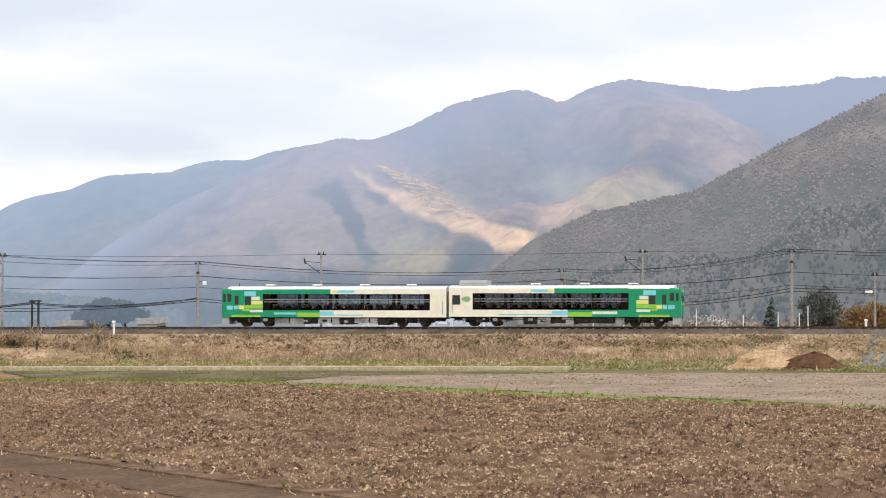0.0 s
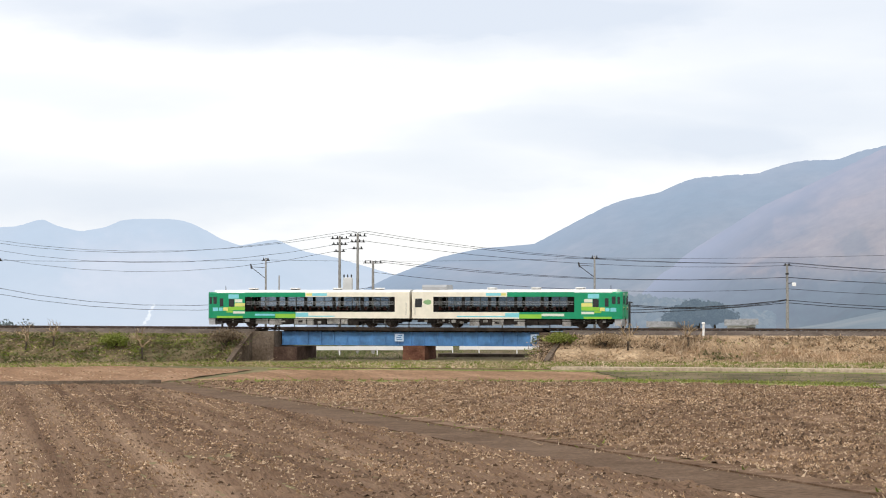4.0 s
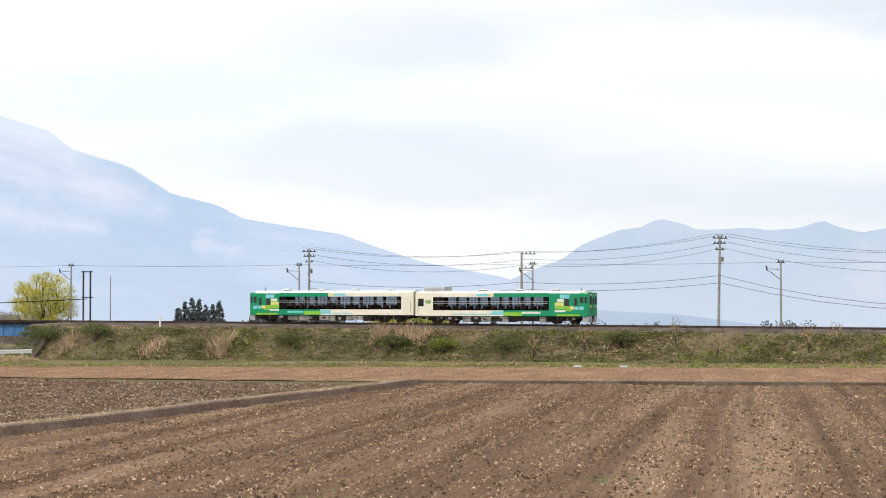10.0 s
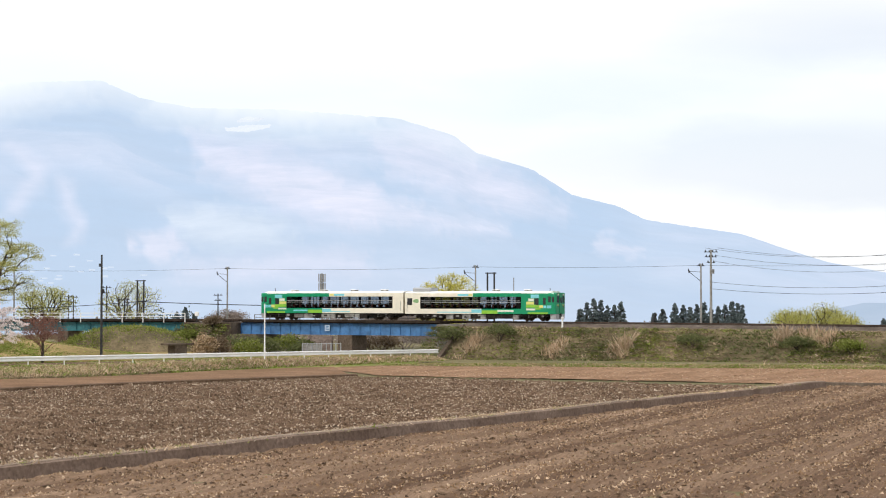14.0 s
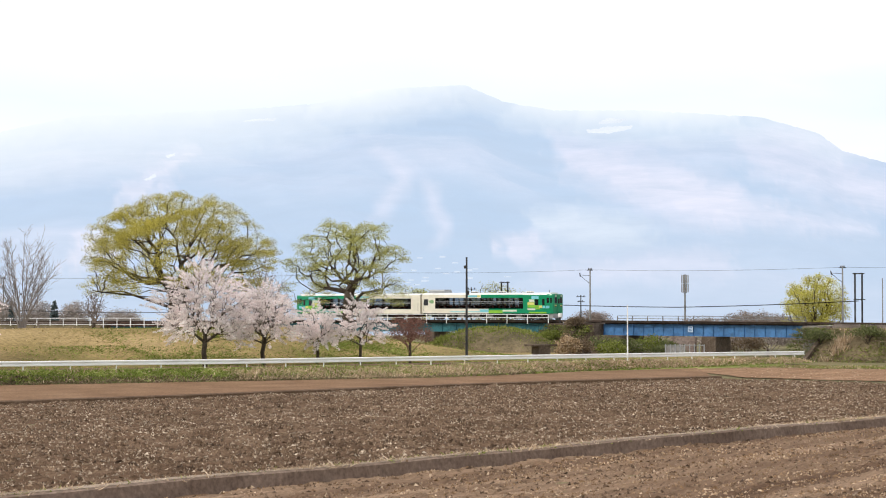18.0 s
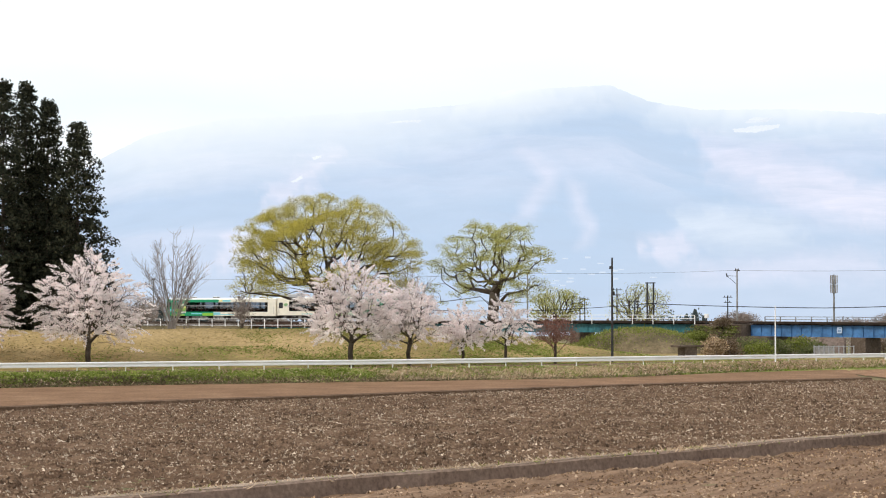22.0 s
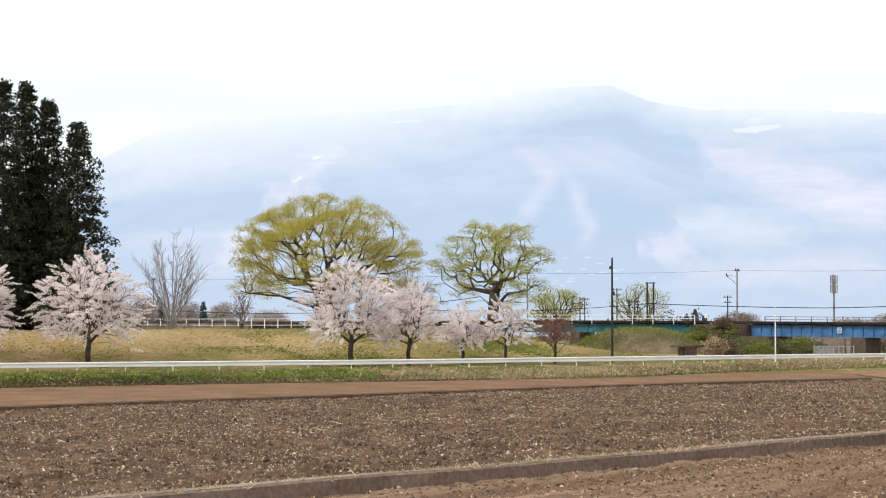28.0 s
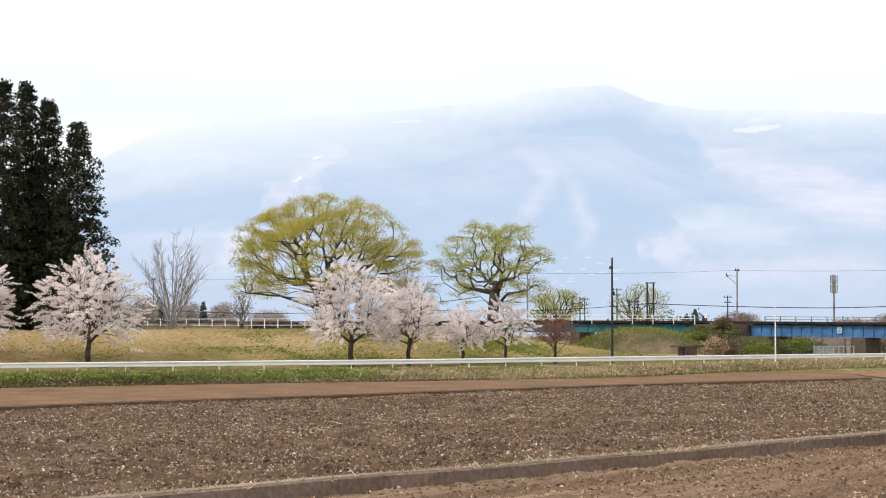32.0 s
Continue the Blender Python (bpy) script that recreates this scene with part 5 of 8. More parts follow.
def glass(name, tint, gloss):
    m, nt, b = shader(name, 0.05)
    t = nt.nodes.new("ShaderNodeBsdfTransparent")
    t.inputs[0].default_value = (*tint, 1)
    g = nt.nodes.new("ShaderNodeBsdfGlossy")
    g.inputs["Roughness"].default_value = 0.04
    lw = nt.nodes.new("ShaderNodeFresnel")
    lw.inputs[0].default_value = gloss
    mx = nt.nodes.new("ShaderNodeMixShader")
    nt.links.new(lw.outputs[0], mx.inputs[0])
    nt.links.new(t.outputs[0], mx.inputs[1])
    nt.links.new(g.outputs[0], mx.inputs[2])
    nt.links.new(mx.outputs[0], nt.nodes["Material Output"].inputs[0])
    return m


M["car_green"] = painted("train_green_paint", (0.0, 0.27, 0.125), 0.3)
M["car_cream"] = painted("train_cream_paint", (0.83, 0.785, 0.67), 0.35)
M["cooler"] = painted("light_grey_metal", (0.42, 0.43, 0.45), 0.45, 0.3)
M["car_roof"] = painted("train_pale_roof", (0.82, 0.82, 0.80), 0.5, 0, 0.2)
M["car_black"] = painted("black_window_band", (0.006, 0.005, 0.005), 0.7)
M["car_cyan"] = painted("train_sky_blue_paint", (0.22, 0.62, 0.72), 0.35)
M["car_lime"] = painted("train_lime_paint", (0.26, 0.55, 0.05), 0.35)
M["leaf_paint"] = painted("dull_green_emblem_paint", (0.24, 0.42, 0.20), 0.4)
M["car_yellow"] = painted("train_pale_yellow_paint", (0.72, 0.70, 0.22), 0.35)
M["car_pale"] = painted("train_pale_grey_paint", (0.72, 0.76, 0.66), 0.35)
M["car_under"] = grainy("dark_underframe", (0.012, 0.010, 0.009), (0.025, 0.021, 0.019), (0.06, 0.05, 0.045), 1.5, 9.0, 0.7, 0.1)
M["car_box"] = grainy("grey_equipment_box", (0.14, 0.135, 0.125), (0.28, 0.27, 0.26), (0.42, 0.41, 0.395), 0.9, 9.0, 0.7, 0.1)
M["car_seat"] = painted("dark_red_seat_cloth", (0.13, 0.050, 0.040), 0.9)
M["car_inside"] = painted("pale_interior_panel", (0.62, 0.60, 0.55), 0.6)
M["glass"] = glass("tinted_window_glass", (0.70, 0.72, 0.73), 1.12)
M["dark_glass"] = painted("dark_cab_glass", (0.012, 0.014, 0.016), 0.08)
M["lamp_lens"] = painted("clear_lamp_lens", (0.75, 0.72, 0.6), 0.15)
M["red_lens"] = painted("red_lamp_lens", (0.35, 0.015, 0.01), 0.2)

HALF, LEN = 1.45, 20.8


def railcar(label, way, band, cut_low, cut_top, blocks, roof_unit):
    """A two-ended car with its cab at way * x; u runs in metres from the cab's front."""
    car = thing("railcar", label, "railcar", "cars of the train")
    X = lambda u: way * (LEN / 2 - u)

    def bx(u0, u1, y0, y1, z0, z1):
        a, b = sorted((X(u0), X(u1)))
        return Geo().box(a, b, y0, y1, z0, z1)

    section = lambda h: [(-h, 0.87), (-h, 3.30), (-h * 0.95, 3.44), (h * 0.95, 3.44), (h, 3.30), (h, 0.87)]
    cab = Geo()
    rings = []
    for u, h in ((0.0, 1.16), (0.07, 1.30), (0.22, 1.40), (0.55, HALF), (band[0], HALF)):
        rings.append([(X(u), y, z) for y, z in section(h)])
    if way < 0:
        rings = [list(reversed(r)) for r in rings]
    cab.loft(rings)
    body = part("cab_body", cab, M["car_green"], car)
    tail_cut = LEN - 0.02
    part("end_body", bx(band[1], tail_cut, -HALF, HALF, 0.87, 3.44), M["car_cream"], car)
    zb, zt = 1.50, 2.97
    for side in (1, -1):
        y0, y1 = sorted((side * HALF, side * (HALF - 0.09)))
        part("side_panel", bx(band[0], cut_low, y0, y1, 0.87, zb), M["car_green"], car)
        part("side_panel", bx(cut_low, band[1], y0, y1, 0.87, zb), M["car_cream"], car)
        part("side_panel", bx(band[0], cut_top, y0, y1, zt, 3.40), M["car_green"], car)
        part("side_panel", bx(cut_top, band[1], y0, y1, zt, 3.40), M["car_cream"], car)
        # window band: black posts, panes and pale bars between
        units = 5
        w = (band[1] - band[0] - 0.9) / units
        edges = [band[0] + 0.65 + k * w for k in range(units)]
        yb0, yb1 = sorted((side * (HALF - 0.012), side * (HALF - 0.075)))
        spans = [(band[0], edges[0])] + [(e + w - 0.28, e + w) for e in edges[:-1]] + [(edges[-1] + w - 0.28, band[1])]
        for a, b in spans:
            xa, xb = sorted((X(a), X(b)))
            part("window_post", Geo().box(xa, xb, yb0, yb1, zb, zt), M["car_black"], car)
        for e in edges:
            u0, u1 = e, e + w - 0.28
            xa, xb = sorted((X(u0), X(u1)))
            pane = part("window", Geo().box(xa, xb, min(side * (HALF - 0.03), side * (HALF - 0.042)), max(side * (HALF - 0.03), side * (HALF - 0.042)), zb, zt), M["glass"], car)
            bars = Geo()
            for f in (0.0, 0.335, 0.665, 1.0):
                c = xa + (xb - xa) * f
                yy = sorted((side * (HALF - 0.044), side * (HALF - 0.075)))
                bars.box(c - 0.03, c + 0.03, *yy, zb + 0.5, zt)
            part("mullion", bars, M["car_box"], pane)
            yy = sorted((side * (HALF - 0.046), side * (HALF - 0.07)))
            part("sash_bar", Geo().box(xa, xb, *yy, 2.50, 2.54), M["car_box"], pane)
        # coloured paint blocks
        for u0, u1, z0, z1, c in blocks:
            yy = sorted((side * (HALF + 0.002), side * (HALF + 0.007)))
            part("paint_block", bx(u0, u1, *yy, z0, z1), M[c], car)
        # cab side windows, crew door and the small dark window
        yy = sorted((side * (HALF + 0.003), side * (HALF + 0.012)))
        part("cab_window", bx(0.62, 0.98, *yy, 2.28, 2.98), M["dark_glass"], car)
        part("cab_window", bx(0.22, 0.45, *sorted((side * 1.36, side * (HALF + 0.004))), 2.28, 2.95), M["dark_glass"], car)
        door = part("cab_door", bx(1.18, 1.78, *sorted((side * (HALF - 0.01), side * (HALF + 0.004))), 0.9, 3.1), M["car_green"], car)
        part("door_window", bx(1.30, 1.66, *sorted((side * HALF, side * (HALF + 0.012))), 2.02, 2.82), M["dark_glass"], door)
        part("side_window", bx(2.25, 2.80, *yy, 1.98, 2.75), M["dark_glass"], car)
        if roof_unit:
            part("side_window", bx(band[1] + 1.15, band[1] + 1.85, *yy, 1.95, 2.80), M["dark_glass"], car)
            leaf = Geo()
            n = 14
            cu, cz = band[1] + 0.62, 2.45
            ring = lambda y: [(X(cu + 0.42 * math.cos(a)), y, cz + 0.24 * math.sin(a) * (1 - 0.35 * math.cos(a))) for a in [2 * math.pi * k / n for k in range(n)]]
            leaf.loft([ring(yy[0]), ring(yy[1])])
            part("leaf_mark", leaf, M["leaf_paint"], car)
        part("end_rail", Geo().tube([(X(LEN - 0.35), side * (HALF + 0.05), 1.2), (X(LEN - 0.35), side * (HALF + 0.05), 2.4)], 0.02, 5), M["steel"], car)
    # front: windscreens, passage door, lamps, pale stripe, coupler, plough
    f0, f1 = sorted((X(-0.012), X(0.02)))
    for y0, y1, lab in ((-1.02, -0.42, ""), (0.42, 1.02, "")):
        part("windscreen", Geo().box(f0, f1, y0, y1, 2.25, 3.02), M["dark_glass"], car)
        part("headlight", Geo().box(f0, f1, y0 * 0.55 + y1 * 0.45 - 0.16, y0 * 0.55 + y1 * 0.45 + 0.16, 3.12, 3.30), M["lamp_lens"], car)
        part("tail_light", Geo().box(f0, f1, y0 + 0.2, y0 + 0.38, 1.72, 1.88), M["red_lens"], car)
        part("front_stripe", Geo().box(f0, f1, min(y0, y1), max(y0, y1), 1.92, 2.02), M["car_yellow"], car)
    gate = part("front_door", Geo().box(min(X(-0.05), X(0.05)), max(X(-0.05), X(0.05)), -0.36, 0.36, 1.0, 3.05), M["car_green"], car)
    part("door_window", Geo().box(min(X(-0.06), X(-0.04)), max(X(-0.06), X(-0.04)), -0.22, 0.22, 2.2, 2.85), M["dark_glass"], gate)
    part("coupler", Geo().box(min(X(-0.02), X(0.9)), max(X(-0.02), X(0.9)), -0.16, 0.16, 0.72, 1.02), M["car_under"], car)
    for side in (1, -1):
        plough = Geo()
        a, b = X(0.02), X(0.75)
        ring = lambda z, d: [(a, side * 0.35, z), (a + way * -d, side * 1.25, z), (b, side * 1.3, z), (b, side * 0.4, z)]
        plough.loft([ring(0.22, 0.1), ring(0.86, 0.0)])
        part("snow_plough", plough, M["cooler"], car, "pale grey snow plough plate")
    # roof with its rounded shoulders, vents, aerial
    roof, rr = Geo(), []
    for u in (0.62, 1.0, 6, 12, LEN - 0.02):
        k = 0.90 if u < 0.8 else 1.0
        rr.append([(X(u), y * k, z) for y, z in ((-1.44, 3.36), (-1.34, 3.50), (-1.0, 3.61), (-0.5, 3.67), (0.5, 3.67), (1.0, 3.61), (1.34, 3.50), (1.44, 3.36))])
    if way < 0:
        rr = [list(reversed(r)) for r in rr]
    part("roof", roof.loft(rr), M["car_roof"], car, "pale rounded roof")
    for u in (4.35, 8.7, 13.1, 17.4):
        if roof_unit and u > 17:
            continue
        a, b = sorted((X(u - 0.36), X(u + 0.36)))
        vent = part("roof_vent", Geo().bevel_box(a, b, -0.36, 0.36, 3.62, 3.76, 0.03), M["car_under"], car)
        part("vent_lid", Geo().bevel_box(a - 0.05, b + 0.05, -0.42, 0.42, 3.75, 3.86, 0.04), M["car_roof"], vent)
    if roof_unit:
        a, b = sorted((X(17.4), X(19.9)))
        ring = lambda x: [(x, -1.0, 3.5), (x, -1.0, 3.95), (x, -0.8, 4.13), (x, 0.8, 4.13), (x, 1.0, 3.95), (x, 1.0, 3.5)]
        part("roof_cooler", Geo().loft([ring(a), ring(b)]), M["cooler"], car, "grey rounded cooling unit on the roof")
    part("aerial", Geo().tube([(X(1.4), 0, 3.6), (X(1.4), 0, 4.05)], [0.05, 0.03], 5), M["dark_steel"], car)
    # inside: floor, ceiling, seats
    part("floor", bx(band[0], band[1], -HALF + 0.1, HALF - 0.1, 0.95, 1.05), M["car_seat"], car)
    part("ceiling", bx(band[0], band[1], -HALF + 0.1, HALF - 0.1, 3.28, 3.33), M["car_inside"], car)
    u = band[0] + 0.9
    while u < band[1] - 0.7:
        for y0, y1 in ((-1.34, -0.45), (0.45, 1.34)):
            xa, xb = sorted((X(u), X(u + 0.22)))
            part("seat", Geo().box(xa, xb, y0, y1, 1.05, 2.04).box(min(X(u + 0.12), X(u + 0.55)), max(X(u + 0.12), X(u + 0.55)), y0, y1, 1.05, 1.48), M["car_seat"], car)
            part("head_cover", Geo().box(min(X(u - 0.02), X(u + 0.24)), max(X(u - 0.02), X(u + 0.24)), y0 + 0.08, y1 - 0.08, 1.90, 2.06), M["car_inside"], car, "pale cloth cover on the seat's top")
        u += 0.95
    for side in (1, -1):
        # black panel added behind the glass to darken the windows' lower part
        part("inner_dark_panel", bx(band[0], band[1], *sorted((side * (HALF - 0.10), side * (HALF - 0.16))), 1.06, 1.68), M["car_black"], car, "black panel added inside to darken the lower windows")
        part("table_rail", bx(band[0] + 0.8, band[1] - 0.4, *sorted((side * (HALF - 0.2), side * (HALF - 0.32))), 1.98, 2.03), M["car_box"], car, "pale window table edge")
        for z in (2.24, 2.44):
            part("window_rail", bx(band[0] + 0.1, band[1] - 0.1, *sorted((side * (HALF - 0.010), side * (HALF - 0.002))), z, z + 0.045), M["cooler"], car, "slim pale guard rail across the windows")
    # below the floor
    part("underframe", bx(0.3, LEN - 0.1, -1.15, 1.15, 0.72, 0.90), M["car_under"], car)
    rng = random.Random(5 + way)
    u = 5.0
    while u < LEN - 5.9:
        w = rng.uniform(0.6, 1.5)
        z0 = rng.uniform(0.16, 0.34)
        for side in (1, -1):
            y0, y1 = sorted((side * 1.32, side * rng.uniform(0.5, 0.9)))
            a, b = sorted((X(u), X(u + w)))
            part("equipment_box", Geo().bevel_box(a, b, y0, y1, z0, 0.80, 0.04), M["car_box" if rng.random() < 0.42 else "car_under"], car)
        u += w + rng.uniform(0.04, 0.16)
    for k in range(26):
        u = rng.uniform(0.9, LEN - 0.8)
        w, side = rng.uniform(0.15, 0.5), rng.choice((1, -1))
        z0 = rng.uniform(0.30, 0.62)
        a, b = sorted((X(u), X(u + w)))
        part("fitting", Geo().bevel_box(a, b, *sorted((side * 1.36, side * 1.22)), z0, z0 + rng.uniform(0.12, 0.3), 0.02), M["car_box" if rng.random() < 0.45 else "car_under"], car)
    part("pipe_run", Geo().tube([(X(1.0), 1.28, 0.62), (X(LEN - 0.5), 1.28, 0.62)], 0.05, 5).tube([(X(1.0), -1.28, 0.62), (X(LEN - 0.5), -1.28, 0.62)], 0.05, 5), M["car_under"], car)
    part("centre_beam", bx(0.6, LEN - 0.3, -0.45, 0.45, 0.52, 0.74), M["car_under"], car)
    wheels = []
    for c in (3.15, LEN - 3.15):
        bogie = part("bogie", bx(c - 1.7, c + 1.7, -1.14, -0.98, 0.36, 0.70).box(min(X(c - 1.7), X(c + 1.7)), max(X(c - 1.7), X(c + 1.7)), 0.98, 1.14, 0.36, 0.70).box(X(c) - 0.3, X(c) + 0.3, -1.2, 1.2, 0.38, 0.74), M["car_under"], car)
        for d in (-1.05, 1.05):
            for side in (1, -1):
                part("axle_box", Geo().bevel_box(X(c + d) - 0.19, X(c + d) + 0.19, *sorted((side * 0.96, side * 1.2)), 0.26, 0.62, 0.05), M["car_under"], bogie)
                part("spring", Geo().tube([(X(c + d * 0.55), side * 1.1, 0.42), (X(c + d * 0.55), side * 1.1, 0.74)], 0.09, 6), M["car_box"], bogie)
            g = Geo().tube([(0, -0.62, 0), (0, 0.62, 0)], 0.07, 8)
            for y in (-0.6, 0.53):
                g.tube([(0, y - 0.03, 0), (0, y + 0.10, 0)], 0.43, 20)
                for k in range(5):
                    a = 2 * math.pi * k / 5
                    g.tube([(0.27 * math.cos(a), y - 0.05, 0.27 * math.sin(a)), (0.27 * math.cos(a), y + 0.12, 0.27 * math.sin(a))], 0.05, 5)
            ws = part("wheelset", g, M["rail"], car, "steel wheels on one axle")
            ws.location = (X(c + d), 0, 0.43)
            wheels.append(ws)
    part("gangway", bx(LEN - 0.02, LEN + 0.17, -0.6, 0.6, 0.95, 3.2), M["car_black"], car, "black rubber gangway bellows")
    return car, wheels


CAB_BLOCKS = [(0.56, 1.12, 1.56, 1.92, "car_cyan"), (1.22, 1.6, 1.58, 1.90, "car_cyan"), (1.66, 2.16, 1.60, 1.94, "car_yellow"), (2.20, 3.30, 2.80, 3.22, "car_cyan"), (2.2, 3.92, 1.66, 1.99, "car_lime"), (2.86, 3.65, 2.42, 2.74, "car_pale"),
              (2.86, 3.92, 2.02, 2.36, "car_yellow"), (2.70, 3.92, 1.32, 1.54, "car_pale"), (1.0, 3.7, 0.88, 1.08, "car_lime"), (2.0, 2.7, 1.42, 1.62, "car_lime")]
car_a, wheels_a = railcar("two-tone green and cream diesel railcar with long dark windows", 1, (3.93, 19.3), 9.2, 10.2,
                          CAB_BLOCKS + [(4.98, 7.05, 1.12, 1.30, "car_cyan"), (7.1, 9.2, 0.90, 1.30, "car_lime"), (9.2, 10.5, 1.0, 1.42, "car_cyan"), (10.5, 13.2, 1.02, 1.12, "car_cyan"), (10.3, 10.9, 3.08, 3.30, "car_yellow"), (10.9, 12.4, 3.06, 3.32, "car_cyan")], False)
car_b, wheels_b = railcar("two-tone green and cream diesel railcar with a grey roof unit", -1, (4.6, 18.6), 10.0, 11.2,
                          CAB_BLOCKS + [(5.6, 7.8, 1.12, 1.36, "car_pale"), (7.8, 10.0, 0.90, 1.30, "car_lime"), (10.0, 11.4, 1.0, 1.42, "car_cyan"), (11.4, 16.2, 1.02, 1.13, "car_cyan"), (11.3, 11.8, 3.08, 3.30, "car_yellow"), (11.8, 13.3, 3.06, 3.32, "car_cyan")], True)


# ---- poles and overhead lines ----
def cable(points, sag, r=0.022, label="thin black overhead cable", name="overhead_cable", material="cable"):
    """A cable hung between points, sagging in each span."""
    pts = []
    for k, (a, b) in enumerate(zip(points, points[1:])):
        a, b = Vector(a), Vector(b)
        d = sag * ((b - a).length / 40.0) ** 2
        for i in range(9 if k == 0 else 8):
            f = (i if k == 0 else i + 1) / 8
            p = a.lerp(b, f)
            p.z -= d * 4 * f * (1 - f)
            pts.append(p)
    ob = new(name, Geo().tube(pts, r, 4).mesh(name, M[material]))
    return tagged(ob, label, "cable")


def pole_at(base, top, r=0.16, material="pole", name="utility_pole", label="grey concrete utility pole", lean=0.0, group=""):
    """A tapered shaft; base and top give its foot and its height above sea of the plain."""
    h = top - base.z
    p = thing(name, label, "pole", group, pose(base.x, base.y, base.z, 0, lean, 0))
    part("shaft", Geo().tube([(0, 0, -0.3), (0, 0, h * 0.5), (0, 0, h)], [r, r * 0.85, r * 0.65], 8), M[material], p)
    return p, h


def crossarm(p, z, width, turn, insulators=3, drop=0.0, side=0.0):
    a = radians(turn)
    d = Vector((math.cos(a), math.sin(a), 0))
    arm = part("crossarm", Geo().tube([d * (side - width / 2) + Vector((0, 0, z)), d * (side + width / 2) + Vector((0, 0, z + drop))], 0.05, 4), M["dark_steel"], p)
    for k in range(insulators):
        q = d * (side + width * ((k + 0.5) / insulators - 0.5)) + Vector((0, 0, z))
        part("insulator", Geo().tube([q, q + Vector((0, 0, 0.1)), q + Vector((0, 0, 0.2)), q + Vector((0, 0, 0.3))], [0.04, 0.10, 0.06, 0.02], 6), M["dark_steel"], arm)


TRACK_POLES = [-47, -17.4, 12.2, 42.3, 75.9, 104.4, 133.0, 162.2, 192.4, 228.7, 262, 296, 330]
wire_top = []
for k, s in enumerate(TRACK_POLES):
    b = line(s, 4.5)
    top = b.z + 6.95
    b.z -= 1.5
    p, h = pole_at(b, top, 0.13, "pole", "line_pole", "slim grey trackside pole with a slanted bracket arm", group="trackside poles")
    t = line_turn(s)
    a = radians(t)
    d = Vector((math.cos(a), math.sin(a), 0))
    crossarm(p, h - 0.25, 0.9, t, 2)
    part("bracket", Geo().tube([Vector((0, 0, h - 2.1)), d * 1.55 + Vector((0, 0, h - 0.95))], 0.035, 4).tube([Vector((0, 0, h - 1.0)), d * 1.5 + Vector((0, 0, h - 0.9))], 0.025, 4), M["dark_steel"], p)
    part("bracket_lamp", Geo().tube([d * 1.5 + Vector((0, 0, h - 1.1)), d * 1.62 + Vector((0, 0, h - 0.6))], [0.10, 0.07], 6), M["dark_steel"], p)
    wire_top.append(Vector((b.x, b.y, top - 0.2)))
cable(wire_top, 0.3, 0.014)

UTIL = {  # bearing, distance, top, lean
    "D": (-10.14, 196, 11.3, 0), "D2": (-3.48, 232, 10.0, 0), "A": (7.17, 226, 10.7, 0), "H": (19.69, 214, 13.9, 0), "G": (20.22, 214, 13.6, 0), "H2": (19.24, 212, 10.8, 0),
    "I": (31.84, 243, 14.7, 1.2), "J": (37.56, 252, 12.9, 0), "K": (43.80, 262, 13.6, 0), "E": (-12.49, 200, 9.1, 0)}
tops = {}
for key, (az, dist, top, lean) in UTIL.items():
    b = polar(az, dist)
    b.z = ground_z(b.x, b.y)
    if key == "A":
        label = "grey concrete utility pole with side-mounted boxes"
    elif key in ("G", "H"):
        label = "tall concrete pole carrying a transformer platform"
    else:
        label = "grey concrete utility pole with crossarms"
    p, h = pole_at(b, top, 0.20 if key != "E" else 0.14, "pole", "utility_pole", label, lean, "utility poles along the line")
    tops[key] = Vector((b.x, b.y, top)) + Vector((math.sin(radians(lean)) * h, 0, 0))
    turn = az + (20 if key in ("K", "J", "I") else 0)
    if key in ("I", "K", "G", "H"):
        for z, w in ((0.3, 2.0), (0.95, 1.7), (1.7, 1.2)):
            crossarm(p, h - z, w, turn, 4 if z < 1 else 3)
        if key in ("I", "K"):
            part("junction_box", Geo().bevel_box(0.1, 0.5, -0.2, 0.2, h - 3.2, h - 2.6, 0.05), M["steel"], p)
    elif key == "J":
        crossarm(p, h - 0.15, 2.2, turn, 4, 0, 0.9)
        crossarm(p, h - 2.0, 1.6, turn, 2, 0, 0.9)
    elif key == "H2":
        crossarm(p, h - 0.2, 2.2, turn, 4)
        crossarm(p, h - 4.4, 1.2, turn, 2)
        part("pole_box", Geo().bevel_box(-0.7, -0.2, -0.2, 0.2, h - 6.6, h - 5.8, 0.05), M["steel"], p)
    elif key == "E":
        crossarm(p, h - 0.15, 0.7, turn, 2)
        part("street_lamp", Geo().bevel_box(-0.95, -0.25, -0.15, 0.15, h - 2.0, h - 1.7, 0.05), M["white"], p)
        part("lamp_arm", Geo().tube([(0, 0, h - 2.3), (-0.4, 0, h - 2.0)], 0.03, 4), M["steel"], p)
    else:
        crossarm(p, h - 0.12, 0.9, turn, 2)
        part("pole_band", Geo().tube([(0, 0, h - 1.2), (0, 0, h - 1.0)], 0.2, 8), M["dark_steel"], p)
        if key == "A":
            part("camera_bracket", Geo().tube([(0, 0, h - 2.2), (0.8, 0, h - 2.1)], 0.04, 4), M["dark_steel"], p)
            part("pole_box", Geo().bevel_box(0.55, 1.0, -0.2, 0.2, h - 2.5, h - 2.1, 0.05), M["white"], p)
        if key == "D2":
            part("stay_pole", Geo().tube([(2.3, 0, 0), (0.15, 0, h - 0.5)], [0.14, 0.10], 6), M["pole"], p, "slanting stay pole")
# the transformer platform between the two tall poles
g0, h0 = tops["G"], tops["H"]
mid = (g0 + h0) / 2
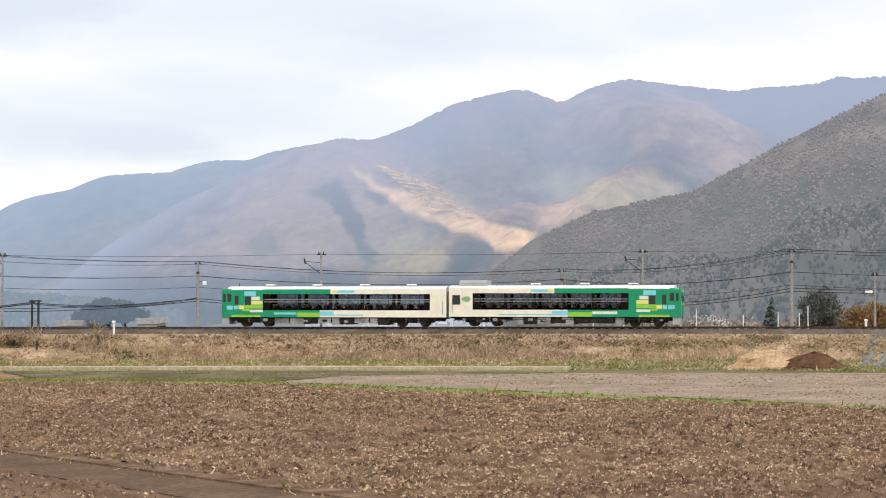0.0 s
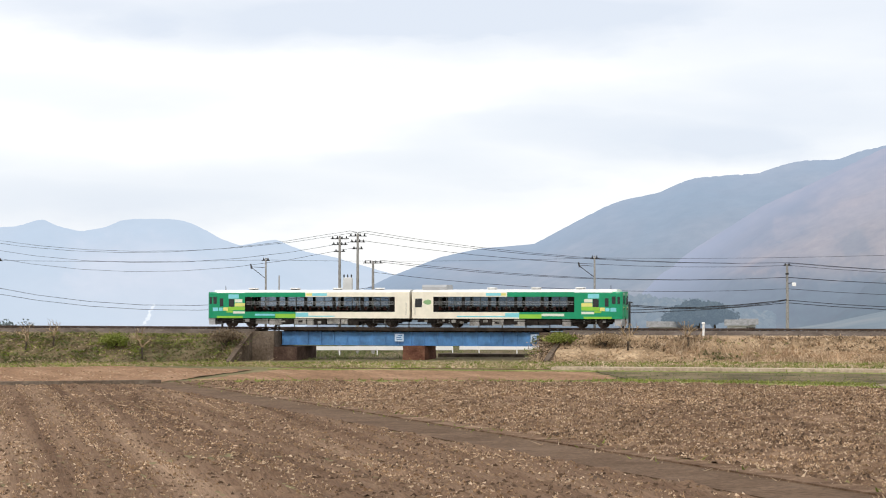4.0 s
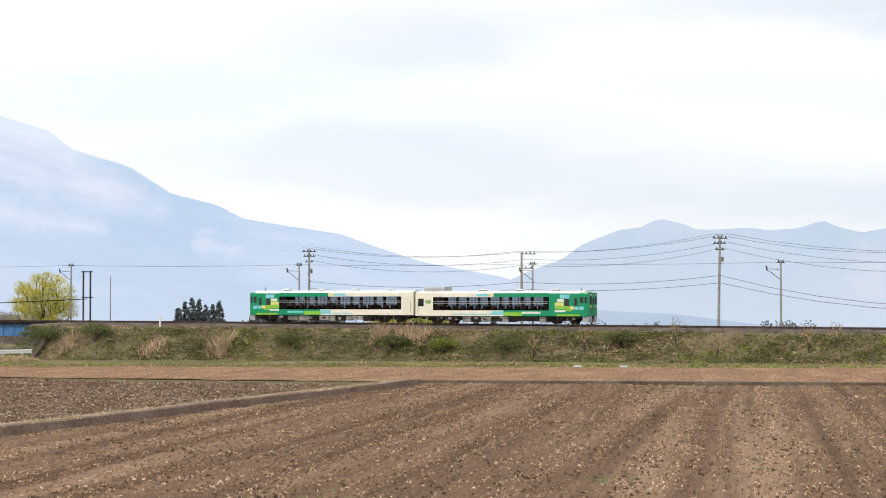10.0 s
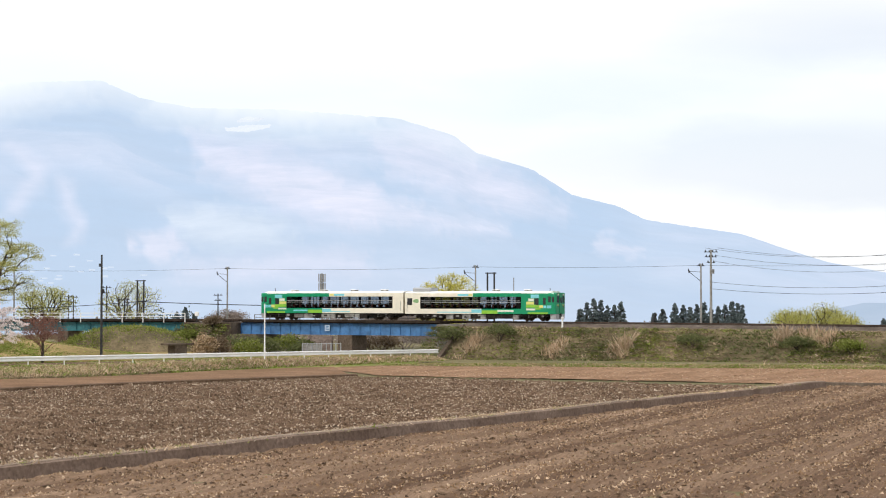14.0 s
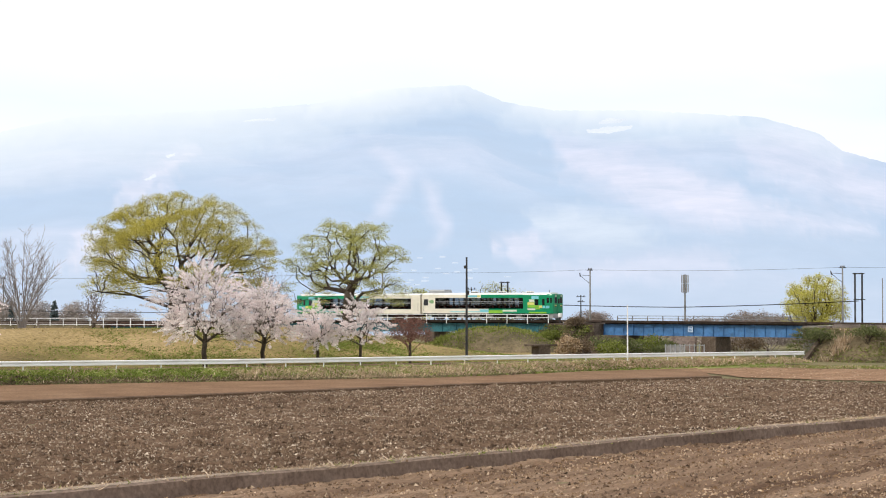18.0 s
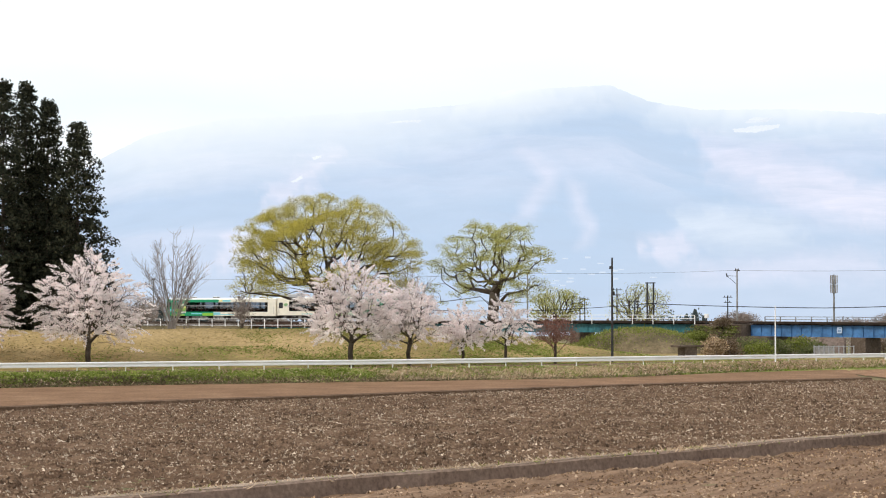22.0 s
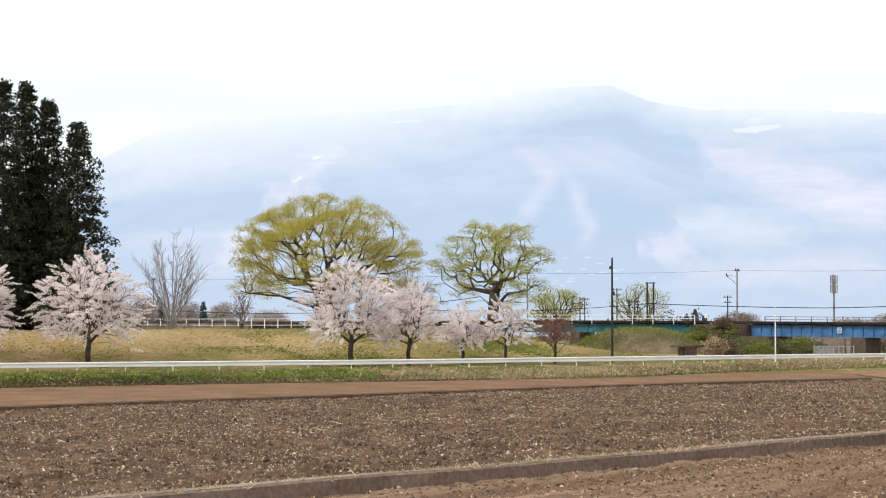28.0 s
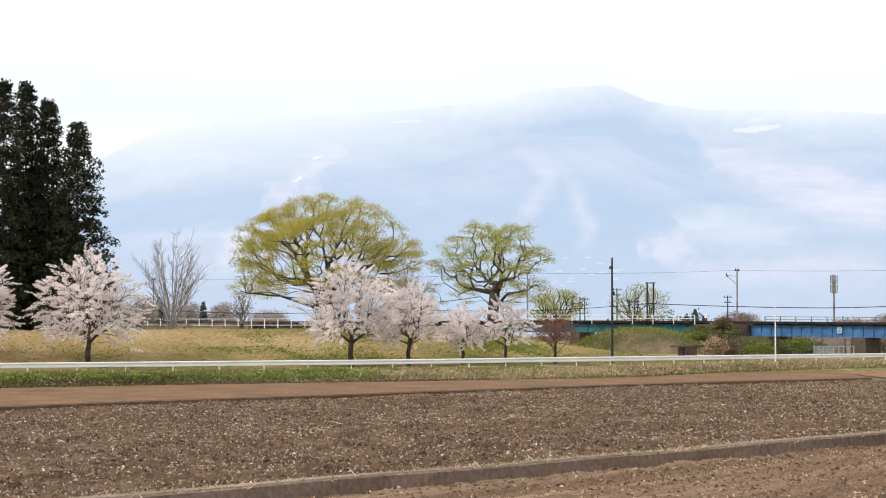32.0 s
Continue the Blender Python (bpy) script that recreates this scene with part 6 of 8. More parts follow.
M["tank"] = painted("pale_grey_tank", (0.60, 0.61, 0.62), 0.5)
tf = thing("transformer", "grey pole transformer on a steel platform", "transformer", "", pose(mid.x, mid.y, 7.2, 0, 0, 20))
part("platform", Geo().box(-1.4, 1.4, -0.5, 0.5, 0, 0.12), M["dark_steel"], tf)
part("tank", Geo().bevel_box(-0.62, 0.45, -0.40, 0.40, 0.12, 1.85, 0.12), M["tank"], tf)
for x in (-0.5, -0.1, 0.3):
    part("bushing", Geo().tube([(x, 0, 1.8), (x, 0, 2.02), (x, 0, 2.2)], [0.06, 0.11, 0.03], 6), M["dark_steel"], tf)
for x in (-1.2, 1.2):
    part("strut", Geo().tube([(x * 0.35, 0, 0), (x, 0, -1.6)], 0.07, 4), M["steel"], tf)

up = lambda key, dz, side=0.0: tops[key] + Vector((side, side * 0.4, dz))
FARR = polar(-17, 190, 10.8)
for dz, sd, sag in ((0.25, 0.8, 1.5), (0.25, -0.8, 1.6), (-0.75, 0.6, 1.7), (-1.5, 0.3, 1.9)):
    cable([up("K", dz, sd), up("J", dz - 0.1, sd), up("I", dz, sd)], sag * 1.15, 0.018)
    cable([up("I", dz, sd), up("G", dz, sd), up("H", dz, sd)], sag * 0.8, 0.018)
for dz, sag in ((-4.3, 1.5), (-5.2, 1.3)):
    cable([up("K", dz), up("J", dz + 0.5), up("I", dz - 0.6), up("H2", dz + 1.5)], sag * 0.9, 0.024)
for dz, sd in ((0.25, 0.8), (0.25, -0.8), (-0.8, 0.5)):
    cable([up("H", dz, sd), up("A", dz * 0.3 + 0.1, sd * 0.5), up("D2", dz * 0.3 + 0.1, sd * 0.5), up("D", dz * 0.3 + 0.1, sd * 0.5), FARR + Vector((0, 0, dz * 0.3))], 0.75, 0.022)
for dz, sd in ((0.1, 0.8), (0.1, -0.8), (-1.2, 0)):
    cable([up("H2", dz, sd), up("A", dz - 1.6, sd * 0.3), up("D2", dz - 1.2, sd * 0.3), up("D", dz - 2.2, sd * 0.3), FARR + Vector((0, 0, dz - 2.2))], 0.7, 0.022)
for dz in (-4.2, -3.9):
    cable([up("H2", dz), up("A", dz - 0.2), up("D2", dz + 0.6), up("D", dz + 0.2), up("E", dz + 2.2)], 0.9, 0.035, "thick black bundled cable")


def portal(s, off, top, gap, name, label, arms=True):
    """Two dark posts joined by a beam, beside the track, that carry the bundled cable over a bridge."""
    b = line(s, off)
    base = b.z - 1.2
    p = thing(name, label, "pole", "", pose(b.x, b.y, base, 0, 0, line_turn(s)))
    h = top - base
    for x in (-gap / 2, gap / 2):
        part("post", Geo().tube([(x, 0, -0.3), (x, 0, h)], 0.11, 6), M["dark_steel"], p)
    part("beam", Geo().tube([(-gap / 2 - 0.3, 0, h - 0.1), (gap / 2 + 0.3, 0, h - 0.1)], 0.07, 4), M["dark_steel"], p)
    if arms:
        part("beam", Geo().tube([(-gap / 2 - 0.4, 0, h * 0.55), (gap / 2 + 0.2, 0, h * 0.55)], 0.06, 4), M["dark_steel"], p)
    return b


portal(79.6, 3.0, 6.6, 0.75, "cable_portal", "low dark twin post with a beam beside the track", False)
portal(38.8, 3.0, 6.4, 0.6, "cable_portal", "low dark twin post with a beam beside the track", False)
portal(189.6, 3.2, 10.3, 0.95, "cable_portal", "tall dark twin post with crossbeams beside the track")
portal(241.4, 3.4, 9.6, 1.0, "cable_portal", "tall dark twin post with crossbeams beside the track")
for dz in (0, -0.12):
    cable([line(79.6, 3.0, 2.45 + dz), line(38.8, 3.0, 2.3 + dz)], 1.35, 0.045, "thick twisted black cable over the bridge")
    cable([line(38.8, 3.0, 2.2 + dz), up("A", -4.0 + dz)], 0.5, 0.035, "thick twisted black cable")
cable([line(241.4, 3.4, 2.3), line(215, 3.2, 1.75), line(189.6, 3.2, 2.6)], 0.25, 0.05, "thick black cable over the bridge")
cable([line(241.4, 3.4, 2.3), line(262, 3.6, 1.3), line(282, 3.6, 1.7), line(330, 3.6, 1.8)], 0.4, 0.04, "thick black cable over the bridge")

# single posts
def plain_post(az, dist, top, base, r, material, name, label, cat="pole"):
    b = polar(az, dist, base)
    p, h = pole_at(b, top, r, material, name, label)
    p["category"] = cat
    return p, h


p, h = plain_post(61.56, 186, 10.9, 1.3, 0.13, "dark_steel", "lamp_post", "dark slender post with two small lamps by the levee")
part("lamp_head", Geo().bevel_box(-0.35, -0.05, -0.15, 0.15, h - 1.1, h - 0.8, 0.05), M["dark_steel"], p)
part("lamp_head", Geo().bevel_box(0.02, 0.3, -0.15, 0.15, h - 3.6, h - 3.2, 0.05), M["dark_steel"], p)
plain_post(56.85, 196, 6.35, 0.6, 0.08, "white", "marker_post", "thin white steel post beside the road")
plain_post(49.55, 247, 9.7, 2.5, 0.08, "pole", "line_pole", "thin grey pole behind the track")
plain_post(21.99, 196, 9.0, 2.0, 0.10, "pole", "line_pole", "thin grey pole behind the bridge")
for az, dist, top in ((61.42, 330, 9.4), (62.36, 335, 7.8), (62.5, 335, 7.9), (58.21, 340, 8.2), (60.9, 300, 7.3)):
    p, h = plain_post(az, dist, top, 0.0, 0.14, "dark_steel", "utility_pole", "dark weathered wooden utility pole")
    crossarm(p, h - 0.3, 1.6, az, 3)
    crossarm(p, h - 1.2, 1.3, az, 2)
p, h = plain_post(55.18, 430, 13.2, -1.0, 0.24, "steel", "cell_mast", "grey mobile phone mast with panel antennas", "mast")
for z in (0.0, -2.0):
    part("ring", Geo().tube([(0, 0, h + z - 2.0), (0, 0, h + z - 1.9)], 0.6, 10), M["steel"], p)
    for k in range(6):
        a = math.pi * k / 3
        part("antenna", Geo().bevel_box(0.7 * math.cos(a) - 0.09, 0.7 * math.cos(a) + 0.09, 0.7 * math.sin(a) - 0.09, 0.7 * math.sin(a) + 0.09, h + z - 1.9, h + z - 0.1, 0.04), M["pole"], p)
for s, off in ((29.8, -3.4), (-41, 3.4), (-37, 3.4), (176.5, -3.3)):
    b = line(s, off)
    p = thing("kilometre_post", "short white trackside marker post", "post", "trackside markers", pose(b.x, b.y, b.z - 0.9, 0, 0, line_turn(s)))
    part("post", Geo().bevel_box(-0.09, 0.09, -0.09, 0.09, -0.3, 1.3, 0.03), M["white"], p)
    part("cap", Geo().bevel_box(-0.14, 0.14, -0.14, 0.14, 1.3, 1.5, 0.04), M["white"], p)
for s in (125.5, 229.2):
    b = line(s, 3.3 if s < 200 else -2.6)
    p = thing("signal_box", "small white relay box on a post beside the track", "signal", "", pose(b.x, b.y, b.z - 0.7, 0, 0, line_turn(s)))
    part("post", Geo().tube([(0, 0, -0.4), (0, 0, 1.2)], 0.09, 6), M["dark_steel"], p)
    part("box", Geo().bevel_box(-0.25, 0.25, -0.2, 0.2, 1.1, 1.65, 0.06), M["white"], p)
for s in (74.6, 168.0):
    b = line(s, 3.2)
    p = thing("derailer_stand", "dark slanting trackside stand", "stand", "", pose(b.x, b.y, b.z - 0.4, 0, -24, line_turn(s)))
    part("plate", Geo().bevel_box(-0.14, 0.14, -0.1, 0.1, 0, 1.55, 0.04), M["dark_steel"], p)


# ---- trees and bushes ----
def grow(points, lowest, trunk, rng, thick=0.06, pull=0.35, min_r=0.012, stiff=0.62, bend=0.08, taper=0.48):
    """Joins points to a trunk, nearest first: returns nodes, parents and radii."""
    nodes = [Vector(p) for p in trunk]
    parent = [-1] + list(range(len(trunk) - 1))
    way = [0.0]
    for k in range(1, len(nodes)):
        way.append(way[-1] + (nodes[k] - nodes[k - 1]).length)
    order = sorted(points, key=lambda p: (Vector(p) - nodes[-1]).length + 0.3 * rng.random())
    for p in order:
        p = Vector(p)
        best, cost = lowest, 1e9
        for k, q in enumerate(nodes):
            if q.z > p.z + 0.6 or k < lowest:
                continue
            c = (p - q).length + stiff * way[k] + pull * max(0, q.z - p.z + 0.2)
            if c < cost:
                best, cost = k, c
        q = nodes[best]
        mid_ = q.lerp(p, 0.5) + Vector((rng.uniform(-1, 1), rng.uniform(-1, 1), rng.uniform(0.0, 0.9))) * bend * (p - q).length
        nodes += [mid_, p]
        way += [way[best] + (p - q).length * 0.5, way[best] + (p - q).length]
        parent += [best, len(nodes) - 2]
    load = [0.0] * len(nodes)
    kids = [0] * len(nodes)
    for k in range(len(nodes)):
        if parent[k] >= 0:
            kids[parent[k]] += 1
    for k in reversed(range(len(nodes))):
        load[k] += 1.0 if kids[k] == 0 else 0
        if parent[k] >= 0:
            load[parent[k]] += load[k]
    radii = [max(min_r, thick * l ** taper) for l in load]
    return nodes, parent, radii


def limbs(nodes, parent, radii, first, least=7):
    """The trunk, each limb with all that grows on it, and the loose small twigs."""
    trunk, twigs, root, size = Geo(), Geo(), {}, {}
    trunk.tube(nodes[:first], [max(r, 0.03) for r in radii[:first]], 8)
    for k in range(first, len(nodes)):
        root[k] = k if parent[k] < first else root[parent[k]]
        size[root[k]] = size.get(root[k], 0) + 1
    out = {}
    for k in range(first, len(nodes)):
        a = parent[k]
        g = out.setdefault(root[k], Geo()) if size[root[k]] >= least else twigs
        g.tube([nodes[a], nodes[k]], [min(radii[a], radii[k] * 1.5), radii[k]], 5 if radii[k] > 0.04 else 3, False)
    return trunk, list(out.values()), twigs


def scatter_leaves(name, centres, spread, count, size, material, rng, droop=0.0, flat=0.6, sprays=None):
    """Small leaf pieces round each centre, all in one mesh."""
    c = np.repeat(np.asarray(centres, float), count, axis=0)
    n = len(c)
    r = np.random.RandomState(rng.randrange(1 << 30))
    off = r.normal(0, 1, (n, 3)) * np.repeat(np.broadcast_to(spread, (len(centres),)), count)[:, None] * np.array([1, 1, flat])
    far = np.linalg.norm(off / np.array([1, 1, flat]), axis=1, keepdims=True) / np.repeat(np.broadcast_to(spread, (len(centres),)), count)[:, None]
    off *= np.minimum(1.0, 1.9 / np.maximum(far, 1e-6))
    if sprays is not None:
        f = r.uniform(0, 1, (n, 1))
        c = c + np.repeat(np.asarray(sprays, float), count, axis=0) * f
        off *= (1.15 - 0.85 * f)
    p = c + off
    p[:, 2] -= droop * np.abs(off[:, 0]) + droop * np.abs(off[:, 1])
    a = r.normal(0, 1, (n, 3))
    a /= np.linalg.norm(a, axis=1, keepdims=True)
    b = np.cross(a, r.normal(0, 1, (n, 3)))
    b /= np.linalg.norm(b, axis=1, keepdims=True) + 1e-9
    s = size * r.uniform(0.55, 1.35, (n, 1))
    a, b = a * s, b * s * 0.62
    verts = np.stack([p - a, p + b * 0.9 - a * 0.1, p + a, p - b], 1).reshape(-1, 3)
    faces = np.arange(4 * n).reshape(n, 4)
    return raw_mesh(name, verts, faces, M[material])


def crown_points(rng, n, centre, radius, hollow=0.45, floor=-0.9, lump=0.25, seed=0):
    """Cluster places in a lumpy rounded crown, most of them near its outside."""
    out = []
    while len(out) < n:
        d = Vector((rng.gauss(0, 1), rng.gauss(0, 1), rng.gauss(0, 1))).normalized()
        if d.z < floor:
            continue
        k = (hollow + (1 - hollow) * rng.random() ** 0.6) * (1 + lump * noise.noise((d * 2.2) + Vector((seed, seed, 0))))
        out.append((centre[0] + d.x * radius[0] * k, centre[1] + d.y * radius[1] * k, centre[2] + d.z * radius[2] * k))
    return out


def broad_tree(name, label, base, height, width, bare, seed, leaf, leaf_size, clusters, per, spread, group="", thick=0.06, sprays=0.0, lump=0.25, hollow=0.4, twig_mat="bark", floor=-0.75, flat=0.6, lean=0.0, cat="tree", stiff=0.62, bend=0.08, lowest=0, taper=0.48, under=1.0, level=1.0):
    """A spreading tree; bare: the height at which its crown begins."""
    rng = random.Random(seed)
    t = thing(name, label, cat, group, pose(base[0], base[1], base[2], 0, 0, rng.uniform(0, 360)))
    centre = (lean, 0, bare + (height - bare) * 0.46)
    rad = (width / 2, width / 2 * 0.9, (height - bare) * 0.54)
    pts = crown_points(rng, clusters, centre, rad, hollow, floor, lump, seed)
    th = bare * 0.75 + 0.15 * (height - bare)
    trunk = [(0, 0, -0.4), (0.03 * height * rng.uniform(-1, 1), 0.02 * height * rng.uniform(-1, 1), th * 0.5), (lean * 0.25 + 0.03 * height * rng.uniform(-1, 1), 0, th), (lean * 0.5, 0.0, th * 1.45)]
    inner = crown_points(rng, max(6, clusters // 9), centre, tuple(r * 0.5 for r in rad), 0.6, floor, lump, seed + 1)
    nodes, parent, radii = grow(inner + pts, lowest, trunk, rng, thick, stiff=stiff, bend=bend, taper=taper)
    g1, arms, g2 = limbs(nodes, parent, radii, 4)
    part("trunk", g1, M["bark"], t, smooth=True)
    for g in arms:
        part("limb", g, M[twig_mat], t)
    if g2.v:
        tagged(part("twigs", g2, M[twig_mat], t), kind="stuff")
    if per:
        sp = None
        if sprays:
            sp = [((Vector(p) - Vector(centre)) * Vector((1, 1, level))).normalized() + Vector((0, 0, rng.uniform(-0.5, 0.25))) for p in pts]
            sp = [v * sprays * rng.uniform(0.3, 1.2) for v in sp]
        leafed = pts if under == 1 else [p for p in pts if p[2] > centre[2] + 0.15 * rad[2] or rng.random() < under]
        part("crown", scatter_leaves("crown", leafed, spread, per, leaf_size, leaf, rng, 0.1, flat, sp), None, t)
    return t


def conifer(name, label, base, height, width, seed, leaf, whorls, per, leaf_size, group="", bare=0.12, thick=0.25):
    """An evergreen: a straight trunk and ragged, drooping tiers that narrow to the top."""
    rng = random.Random(seed)
    tall = height > 15
    t = thing(name, label, "tree", group, pose(base[0], base[1], base[2]))
    part("trunk", Geo().tube([(0, 0, -0.4), (0, 0, height * 0.5), (0, 0, height * 0.97)], [thick, thick * 0.6, 0.03], 8), M["bark"], t)
    pts, wide, br = [], [], Geo()
    tiers = []
    for k in range(whorls):
        f = (k + rng.uniform(0.2, 0.8)) / whorls
        z = height * (bare + (1 - bare) * f)
        wave = 0.16 if tall else 0.10
        reach = width / 2 * (1 - f) ** (0.62 if tall else 0.82) * rng.uniform(0.8, 1.15) * (0.90 + wave * math.sin(f * height * 1.7 + seed)) + (0.45 if tall else 0.12)
        turn = rng.uniform(0, 2 * math.pi)
        if tall:
            br = Geo()
            tiers.append(br)
        n = max(4, int((5 if tall else 7) * (1 - f) + (5 if tall else 3)))
        for j in range(n):
            a = turn + 2 * math.pi * j / n + rng.uniform(-0.35, 0.35)
            r = reach * rng.uniform(0.55, 1.1)
            tip = Vector((r * math.cos(a), r * math.sin(a), z - 0.14 * r + rng.uniform(-0.25, 0.25)))
            br.tube([(0, 0, z + 0.1 * r), tip], [0.05, 0.015], 3, False)
            for q in (((0.45, 0.75, 1.0) if r > 2.2 else (0.6, 1.0)) if tall else (0.55, 0.8, 1.0) if r > 1.2 else (0.8,)):
                pts.append(tuple(Vector((0, 0, z)).lerp(tip, q)))
                wide.append(rng.uniform(0.22, 0.36) if tall else (0.10 + 0.020 * height) * (1.12 - 0.80 * min(1, z / height)))
    for tier in tiers or [br]:
        part("bough", tier, M["bark"], t)
    part("crown", scatter_leaves("crown", pts, wide, per, leaf_size, leaf, rng, 0.3, 0.85 if tall else 0.75), None, t)
    return t


def on_levee(az, dist, z):
    p = polar(az, dist)
    return (p.x, p.y, z)


# cherries along the levee's foot
CHERRIES = [(80.2, 172, 9.0, 8.6), (76.81, 172, 9.2, 9.6), (69.20, 176, 8.7, 8.6), (67.50, 180, 7.2, 6.8), (65.95, 184, 5.0, 4.4), (64.68, 186, 5.6, 5.6)]
for k, (az, d, h, w) in enumerate(CHERRIES):
    broad_tree("cherry_tree", "cherry tree in full pale pink blossom at the levee's foot", on_levee(az, d, 1.15), h, w, 0.85, 40 + k, "blossom", 0.070, 520 if h > 8 else 320 if h > 7 else 170, 84, 0.15,
               "cherry trees", 0.0145, 1.3 if h > 7 else 0.9, 0.30, 0.2, floor=-0.64, flat=0.65, lowest=2, bend=0.12, level=0.45)
broad_tree("red_bud_tree", "small bushy tree with reddish buds", on_levee(63.22, 188, 1.1), 4.4, 5.0, 0.7, 61, "bud_red", 0.06, 300, 16, 0.26, "", 0.012, 0.0, 0.2, 0.3, "bud_red", floor=-0.3)
# two great trees behind the levee
broad_tree("zelkova_tree", "broad old tree in golden green young leaf behind the levee", on_levee(70.01, 238, 1.6), 18.4, 23.8, 2.4, 71, "leaf_gold", 0.066, 700, 240, 0.52, "", 0.026, 0, 0.18, 0.58, floor=-0.45, flat=0.5, stiff=0.48, bend=0.15, lowest=2, taper=0.62, under=0.62)
broad_tree("zelkova_tree", "open-crowned old tree in light green young leaf", on_levee(65.0, 240, 1.6), 15.5, 15.8, 3.4, 76, "leaf_green", 0.066, 310, 180, 0.50, "", 0.028, 0, 0.4, 0.52, floor=-0.60, flat=0.42, stiff=0.30, bend=0.24, lowest=2, taper=0.62, under=0.62)
broad_tree("young_tree", "low spreading tree in light green leaf", on_levee(63.15, 330, 1.0), 8.6, 9.5, 2.0, 79, "leaf_green", 0.12, 120, 50, 0.6)
broad_tree("young_tree", "airy tree with sparse light green leaf", on_levee(60.75, 330, 1.0), 9.2, 12.0, 1.6, 81, "leaf_green", 0.11, 170, 26, 0.6, thick=0.04, lump=0.4)
# bare trees
def bare_fan(name, label, base, height, width, stems, seed):
    """A leafless tree that rises as a fan of slim stems with many fine twigs."""
    rng = random.Random(seed)
    t = thing(name, label, "tree", "", pose(*base))
    for k in range(stems):
        a = 2 * math.pi * (k + rng.uniform(-0.3, 0.3)) * 0.381966
        share = ((k + 0.5) / stems) ** 0.5
        r = width / 2 * share
        h = height * (1.0 - 0.42 * share ** 2) * rng.uniform(0.92, 1.05)
        spine = [Vector((0.25 * math.cos(a), 0.25 * math.sin(a), -0.3))]
        for j in range(1, 9):
            f = j / 8
            spine.append(Vector((r * math.cos(a) * f ** 1.1 + rng.gauss(0, 0.09), r * math.sin(a) * f ** 1.1 + rng.gauss(0, 0.09), h * f)))
        g = Geo().tube(spine, [0.075 * (1 - j / 9.5) for j in range(9)], 5)

        def twig(p, d, r_, left):
            q = p + d * 0.5 + Vector((rng.gauss(0, 0.04), rng.gauss(0, 0.04), 0))
            e = p + d + Vector((0, 0, 0.12 * d.length))
            g.tube([p, q, e], [r_, r_ * 0.8, r_ * 0.5], 3, False)
            if left:
                for at in (0.4, 0.75):
                    turn = Vector((rng.gauss(0, 0.55), rng.gauss(0, 0.55), rng.uniform(0.0, 0.5)))
                    twig(p.lerp(e, at), (d.normalized() + turn).normalized() * d.length * rng.uniform(0.45, 0.7), r_ * 0.7, left - 1)

        for j in range(3, 9):
            for _ in range(3):
                p = spine[j - 1].lerp(spine[j], rng.random())
                out = Vector((math.cos(a) + rng.gauss(0, 0.9), math.sin(a) + rng.gauss(0, 0.9), rng.uniform(0.9, 2.2))).normalized()
                twig(p, out * rng.uniform(0.8, 1.7), 0.020, 2)
        part("stem", g, M["twig"], t)


bare_fan("bare_tree", "bare grey tree with many upright stems on the levee", on_levee(74.45, 200, 3.3), 9.8, 6.2, 15, 84)
bare_fan("bare_tree", "small bare tree in front of the golden one", on_levee(67.45, 228, 2.0), 8.2, 6.0, 10, 85)
broad_tree("bare_tree", "bare bushy tree behind the levee", on_levee(67.6, 250, 2.2), 9.0, 7.5, 1.0, 86, "twig_brown", 0.06, 220, 10, 0.45, "", 0.03, 0, 0.2, 0.1, "twig_brown", floor=-0.35)
for k, (az, d, h, w) in enumerate(((75.4, 216, 4.0, 5.5), (72.4, 216, 4.9, 2.8), (73.0, 348, 6.4, 6.0), (73.95, 352, 6.2, 8.0), (75.2, 350, 7.6, 10.0), (76.3, 346, 8.4, 9.0), (71.6, 350, 5.0, 8.0), (54.6, 300, 3.8, 11.0), (53.4, 320, 4.8, 10.0), (52.5, 330, 4.2, 9.0), (57.9, 420, 4.6, 9.0))):
    # the farthest left-hand thickets take the paler twig colour as haze
    broad_tree("bare_bush", "leafless brown thicket of thin stems", on_levee(az, d, 3.0 if d < 240 else 0.6), h, w, 0.4, 90 + k, "twig" if az > 70 and d > 340 else "twig_brown", 0.07 if d < 290 else 0.11, 150 if d < 290 else 260, 9 if d < 290 else 40, 0.5 if d < 290 else 0.6, "thickets", 0.022 if d < 290 else 0.012, 0, 0.3, 0.1, "twig_brown", floor=-0.2, cat="bush")
# cedars and other dark evergreens
for k, (az, d, h, w) in enumerate(((79.25, 196, 27.6, 6.6), (78.62, 199, 27.6, 6.4), (78.0, 198, 26.0, 6.6), (77.15, 196, 23.4, 9.8), (80.3, 200, 26.0, 9.0), (78.45, 205, 19.0, 8.5), (77.65, 203, 16.5, 9.0))):
    conifer("cedar_tree", "tall dark evergreen cedar with ragged drooping tiers", on_levee(az, d, 1.0), h, w, 110 + k, "needle", 40, 32, 0.16, "cedars", 0.05)
